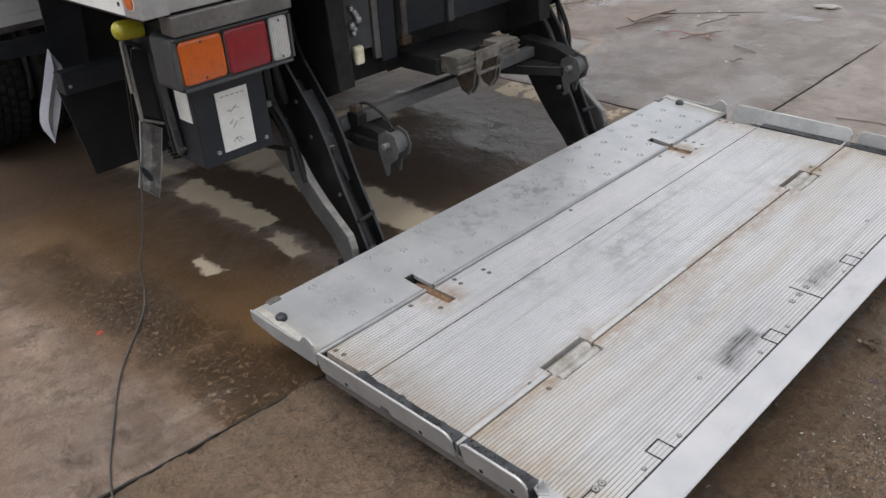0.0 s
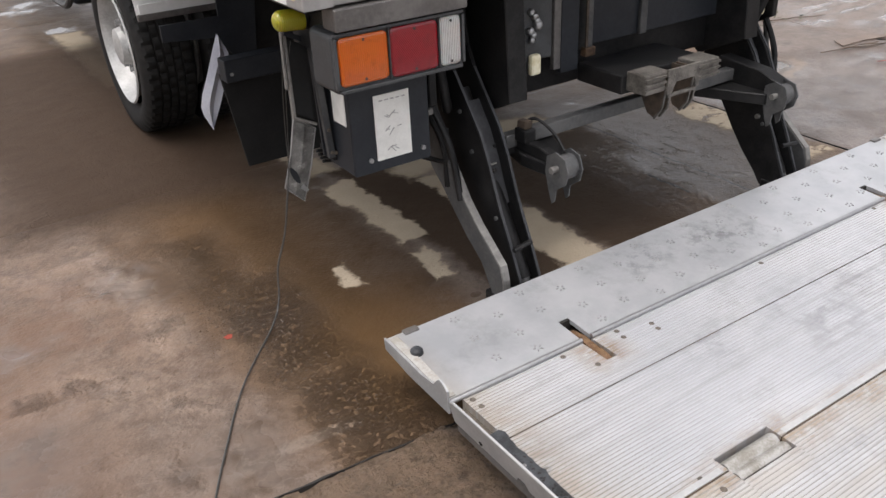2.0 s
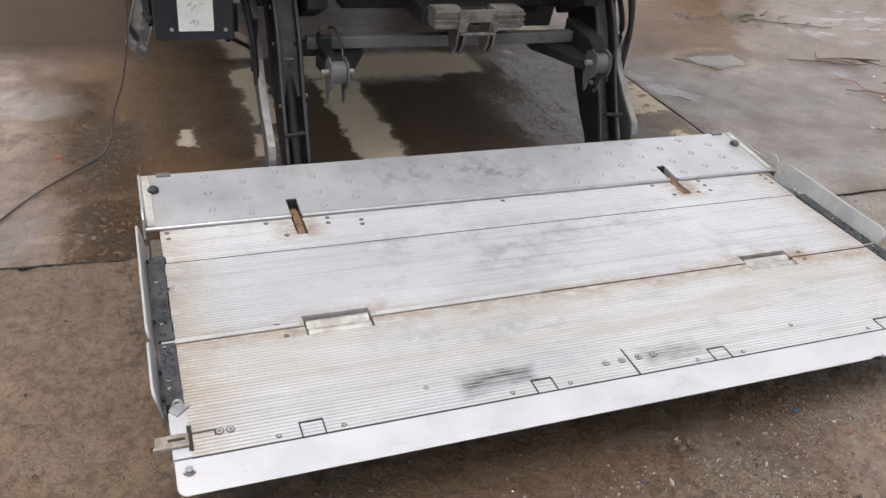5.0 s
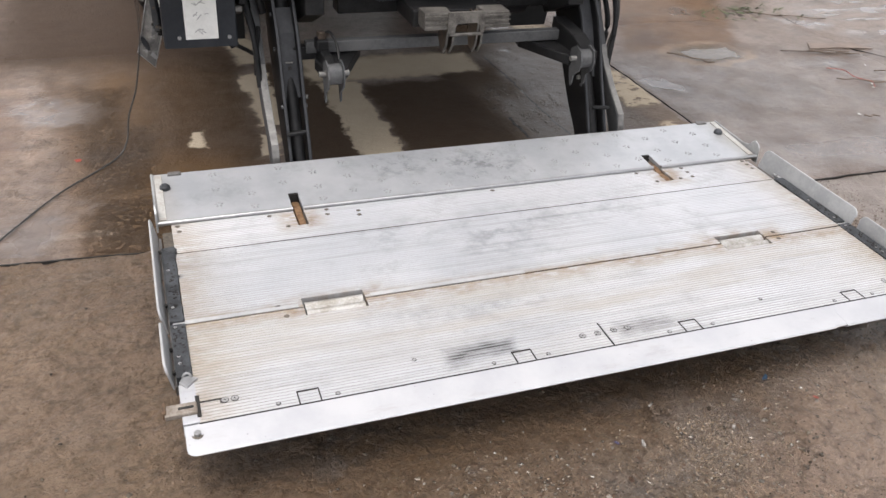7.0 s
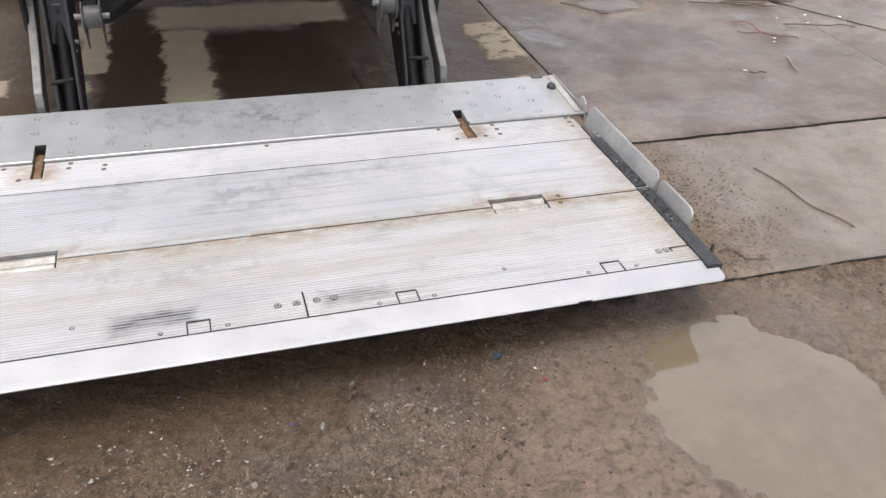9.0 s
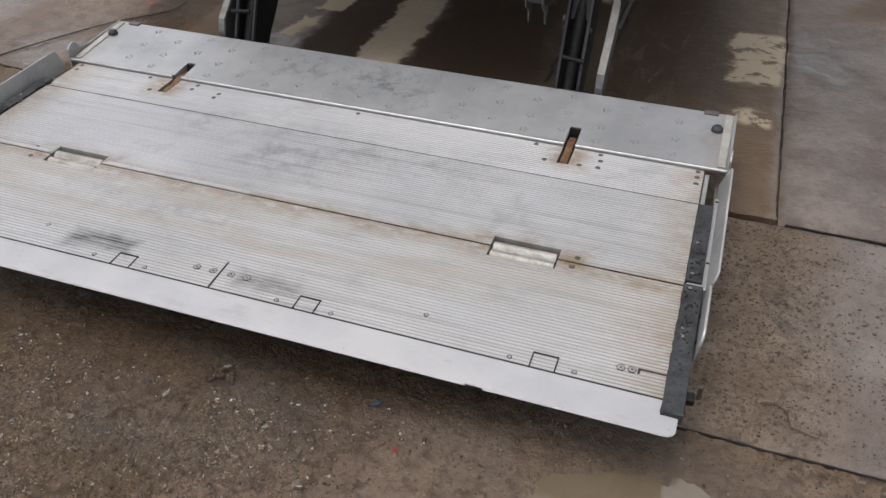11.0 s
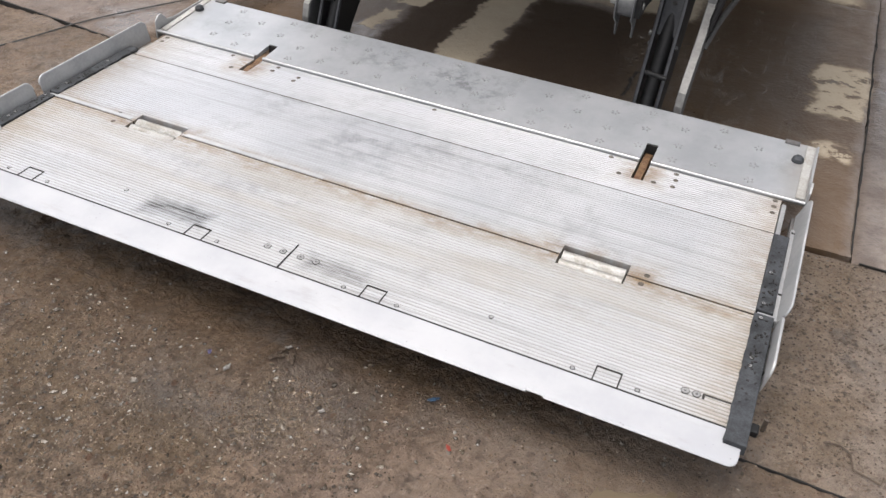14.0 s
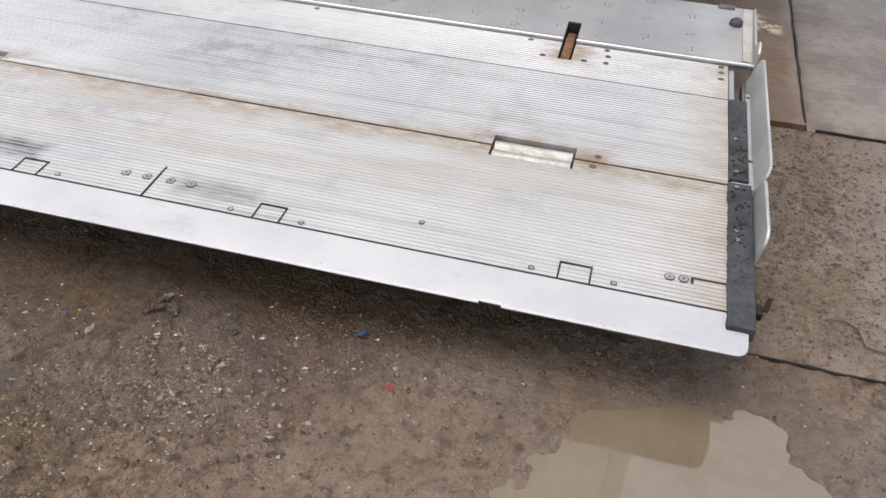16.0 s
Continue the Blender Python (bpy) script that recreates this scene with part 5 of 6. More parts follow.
for s in (-1, 1):
    x = 1.030 if s > 0 else -1.037
    for y0, y1, notch in ((-0.667, -0.215, True), (-0.868, -0.695, False)):
        out = rounded(y0, y1, 0.118, 0.187, 0.022, 5, (0, 0, 1 if not notch else 1, 1))
        if notch:
            out = [(y0, 0.118), (-0.47, 0.118), (-0.462, 0.136), (-0.438, 0.136), (-0.430, 0.118), (y1, 0.118)] + out[2:]
        ob = part("side_plate", P(out, "x", x - 0.0025, x + 0.0025, 0.001), M["plate"], lift, "upright aluminium side stop with rounded corners")
        lean = Matrix.Translation((x, 0, 0.118)) @ Matrix.Rotation(radians((17 if notch else 7) if s > 0 else -12), 4, "Y") @ Matrix.Translation((-x, 0, -0.118))
        ob.data.transform(lean)
        top = [p for p in out if p[1] > 0.150]
        rim = sweep(bmesh.new(), [(x, p[0], p[1]) for p in top], 0.0030, 8)
        rim.transform(lean)
        part("plate_rim", rim, M["rubbed"], ob, "bright rounded upper edge", True)
        for y in ((y0 + 0.10, y1 - 0.10) if notch else (y0 + 0.04, y1 - 0.05)):
            part("plate_bolt", R((x - s * 0.006, y, 0.131), (x + s * 0.0060, y, 0.129), 0.0055, 12), M["gap"], ob)
    # left piece is a low brown filler added in place of a dark gap
    part("end_ledge", B(*sorted((s * 0.988, s * (1.000 if s > 0 else 1.022))), -0.346, -0.192, 0.100, 0.1315 if s > 0 else 0.118, bevel=0.002), M["plate"] if s > 0 else M["stain"], lift, "pale alloy end ledge with rust spots" if s > 0 else "dark brown filler in the end gap")
    part("strip_gap", B(*sorted((s * 0.990, s * 1.024)), -0.6645, -0.6535, 0.110, 0.1395, bevel=0.001), M["plate"], lift)
    if s > 0:
        part("plate_flange", B(1.0225, 1.0320, -0.662, -0.300, 0.128, 0.1345, bevel=0.001), M["plate"], lift, "pale grey flange beside the strip")
        part("latch_pin", R((1.050, -0.962, 0.112), (1.051, -0.960, 0.142), 0.0045, 10), M["darkrust"], lift, "rusty upright latch pin", True)
    part("plate_rail", B(min(x - s * 0.010, x - s * 0.003), max(x - s * 0.010, x - s * 0.003), -0.86, -0.22, 0.092, 0.117), M["sheet"], lift)
# left latch: base plate, slide, ring
part("latch_plate", B(-1.028, -0.992, -1.006, -0.880, 0.100, zf + 0.001, bevel=0.002), M["edge"], lift)
part("latch_gap", B(-0.9975, -0.9885, -0.992, -0.925, zf - 0.004, zf + 0.0022), M["gap"], lift)
sl = part("latch_bolt", B(-1.062, -0.995, -0.982, -0.948, zf - 0.004, zf + 0.009, bevel=0.003), M["latchtan"], lift, "dirt-stained sliding steel latch bolt")
part("latch_slot", B(-1.034, -1.002, -0.968, -0.961, zf + 0.006, zf + 0.0098), M["gap"], sl)
part("latch_end", B(-1.066, -1.058, -0.976, -0.940, zf - 0.006, zf + 0.012, bevel=0.002), M["rust"], sl)
pad = [(-1.026, -0.878), (-1.011, -0.897), (-0.994, -0.880), (-0.985, -0.872), (-1.000, -0.860), (-1.018, -0.862)]
rp = part("ring_plate", P(pad, "z", zf, zf + 0.006, 0.001), M["bright"], lift)
part("ring", sweep(bmesh.new(), [(-1.008 + 0.009 * math.cos(a), -0.873, zf + 0.012 + 0.013 * math.sin(a)) for a in np.linspace(0, math.pi, 12)], 0.0025), M["bright"], rp, smooth=True)
part("edge_bolt", R((-1.002, -1.037, 0.128), (-1.002, -1.037, 0.141), 0.008, 6), M["screw"], lift)
part("edge_washer", R((-1.002, -1.037, 0.126), (-1.002, -1.037, 0.1345), 0.0125, 16), M["stain"], lift)
bm = B(1.020, 1.044, -0.982, -0.958, 0.106, 0.122, bevel=0.003)
part("latch_end", bm, M["steel"], lift)

# arms that carry the platform: two curved cheeks, a web plate with an arched foot, the ram between
FACE = [(0.105, 0.090), (0.112, 0.130), (0.135, 0.180), (0.165, 0.245), (0.198, 0.310), (0.224, 0.370), (0.255, 0.450), (0.290, 0.520), (0.345, 0.590), (0.400, 0.660), (0.430, 0.720), (0.450, 0.860)]
BACK = [(0.580, 0.860), (0.570, 0.660), (0.520, 0.540), (0.455, 0.430), (0.390, 0.335), (0.335, 0.255), (0.285, 0.190), (0.225, 0.130), (0.200, 0.090), (0.150, 0.080)]
WEB = [(0.262, 0.365), (0.290, 0.440), (0.325, 0.510), (0.375, 0.580)]
TIE = [(0.115, 0.105), (0.118, 0.165), (0.130, 0.205), (0.230, 0.285), (0.288, 0.342), (0.333, 0.405), (0.400, 0.500), (0.460, 0.620), (0.460, 0.860)]


def along(line, x0, x1, deep):
    """A thin strip that follows the front of a curved plate."""
    return P([(y - 0.0035, z + 0.0035) for y, z in line] + [(y + deep, z - deep * 0.5) for y, z in line[::-1]], "x", x0, x1)


for s in (-1, 1):
    xo, xi = (-0.598, -0.522) if s < 0 else (0.584, 0.506)
    t = 0.011 * s
    arm = part("lift_arm", P(FACE + BACK, "x", xo, xo - t, 0.0015), M["steel"], lift, "black painted steel lift arm")
    part("arm_cheek", P(FACE + BACK, "x", xi, xi + t, 0.0015), M["steel"], arm)
    part("cheek_edge", along(FACE[:10], xo, xo - 0.7 * t, 0.003), M["webgrey"], arm, "worn grey plate edge", True)
    part("cheek_edge", along(FACE[:10], xi + 0.3 * t, xi + t, 0.003), M["webgrey"], arm, "worn grey plate edge", True)
    a, b = sorted((xo - t, xi + t))
    m = (a + b) / 2
    part("arm_web", P(WEB + [(y + 0.010, z - 0.004) for y, z in WEB[::-1]], "x", a, b), M["webgrey"], arm, "dull grey web plate")
    # the web's foot: two prongs round an arched cut
    foot = [(a, 0.368), (b, 0.368), (b, 0.318), (b - 0.008, 0.318), (m + 0.012, 0.342), (m + 0.006, 0.356), (m - 0.006, 0.356), (m - 0.012, 0.342), (a + 0.008, 0.318), (a, 0.318)]
    bm = P(foot, "y", 0.0, 0.010)
    for v in bm.verts:
        v.co.y += 0.262 + 0.40 * (v.co.z - 0.365)
    part("web_foot", bm, M["webgrey"], arm)
    part("web_hole", R((m, 0.277, 0.408), (m, 0.270, 0.411), 0.0060, 12), M["gap"], arm)
    part("web_slot", B(m - 0.012, m + 0.012, 0.276, 0.286, 0.4245, 0.4275, bevel=0.001), M["palesteel"], arm)
    part("ram", R((m, 0.150, 0.13), (m, 0.42, 0.60), 0.023, 18), M["steel"], arm, smooth=True)
    part("ram_rod", R((m, 0.115, 0.09), (m, 0.165, 0.17), 0.014, 14), M["greysteel"], arm, smooth=True)
    part("arm_pin", R((xo + 0.4 * t, 0.135, 0.236), (xi + 1.5 * t, 0.142, 0.240), 0.007, 12), M["steel"], arm, smooth=True)
    part("pin_head", R((xi + 0.2 * t, 0.236, 0.322), (xi - 1.0 * t, 0.236, 0.322), 0.008, 10), M["palesteel"], arm, smooth=True)
    tb = part("tie_bar", P(TIE + [(0.520, 0.860), (0.520, 0.620), (0.490, 0.500), (0.440, 0.392), (0.390, 0.352), (0.342, 0.303), (0.282, 0.243), (0.210, 0.190), (0.165, 0.110)], "x", s * 0.655, s * 0.630, 0.002), M["greysteel"], lift, "worn grey flat tie bar")
    # paler strip paints the skylight on the bar's upward edge
    part("tie_lit_edge", along(TIE[:6], s * 0.654, s * 0.632, 0.002), M["palesteel"], tb, "pale bar edge with skylight painted in")
    for k, (a, b) in enumerate((((s * 0.672, 0.46, 0.60), (s * 0.655, 0.36, 0.36)), ((s * 0.690, 0.44, 0.66), (s * 0.655, 0.30, 0.34)))):
        part("hose", sweep(bmesh.new(), curve_points([a, ((a[0] + b[0]) / 2 + 0.01, (a[1] + b[1]) / 2 - 0.03, (a[2] + b[2]) / 2), b], 6), 0.010), M["steel"], lift, smooth=True)
    for y, z in ((0.215, 0.30), (0.320, 0.46), (0.37, 0.56)):
        part("arm_bolt", R((xo + 0.5 * t, y, z), (xo, y, z), 0.0065, 6), M["greysteel"], arm)
        part("arm_bolt", R((xi - 0.5 * t, y, z), (xi, y, z), 0.0065, 6), M["greysteel"], arm)
    part("foot_block", B(min(s * 0.50, s * 0.66), max(s * 0.50, s * 0.66), 0.07, 0.19, 0.070, 0.112, bevel=0.004), M["steel"], lift)
    # cranked plate that runs in from the roller under the cross bar
    q = [(s * 0.470, 0.140), (s * 0.400, 0.150), (s * 0.300, 0.360), (s * 0.310, 0.420), (s * 0.440, 0.420), (s * 0.480, 0.260)]
    part("crank_plate", P(q, "z", 0.405, 0.440, 0.003), M["steel"], lift)
# outer hose on the far arm
part("hose", sweep(bmesh.new(), curve_points([(0.62, 0.44, 0.66), (0.70, 0.42, 0.62), (0.725, 0.40, 0.48), (0.68, 0.36, 0.36), (0.655, 0.30, 0.28)], 8), 0.009), M["cable"], lift, smooth=True)

# rollers with their hooked cheeks, cross bar and latch block
for s in (-1, 1):
    x = 0.437 * s if s > 0 else -0.447
    if s < 0:
        lever = part("roller_lever", P([(0.10, 0.412), (0.10, 0.452), (0.20, 0.472), (0.34, 0.470), (0.34, 0.430), (0.20, 0.422)], "x", x - 0.018, x + 0.014, 0.003), M["steel"], lift)
        part("lever_box", B(x - 0.026, x + 0.014, 0.250, 0.300, 0.466, 0.505, bevel=0.006), M["steel"], lever)
        part("lever_cap", P([(0.262, 0.505), (0.255, 0.528), (0.295, 0.524), (0.298, 0.505)], "x", x - 0.018, x + 0.006, 0.002), M["darkrust"], lever)
        part("lever_link", B(x - 0.095, x, 0.300, 0.335, 0.425, 0.470, bevel=0.003), M["steel"], lever)
        part("lever_hose", sweep(bmesh.new(), curve_points([(x - 0.01, 0.29, 0.505), (x + 0.018, 0.265, 0.528), (x + 0.028, 0.20, 0.505), (x + 0.024, 0.14, 0.460)], 6), 0.0045), M["steel"], lever, smooth=True)
    else:
        lever = part("roller_lever", P([(0.10, 0.410), (0.10, 0.466), (0.20, 0.500), (0.36, 0.515), (0.36, 0.45), (0.22, 0.425)], "x", x - 0.010, x + 0.045, 0.003), M["steel"], lift)
    part("roller", R((x - 0.021, 0.118, 0.440), (x + 0.021, 0.118, 0.440), 0.033, 22), M["greysteel"], lever, "worn grey roller", True)
    for dx in (-0.027, 0.022):
        hook = [(0.075, 0.44), (0.09, 0.475), (0.125, 0.485), (0.16, 0.465), (0.165, 0.42), (0.150, 0.37), (0.138, 0.335), (0.126, 0.345), (0.122, 0.38), (0.085, 0.405)]
        part("roller_cheek", P(hook, "x", x + dx, x + dx + 0.005, 0.0008), M["greysteel"], lever)
    part("roller_pin", R((x - 0.048, 0.118, 0.442), (x + 0.048, 0.118, 0.442), 0.009, 12), M["palesteel"], lever, smooth=True)
part("cross_bar", B(-0.50, 0.50, 0.296, 0.330, 0.447, 0.485, bevel=0.003), M["greysteel"], lift, "grey square steel cross bar")

latch = part("latch_block", B(-0.144, -0.052, 0.140, 0.215, 0.556, 0.612, bevel=0.004), M["wornlatch"], lift, "worn grey ribbed latch block")
part("latch_half", B(0.058, 0.150, 0.140, 0.215, 0.556, 0.612, bevel=0.004), M["wornlatch"], latch)
for x0, x1 in ((-0.146, -0.052), (0.058, 0.152)):
    for z in (0.568, 0.584, 0.600):
        part("rib", B(x0, x1, 0.135, 0.142, z - 0.003, z + 0.003), M["wornlatch"], latch)
part("strap", P([(-0.068, 0.617), (0.060, 0.617), (0.060, 0.548), (0.046, 0.548), (0.040, 0.580), (-0.036, 0.580), (-0.050, 0.548), (-0.068, 0.548)], "y", 0.130, 0.138, 0.001), M["wornlatch"], latch)
for x in (-0.068, -0.046, 0.036, 0.054):
    part("strap_leg", P([(0.130, 0.60), (0.215, 0.60), (0.225, 0.52), (0.200, 0.478), (0.175, 0.470), (0.150, 0.50)], "x", x, x + 0.006, 0.001), M["darkrust"], latch, "rust-brown hook leg")
    part("leg_edge", P([(0.128, 0.60), (0.131, 0.60), (0.151, 0.50), (0.176, 0.469), (0.172, 0.466), (0.147, 0.498)], "x", x - 0.0005, x + 0.0065), M["wornlatch"], latch)
part("strap_bar", R((-0.060, 0.140, 0.540), (0.056, 0.140, 0.540), 0.006, 10), M["wornlatch"], latch, smooth=True)
part("latch_beam", B(-0.16, 0.165, 0.215, 0.40, 0.545, 0.60, bevel=0.005), M["steel"], lift)

# ---- truck ----
truck = thing("truck", (0, 2.4, 0), "white box truck seen from behind, low over the wet yard", "truck")
bm = B(-1.075, 1.075, 0.26, 5.2, 0.932, 2.85, bevel=0.012)
body = part("cargo_body", bm, M["white"], truck, "white painted cargo box")
part("rear_sill", B(-1.078, 1.078, 0.222, 0.262, 0.926, 1.090, bevel=0.003), M["silver"], body, "brushed metal rear sill")
part("corner_post", B(-1.083, -1.010, 0.216, 0.300, 0.924, 2.85, bevel=0.004), M["silver"], body)
part("corner_post", B(1.010, 1.083, 0.216, 0.300, 0.924, 2.85, bevel=0.004), M["silver"], body)
part("rear_door", B(-1.005, 1.005, 0.235, 0.262, 1.092, 2.80, bevel=0.004), M["white"], body)
part("side_rail", B(-1.081, -1.070, 0.300, 5.2, 0.926, 0.965), M["white"], body)
part("floor_beam", B(-1.04, 1.04, 0.30, 5.15, 0.900, 0.931), M["steel"], truck)
part("notice_label", B(-0.985, -0.800, 0.2195, 0.2225, 0.978, 1.065), M["paper"], truck, "white paper notice")
lab = bpy.data.objects["notice_label"]
part("print_bar", B(-0.974, -0.945, 0.2187, 0.2196, 0.9925, 0.9965), M["ink"], lab)
stroke = random.Random(8)
for k in range(5):
    for m in range(5):
        x, z, l = -0.918 + 0.026 * k + stroke.uniform(-0.008, 0.008), 1.030 + stroke.uniform(-0.012, 0.012), stroke.uniform(0.004, 0.011)
        bm = B(-l, l, 0.2187, 0.2196, -0.0013, 0.0013)
        bm.transform(Matrix.Translation((x, 0, z)) @ Matrix.Rotation(math.pi / 2 * (m % 2) + stroke.uniform(-0.15, 0.15), 4, "Y"))
        part("print_bar", bm, M["print"], lab)
bm = bmesh.new()
prism(bm, rounded(0.243, 0.281, 0.945, 1.005, 0.018, 5), "x", -1.0865, -1.081, 0.001)
sr = part("side_reflector", bm, M["orange"], truck, "round-ended orange side reflector", True)
bm = bmesh.new()
prism(bm, rounded(0.239, 0.285, 0.941, 1.009, 0.021, 5), "x", -1.0832, -1.0805, 0.0005)
part("reflector_rim", bm, M["opal"], sr, "cream plastic rim", True)
part("side_rivet", R((-1.083, 0.322, 0.951), (-1.078, 0.322, 0.951), 0.005, 10), M["gap"], truck)
part("side_rivet", R((-1.083, 0.322, 0.992), (-1.078, 0.322, 0.992), 0.006, 10), M["gap"], truck)

# yellow marker lamp
ml = part("marker_lamp", R((-1.060, 0.40, 0.872), (-1.004, 0.40, 0.868), 0.0245, 24), M["yellow"], truck, "yellow plastic marker lamp", True)
bm = bmesh.new()
bmesh.ops.create_uvsphere(bm, u_segments=24, v_segments=12, radius=0.0244, matrix=Matrix.Translation((-1.060, 0.40, 0.872)) @ Matrix.Diagonal((0.80, 1, 1, 1)))
part("dome", bm, M["yellow"], ml, smooth=True)
part("lamp_collar", R((-1.008, 0.40, 0.872), (-0.994, 0.40, 0.872), 0.028, 24), M["steel"], ml, smooth=True)
part("lamp_foot", B(-1.000, -0.970, 0.385, 0.420, 0.86, 0.90, bevel=0.003), M["steel"], ml)

# rear lamps, one cluster a side
def lamp_cluster(s):
    def sx(a, b):
        return (a, b) if s < 0 else (-b, -a)
    out = rounded(*sx(-1.026, -0.680), 0.732, 0.868, 0.016, 4)
    lamp = part("tail_lamp", P(out, "y", 0.226, 0.330, 0.004), M["housing"], truck, "rear lamp cluster in a grey plastic housing")
    for a, b, lo, hi, key, label in ((-1.012, -0.889, 0.748, 0.856, "orange", "orange turn signal lens"), (-0.882, -0.756, 0.745, 0.857, "red", "red brake light lens"), (-0.749, -0.692, 0.744, 0.858, "clear", "ribbed clear reversing lens")):
        a, b = sx(a, b)
        # softly bulged lens with round corners
        bm = bmesh.new()
        rings = [[bm.verts.new((p[0], y, p[1])) for p in rounded(a + q, b - q, lo + q, hi - q, 0.012 - 0.6 * q, 4)] for q, y in ((0.0, 0.228), (0.0, 0.2215), (0.002, 0.2192), (0.008, 0.2178))]
        for r0, r1 in zip(rings, rings[1:]):
            for k in range(len(r0)):
                bm.faces.new((r0[k], r0[(k + 1) % len(r0)], r1[(k + 1) % len(r0)], r1[k]))
        bm.faces.new(rings[-1])
        pane = part(key + "_lens", bm, M[key], lamp, label, True)
        for z in (lo + 0.010, hi - 0.010):
            part("lens_screw", R(((a + b) / 2, 0.2168, z), ((a + b) / 2, 0.220, z), 0.0034, 8), M["gap"], pane)
    for a, b, lo, hi in ((-1.022, -0.684, 0.8610, 0.867), (-1.024, -1.0155, 0.745, 0.857), (-0.8868, -0.8842, 0.745, 0.860), (-0.7540, -0.7510, 0.743, 0.860), (-0.689, -0.682, 0.745, 0.857), (-1.014, -0.690, 0.7335, 0.7415)):
        a, b = sx(a, b)
        part("lamp_rim", B(a, b, 0.2165, 0.2268, lo, hi, bevel=0.001), M["housing"], lamp)
    a, b = sx(-1.018, -0.664)
    part("lamp_visor", B(a, b - (0.014 if s < 0 else 0), 0.208, 0.270, 0.872, 0.920, bevel=0.003), M["sheet"], truck, "weathered sheet metal strip")
    a, b = sx(-1.0, -0.70)
    part("lamp_bracket", B(a, b, 0.280, 0.480, 0.80, 0.915), M["steel"], truck)


lamp_cluster(-1)
lamp_cluster(1)

# control box below the left lamp
cb = part("control_box", P([(0.345, 0.470), (0.345, 0.715), (0.520, 0.715), (0.520, 0.510), (0.480, 0.470)], "x", -0.940, -0.712, 0.004), M["boxgrey"], truck, "dark blue-grey steel control box")
st = part("instruction_label", B(-0.873, -0.772, 0.3425, 0.3455, 0.498, 0.668), M["paper"], cb, "white paper instruction label with faded print")
pen = random.Random(12)
for zc in (0.612, 0.570, 0.530):
    for k in range(4):
        x, z, l = -0.822 + pen.uniform(-0.018, 0.018), zc + pen.uniform(-0.010, 0.010), pen.uniform(0.005, 0.013)
        bm = B(-l, l, 0.3417, 0.3428, -0.0011, 0.0011)
        bm.transform(Matrix.Translation((x, 0, z)) @ Matrix.Rotation(pen.uniform(-0.9, 0.9), 4, "Y"))
        part("print_bar", bm, M["ink"], st)
for k in range(5):
    part("print_bar", B(-0.858 + 0.016 * k, -0.848 + 0.016 * k, 0.3417, 0.3428, 0.6515, 0.6545), M["ink"], st)
part("side_label", B(-0.9425, -0.9395, 0.365, 0.430, 0.600, 0.700), M["paper"], cb, "white paper label")
for x, z in ((-0.893, 0.505), (-0.738, 0.502)):
    part("box_screw", R((x, 0.338, z), (x, 0.346, z), 0.0060, 12), M["screw"], cb, smooth=True)
part("box_clip", B(-0.712, -0.690, 0.36, 0.40, 0.575, 0.592, bevel=0.002), M["palesteel"], cb)
part("cable_gland", R((-0.730, 0.42, 0.470), (-0.715, 0.42, 0.445), 0.016, 12), M["steel"], cb, smooth=True)
part("cable", sweep(bmesh.new(), curve_points([(-0.715, 0.42, 0.45), (-0.680, 0.40, 0.435), (-0.655, 0.36, 0.44), (-0.64, 0.38, 0.52)], 6), 0.007), M["steel"], cb, smooth=True)

# side bracket, a thin metal frame round a dark panel
def bar(a, b, wide, y0, y1):
    """A flat bar between two points of the plane facing backwards."""
    a, b = Vector((a[0], a[1])), Vector((b[0], b[1]))
    u = (b - a).normalized().orthogonal() * wide / 2
    return P([tuple(a - u), tuple(a + u), tuple(b + u), tuple(b - u)], "y", y0, y1, 0.0006)


br = part("side_bracket", P([(-1.036, 0.820), (-0.980, 0.790), (-0.985, 0.605), (-1.034, 0.632)], "y", 0.452, 0.458, 0.001), M["flap"], truck, "dark panel in a thin grey metal frame")
for a, b, wide, mat in (((-1.040, 0.836), (-1.041, 0.622), 0.007, "palesteel"), ((-1.046, 0.836), (-1.050, 0.70), 0.004, "palesteel"), ((-0.974, 0.810), (-0.954, 0.500), 0.017, "housing"), ((-1.041, 0.625), (-0.985, 0.597), 0.006, "palesteel"), ((-1.040, 0.835), (-0.974, 0.800), 0.012, "boxgrey")):
    part("frame_bar", bar(a, b, wide, 0.440 - 0.3 * wide, 0.451), M[mat], br)
for x, z in ((-0.958, 0.577), (-0.955, 0.515), (-0.945, 0.512)):
    part("frame_screw", R((x, 0.430, z), (x, 0.442, z), 0.0045, 8), M["stain"], br)
part("bracket_plate", P([(-0.965, 0.50), (-0.940, 0.49), (-0.940, 0.82), (-0.975, 0.82)], "y", 0.462, 0.470, 0.001), M["boxgrey"], truck)
part("bracket_foot", B(-0.950, -0.885, 0.440, 0.520, 0.488, 0.515, bevel=0.003), M["steel"], truck)
for k in range(4):
    part("spring_coil", R((-0.968 + 0.005 * k, 0.50, 0.502 - 0.011 * k), (-0.940 + 0.005 * k, 0.51, 0.494 - 0.011 * k), 0.0045, 8), M["steel"], truck, smooth=True)


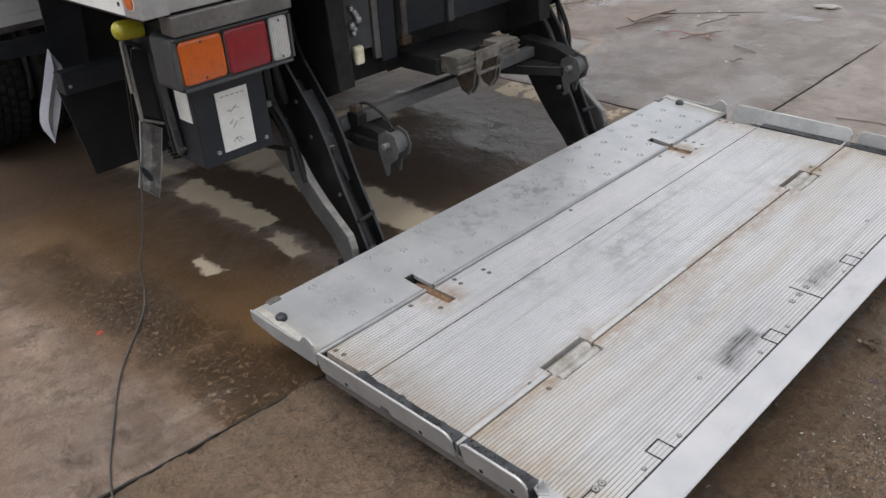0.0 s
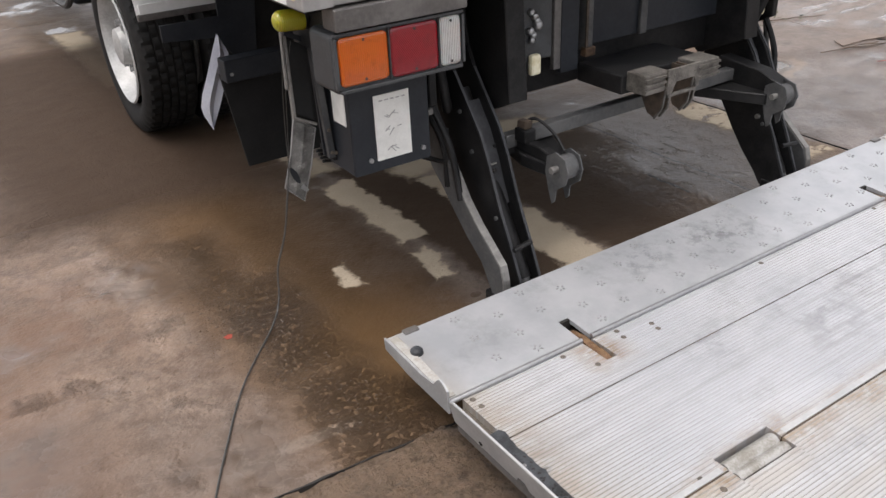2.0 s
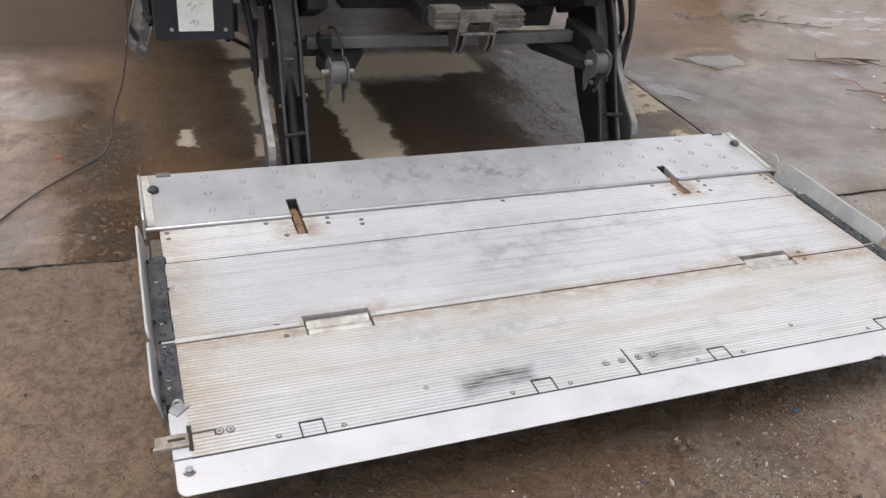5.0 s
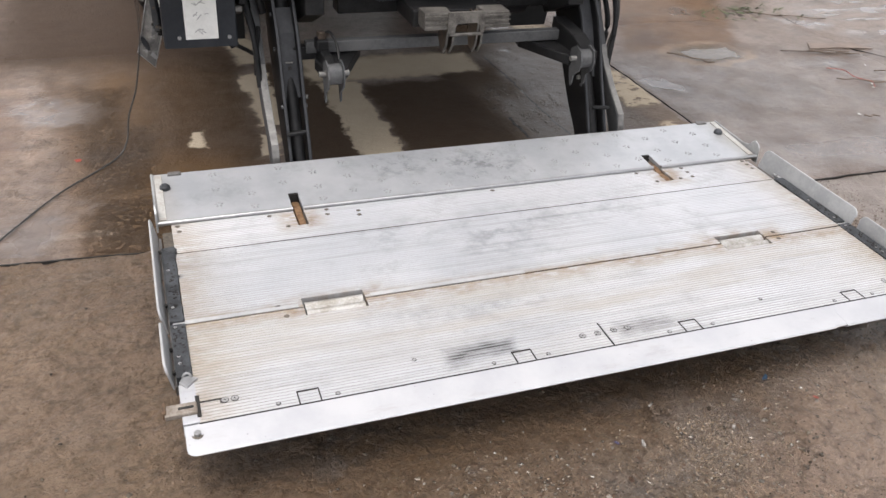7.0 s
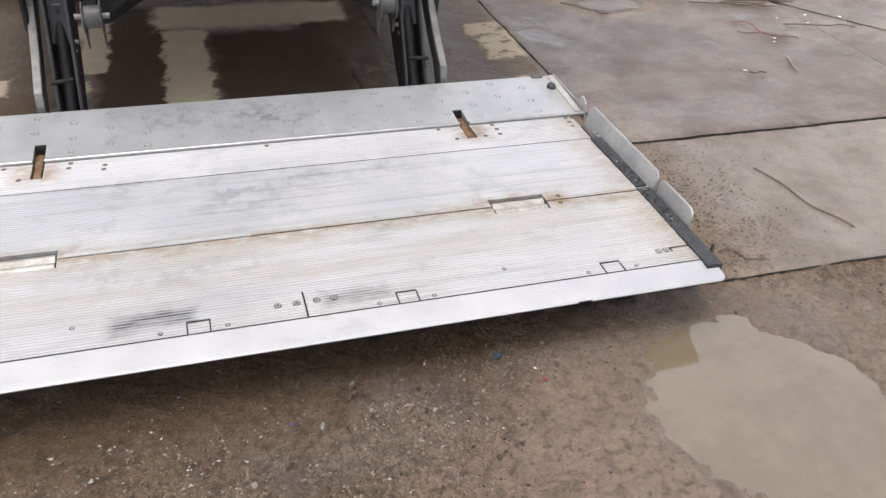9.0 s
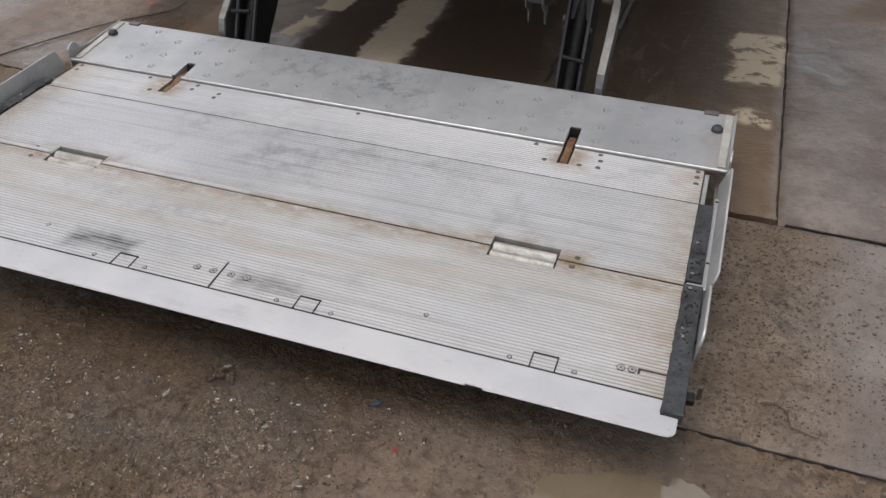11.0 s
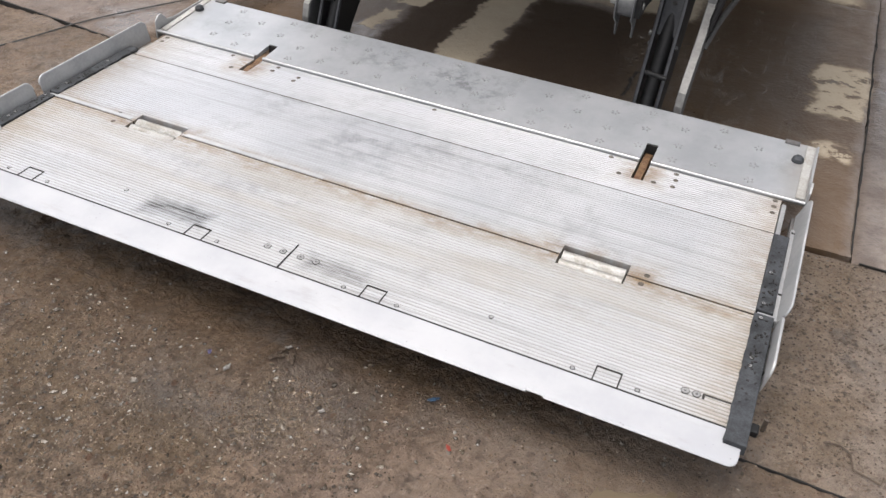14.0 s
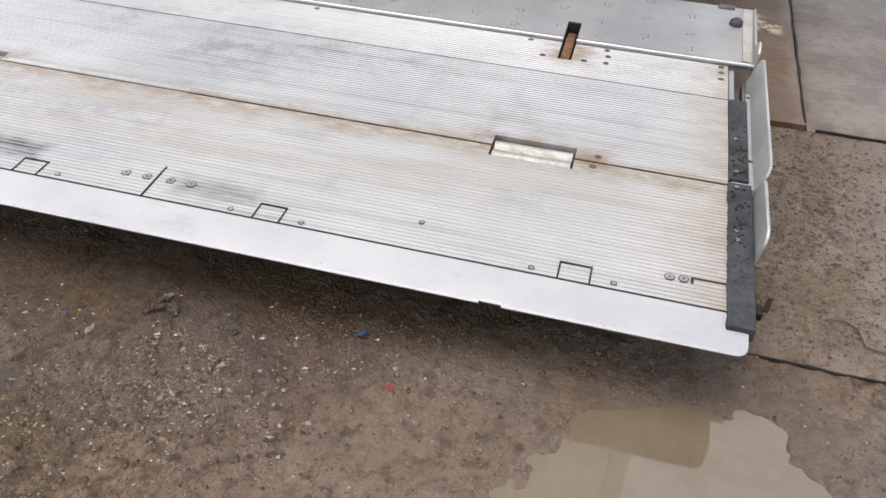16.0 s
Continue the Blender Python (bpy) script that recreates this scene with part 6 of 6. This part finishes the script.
def sail(rows, thick):
    """A thin curved sheet through rows of points."""
    bm = bmesh.new()
    grid = [[[bm.verts.new(Vector(p) + Vector((0, d, 0))) for p in row] for row in rows] for d in (0.0, thick)]
    for side in grid:
        for a, b in zip(side, side[1:]):
            for k in range(len(a) - 1):
                bm.faces.new((a[k], a[k + 1], b[k + 1], b[k]))
    f, k = grid
    rim = [*[(r, 0) for r in range(len(rows))], *[(len(rows) - 1, c) for c in range(1, len(rows[0]))], *[(r, -1) for r in range(len(rows) - 2, -1, -1)], *[(0, c) for c in range(len(rows[0]) - 2, 0, -1)]]
    for (a, b), (c, d) in zip(rim, rim[1:] + rim[:1]):
        bm.faces.new((f[a][b], f[c][d], k[c][d], k[a][b]))
    return bm


tg = part("hanging_tag", sail([[(-0.973, 0.62, 0.561), (-0.943, 0.615, 0.541), (-0.913, 0.62, 0.519)], [(-0.998, 0.612, 0.465), (-0.970, 0.605, 0.441), (-0.943, 0.612, 0.417)], [(-1.025, 0.62, 0.370), (-0.999, 0.615, 0.342), (-0.973, 0.62, 0.314)]], 0.003), M["tag"], truck, "scuffed clear plastic tag in a thin metal rim")
part("tag_frame", sweep(bmesh.new(), [(-0.973, 0.617, 0.561), (-0.998, 0.609, 0.465), (-1.025, 0.617, 0.370), (-0.973, 0.617, 0.314), (-0.943, 0.609, 0.417), (-0.913, 0.617, 0.519), (-0.973, 0.617, 0.561)], 0.0024, 6), M["bright"], tg)
part("tag_mark", P([(-0.996 + 0.009 * math.cos(a) - 0.010 * math.sin(a), 0.404 + 0.026 * math.sin(a)) for a in np.linspace(0, math.tau, 18)[:-1]], "y", 0.603, 0.606), M["boxgrey"], tg)
# bright patch laid on the tag as a painted glint
part("tag_glint", P([(-0.975, 0.372), (-0.960, 0.352), (-0.968, 0.345), (-0.985, 0.362)], "y", 0.604, 0.607), M["bright"], tg)
for pts in ([(-1.050, 0.42, 0.845), (-1.036, 0.50, 0.70), (-1.012, 0.585, 0.56), (-1.012, 0.600, 0.45), (-1.020, 0.605, 0.372)], [(-1.030, 0.43, 0.815), (-1.024, 0.51, 0.69), (-1.004, 0.59, 0.55), (-1.008, 0.602, 0.46)]):
    part("cord", sweep(bmesh.new(), curve_points(pts, 5), 0.0013, 6), M["cable"], truck)

# chassis
for s in (-1, 1):
    part("chassis_rail", B(s * 0.40 - 0.035, s * 0.40 + 0.035, 0.50, 5.2, 0.66, 0.88, bevel=0.004), M["steel"], truck)
    part("arm_hanger", P([(0.28, 0.58), (0.30, 0.90), (0.66, 0.90), (0.62, 0.62), (0.46, 0.50)], "x", s * 0.502, s * 0.440, 0.003), M["steel"], truck)
    part("hanger_plate", P([(0.36, 0.60), (0.36, 0.90), (0.70, 0.90), (0.66, 0.55), (0.52, 0.52)], "x", s * 0.700, s * 0.676, 0.003), M["steel"], truck)
    part("lever_rod", R((s * 0.70, 0.34, 0.84), (s * 0.62, 0.40, 0.56), 0.014, 12), M["steel"], truck, smooth=True)
for y in (0.62, 1.6, 3.2, 4.6):
    part("cross_member", B(-0.365, 0.365, y, y + 0.08, 0.70, 0.84, bevel=0.004), M["steel"], truck)
rb = part("rear_board", B(-0.115, 0.555, 0.405, 0.425, 0.640, 0.900, bevel=0.003), M["boxgrey"], truck, "dark grey rear board")
part("board_post", B(-0.135, -0.108, 0.392, 0.440, 0.625, 0.90, bevel=0.003), M["greysteel"], rb)
part("post_edge", B(-0.137, -0.129, 0.389, 0.394, 0.628, 0.90), M["darkrust"], rb, "rust along the post edge")
part("post_foot", B(-0.140, -0.100, 0.386, 0.410, 0.612, 0.640, bevel=0.004), M["rust"], rb)
part("board_post", B(0.085, 0.112, 0.392, 0.405, 0.640, 0.90, bevel=0.002), M["greysteel"], rb)
part("board_post", B(0.553, 0.622, 0.385, 0.43, 0.585, 0.90, bevel=0.003), M["silver"], rb)
part("small_lamp", B(0.632, 0.665, 0.380, 0.400, 0.605, 0.655, bevel=0.009), M["opal"], truck, "small cream-white lamp")
mp = part("mount_plate", B(-0.235, -0.170, 0.385, 0.400, 0.585, 0.90, bevel=0.002), M["boxgrey"], truck)
part("mount_flange", B(-0.262, -0.237, 0.385, 0.402, 0.60, 0.90, bevel=0.002), M["sheet"], mp)
part("pipe_flange", B(-0.365, -0.265, 0.392, 0.402, 0.64, 0.83, bevel=0.002), M["housing"], mp)
rub = random.Random(4)
for k in range(7):
    bm = bmesh.new()
    c = Vector((-0.335 + rub.uniform(-0.016, 0.016), 0.385, 0.70 + 0.013 * k))
    bmesh.ops.create_uvsphere(bm, u_segments=10, v_segments=6, radius=rub.uniform(0.010, 0.016), matrix=Matrix.Translation(c))
    part("fitting", bm, M["bright"], mp, "silver pipe fitting", True)
wl = part("white_lamp", B(-0.350, -0.313, 0.375, 0.398, 0.600, 0.660, bevel=0.009), M["opal"], truck, "small cream-white lamp")
part("air_tank", R((0.06, 0.60, 0.545), (0.40, 0.60, 0.545), 0.085, 28), M["boxgrey"], truck, "dark grey air tank", True)
# dark stand-ins added to close the bright view below the rear board
part("view_block_beam", B(-0.36, 0.56, 0.44, 0.52, 0.53, 0.68, bevel=0.004), M["steel"], truck)
part("view_block_tray", B(-0.34, 0.60, 0.52, 1.55, 0.575, 0.66, bevel=0.01), M["steel"], truck)
part("pump_box", B(-0.32, -0.02, 0.55, 0.85, 0.50, 0.66, bevel=0.01), M["steel"], truck)
part("axle", R((-0.80, 2.46, 0.39), (0.80, 2.46, 0.39), 0.06, 16), M["steel"], truck, smooth=True)
bm = bmesh.new()
bmesh.ops.create_uvsphere(bm, u_segments=20, v_segments=12, radius=0.17, matrix=Matrix.Translation((0, 2.46, 0.40)))
part("differential", bm, M["steel"], truck, smooth=True)
part("prop_shaft", R((0, 2.6, 0.42), (0, 5.0, 0.62), 0.045, 14), M["steel"], truck, smooth=True)
part("fuel_tank", B(-0.98, -0.60, 3.35, 4.30, 0.42, 0.84, bevel=0.03), M["boxgrey"], truck)
part("guard_rail", sweep(bmesh.new(), curve_points([(-1.0, 3.15, 0.62), (-1.02, 3.25, 0.46), (-1.02, 3.6, 0.42), (-1.02, 4.6, 0.42)], 6), 0.018), M["greysteel"], truck, smooth=True)
part("cab", B(-1.05, 1.05, 5.3, 7.0, 0.55, 2.6, bevel=0.08), M["white"], truck)


def tyre_mesh(bm, x0, x1, y, z, r):
    """A tyre with rounded shoulders and moulded tread, one skin."""
    w = x1 - x0
    prof = [(0.03, 0.66, 0), (0.002, 0.80, 0), (0.006, 0.93, 0), (0.020, 0.985, 1), (0.030, 1.0, 1)]
    for k in range(1, 5):
        c = 0.03 + (w - 0.06) * k / 5
        prof += [(c - 0.005, 1.0, 1), (c - 0.004, 0.972, 0), (c + 0.004, 0.972, 0), (c + 0.005, 1.0, 1)]
    prof += [(w - a, b, c) for a, b, c in prof[4::-1]]
    n = 192
    rings = []
    for k in range(n):
        a = math.tau * k / n
        ring = []
        for i, (px, pr, block) in enumerate(prof):
            cut = 0.022 if block and (k + (i // 4) * 2) % 4 == 0 else 0.0
            q = r * (pr - cut)
            ring.append(bm.verts.new((x0 + px, y + q * math.cos(a), z + q * math.sin(a))))
        rings.append(ring)
    for k in range(n):
        p, q = rings[k], rings[(k + 1) % n]
        for i in range(len(prof) - 1):
            bm.faces.new((p[i], p[i + 1], q[i + 1], q[i]))
    return bm


def rim_mesh(bm, x, s, y, z, r):
    """A dished disc wheel; s points outward."""
    prof = [(x, r), (x + s * 0.006, r * 0.97), (x - s * 0.02, r * 0.90), (x - s * 0.07, r * 0.84), (x - s * 0.09, r * 0.62), (x - s * 0.05, r * 0.50), (x - s * 0.045, r * 0.34), (x - s * 0.0, r * 0.30), (x + s * 0.01, r * 0.12), (x + s * 0.01, 0.002)]
    n = 48
    rings = [[bm.verts.new((px, y + pr * math.cos(math.tau * k / n), z + pr * math.sin(math.tau * k / n))) for px, pr in prof] for k in range(n)]
    for k in range(n):
        p, q = rings[k], rings[(k + 1) % n]
        for i in range(len(prof) - 1):
            bm.faces.new((p[i], p[i + 1], q[i + 1], q[i]))
    return bm


sm = part("side_marker", B(1.052, 1.062, 1.74, 1.81, 0.42, 0.49, bevel=0.003), M["red"], truck, "red and white side marker strip")
part("marker_white", B(1.052, 1.062, 1.814, 1.90, 0.42, 0.49, bevel=0.003), M["paper"], sm)
part("marker_stay", B(1.045, 1.052, 1.80, 1.84, 0.40, 0.93), M["steel"], truck)
WY, WZ, WR = 2.46, 0.390, 0.390
for s in (-1, 1):
    for xo, outer in ((1.005, True), (0.735, False)):
        xa, xb = sorted((s * xo, s * (xo - 0.235)))
        wheel = part("wheel", tyre_mesh(bmesh.new(), xa, xb, WY, WZ, WR), M["tyre"], truck, "worn black rear tyre on a silver wheel", True)
        part("rim", rim_mesh(bmesh.new(), s * (xo - 0.008), s, WY, WZ, 0.255), M["rim"], wheel, "silver painted wheel disc", True)
        if outer:
            for k in range(6):
                a = math.tau * k / 6
                part("wheel_nut", R((s * (xo - 0.058), WY + 0.105 * math.cos(a), WZ + 0.105 * math.sin(a)), (s * (xo - 0.028), WY + 0.105 * math.cos(a), WZ + 0.105 * math.sin(a)), 0.016, 6), M["screw"], wheel)
    # mudguard, a thin arched sheet with a stiffening lip
    x0, x1 = sorted((s * 0.58, s * 1.005))
    arc = [(WY - 0.50, 0.605), (WY - 0.48, 0.70), (WY - 0.42, 0.82), (WY - 0.28, 0.885), (WY + 0.28, 0.885), (WY + 0.42, 0.82), (WY + 0.48, 0.70), (WY + 0.50, 0.605)]
    inner = [(y + 0.006 * (1 if y < WY else -1), z - 0.004) for y, z in arc[::-1]]
    guard = part("mudguard", P(arc + inner, "x", x0, x1), M["white"], truck, "white painted steel mudguard")
    part("guard_lip", B(x0, x1, WY - 0.514, WY - 0.490, 0.588, 0.612, bevel=0.003), M["sheet"], guard)
    part("guard_fascia", B(x0 + 0.01, x1 - 0.01, WY - 0.506, WY - 0.497, 0.610, 0.65, bevel=0.003), M["white"], guard)
    # mud flap on its bar
    xa, xb = sorted((s * 0.935, s * 0.575))
    bm = bmesh.new()
    fl = [(xa, 0.515), (xb, 0.515), (xb - (0.05 if s > 0 else 0), 0.17), (xa + (0.05 if s < 0 else 0), 0.17)]
    flap = part("mud_flap", P(fl, "y", 1.300, 1.312, 0.001), M["flap"], truck, "black rubber mud flap")
    part("flap_bar", B(xa, xb, 1.235, 1.298, 0.500, 0.575, bevel=0.003), M["boxgrey"], flap)
    part("flap_clip", R((s * 0.915, 1.23, 0.528), (s * 0.915, 1.240, 0.528), 0.006, 8), M["bright"], flap)
    part("flap_stay", R((s * 0.62, 1.27, 0.56), (s * 0.42, 1.35, 0.74), 0.016, 10), M["steel"], truck)
    part("inner_shield", P([(s * 1.0, 0.62), (s * 0.78, 0.62), (s * 0.77, 0.93), (s * 0.60, 0.93), (s * 0.655, 0.44), (s * 0.72, 0.44), (s * 0.81, 0.545), (s * 1.0, 0.56)], "y", 1.68, 1.69, 0.001), M["boxgrey"], truck, "dark navy splash shield")
    # unseen panel added so the wet ground does not mirror the white mudguard
    part("reflection_screen", B(min(s * 0.56, s * 0.94), max(s * 0.56, s * 0.94), 1.262, 1.270, 0.570, 0.932), M["boxgrey"], truck) if s > 0 else None
    # dark backing added to hide the bright mudguard beyond the shield
    part("dark_backing", P([(s * 0.665, 0.43), (s * 0.645, 0.93), (s * 0.38, 0.93), (s * 0.38, 0.52), (s * 0.50, 0.43)], "y", 1.72, 1.74, 0.001), M["steel"], truck)
# plastic rag caught behind the flap
left = curve_points([(-0.826, 1.60, 0.575), (-0.850, 1.60, 0.52), (-0.880, 1.60, 0.448), (-0.930, 1.60, 0.322), (-0.902, 1.60, 0.229)], 3)
right = curve_points([(-0.822, 1.60, 0.575), (-0.788, 1.60, 0.478), (-0.822, 1.60, 0.400), (-0.852, 1.60, 0.325), (-0.899, 1.60, 0.229)], 3)
part("plastic_rag", sail([[a, a.lerp(b, 0.35) + Vector((0, -0.014, 0)), a.lerp(b, 0.7) + Vector((0, 0.010, 0)), b] for a, b in zip(left, right)], 0.002), M["film"], truck, "torn milky plastic sheet hanging by the wheel", True)

# ---- cord and litter ----
pts = [(-1.020, 0.610, 0.372), (-1.048, 0.612, 0.24), (-1.085, 0.61, 0.14), (-1.105, 0.59, 0.05), (-1.155, 0.535, 0.008), (-1.32, 0.335, 0.008), (-1.44, 0.140, 0.008), (-1.535, -0.035, 0.006), (-1.60, -0.22, 0.004), (-1.72, -0.50, 0.006), (-1.95, -0.75, 0.008)]
lone("control_cord", sweep(bmesh.new(), curve_points(pts, 10), 0.0027, 8), M["cable"], "thin grey control cord trailing over wet concrete", "cord", smooth=True)


def scrap(name, x, y, z, size, mat, label, category, seed, group="bits of litter", thick=0.10):
    """A crumpled flake with a torn outline."""
    g = random.Random(seed)
    bm = bmesh.new()
    bmesh.ops.create_icosphere(bm, subdivisions=3, radius=1.0)
    for v in bm.verts:
        q = v.co * 1.7 + Vector((seed * 3.1, 0, 0))
        v.co *= 1 + 0.75 * noise.noise(q) + 0.35 * noise.noise(q * 3.1)
        v.co.z += 0.8 * noise.noise(q * 2.2)
    bm.transform(Matrix.Translation((x, y, z)) @ Matrix.Rotation(g.uniform(0, 3), 4, "Z") @ Matrix.Rotation(g.uniform(-0.3, 0.3), 4, "X") @ Matrix.Diagonal((size, size * g.uniform(0.4, 0.7), size * thick, 1)))
    return lone(name, bm, M[mat], label, category, group)


scrap("plastic_scrap", -1.275, 0.565, 0.006, 0.012, "redbit", "red plastic scrap on wet concrete", "litter", 1)
scrap("plastic_scrap", 0.420, -1.090, 0.003, 0.011, "bluebit", "blue plastic scrap in the mud", "litter", 4)
lump = random.Random(5)
for k in range(9):
    scrap("clod", 0.070 + lump.gauss(0, 0.016), -1.130 + lump.gauss(0, 0.008), 0.004, lump.uniform(0.005, 0.010), "crumbs", "dark clod of soil in the mud", "soil", 60 + k, "dark clods", 0.6)
scrap("plastic_scrap", -0.08, -1.19, 0.003, 0.006, "purplebit", "violet plastic shred in the mud", "litter", 5)
scrap("plastic_scrap", 0.50, -1.19, 0.003, 0.007, "redbit", "red plastic scrap in the mud", "litter", 6)
scrap("stone", 0.226, -1.222, 0.002, 0.006, "chalk", "pale stone half sunk in mud", "stone", 7, "pale stones", 0.5)
scrap("stone", 0.065, -1.10, 0.002, 0.007, "chalk", "pale stone half sunk in mud", "stone", 8, "pale stones", 0.5)
scrap("stone", -0.02, -1.21, 0.002, 0.008, "chalk", "pale stone half sunk in mud", "stone", 9, "pale stones", 0.5)
scrap("paper_plate", 3.36, 0.365, 0.010, 0.066, "chalk", "crushed dirty white paper plate on wet concrete", "litter", 10)
for k, (x, y) in enumerate(((2.39, 0.60), (2.42, 0.64), (2.78, 0.90), (2.64, 0.42), (2.72, 0.80), (2.60, 0.88), (2.95, 0.85), (2.05, 0.33))):
    scrap("paper_scrap", x, y, 0.006, 0.008, "paper", "small white paper flake on wet concrete", "litter", 20 + k)
twigs = random.Random(9)
for k, (x, y, l, a) in enumerate(((1.68, 1.14, 0.26, -0.85), (2.46, 1.12, 0.42, -0.15), (2.55, 1.08, 0.30, -0.32), (2.40, 0.68, 0.30, -0.45), (1.62, -0.62, 0.40, -1.35), (2.75, 0.75, 0.35, -0.2), (2.75, 1.72, 0.5, -0.45), (2.08, 0.30, 0.06, -0.5))):
    q = [(x + l * (t - 0.5) * math.cos(a) + twigs.uniform(-0.012, 0.012), y + l * (t - 0.5) * math.sin(a) + twigs.uniform(-0.012, 0.012), 0.007 + twigs.uniform(0, 0.006)) for t in np.linspace(0, 1, 7)]
    bm = sweep(bmesh.new(), curve_points(q, 4), 0.0032, 6)
    if k < 4:
        sweep(bm, [q[3], (q[3][0] + 0.06, q[3][1] - 0.03, 0.010), (q[3][0] + 0.10, q[3][1] - 0.035, 0.008)], 0.002, 5)
    lone("twig", bm, M["wood"], "thin dark wet twig on the ground", "twig", "fallen twigs", smooth=True)
# thin sheet added for the brown soil patch between the twigs
bd = P([(2.47, 1.16), (2.53, 1.25), (2.66, 1.21), (2.80, 1.21), (2.86, 1.10), (2.66, 1.15)], "z", 0.002, 0.007, 0.001)
lone("cardboard", bd, M["soil_patch"], "thin sheet standing in for a brown soil patch", "cardboard")
old = thing("tyre", (2.87, 2.62, 0), "black worn tyre lying flat on the wet yard", "tyre")
bm = tyre_mesh(bmesh.new(), 0.0, 0.23, 0.0, 0.0, 0.33)
bm.transform(Matrix.Translation((2.87, 2.62, 0.0)) @ Matrix.Rotation(radians(-90), 4, "Y"))
part("tread", bm, M["tyre"], old, "", True)
leaves = bmesh.new()
lv = random.Random(3)
for k in range(70):
    c = Vector((2.50 + lv.gauss(0, 0.17), 1.84 + lv.gauss(0, 0.07), 0.008 + lv.uniform(0, 0.012)))
    m = Matrix.Translation(c) @ Euler((lv.uniform(-0.5, 0.5), lv.uniform(-0.5, 0.5), lv.uniform(0, 6))).to_matrix().to_4x4() @ Matrix.Diagonal((0.022, 0.007, 0.0016, 1))
    bmesh.ops.create_icosphere(leaves, subdivisions=1, radius=1.0, matrix=m)
tagged(lone("leaf_litter", leaves, M["leaf"], "small heap of wet green leaves and stalks", "leaves"), kind="stuff")
lone("wire", sweep(bmesh.new(), curve_points([(2.34, 0.88, 0.006), (2.40, 0.82, 0.012), (2.40, 0.74, 0.006), (2.43, 0.66, 0.010), (2.40, 0.60, 0.006)], 6), 0.0022, 6), M["redbit"], "crooked thin red wire on wet concrete", "wire", "bits of litter", smooth=True)
lone("straw", sweep(bmesh.new(), [(2.335, 0.43, 0.006), (2.30, 0.35, 0.009), (2.28, 0.28, 0.006)], 0.0035, 6), M["chalk"], "pale dry straw lying on concrete", "straw", smooth=True)
lone("wire", sweep(bmesh.new(), [(1.185, -0.832, 0.006), (1.215, -0.826, 0.008), (1.238, -0.840, 0.006), (1.246, -0.880, 0.006), (1.298, -0.894, 0.008), (1.303, -0.872, 0.006)], 0.0022, 6), M["wood"], "short bent dark wire pressed into silt", "wire", "bits of litter", smooth=True)
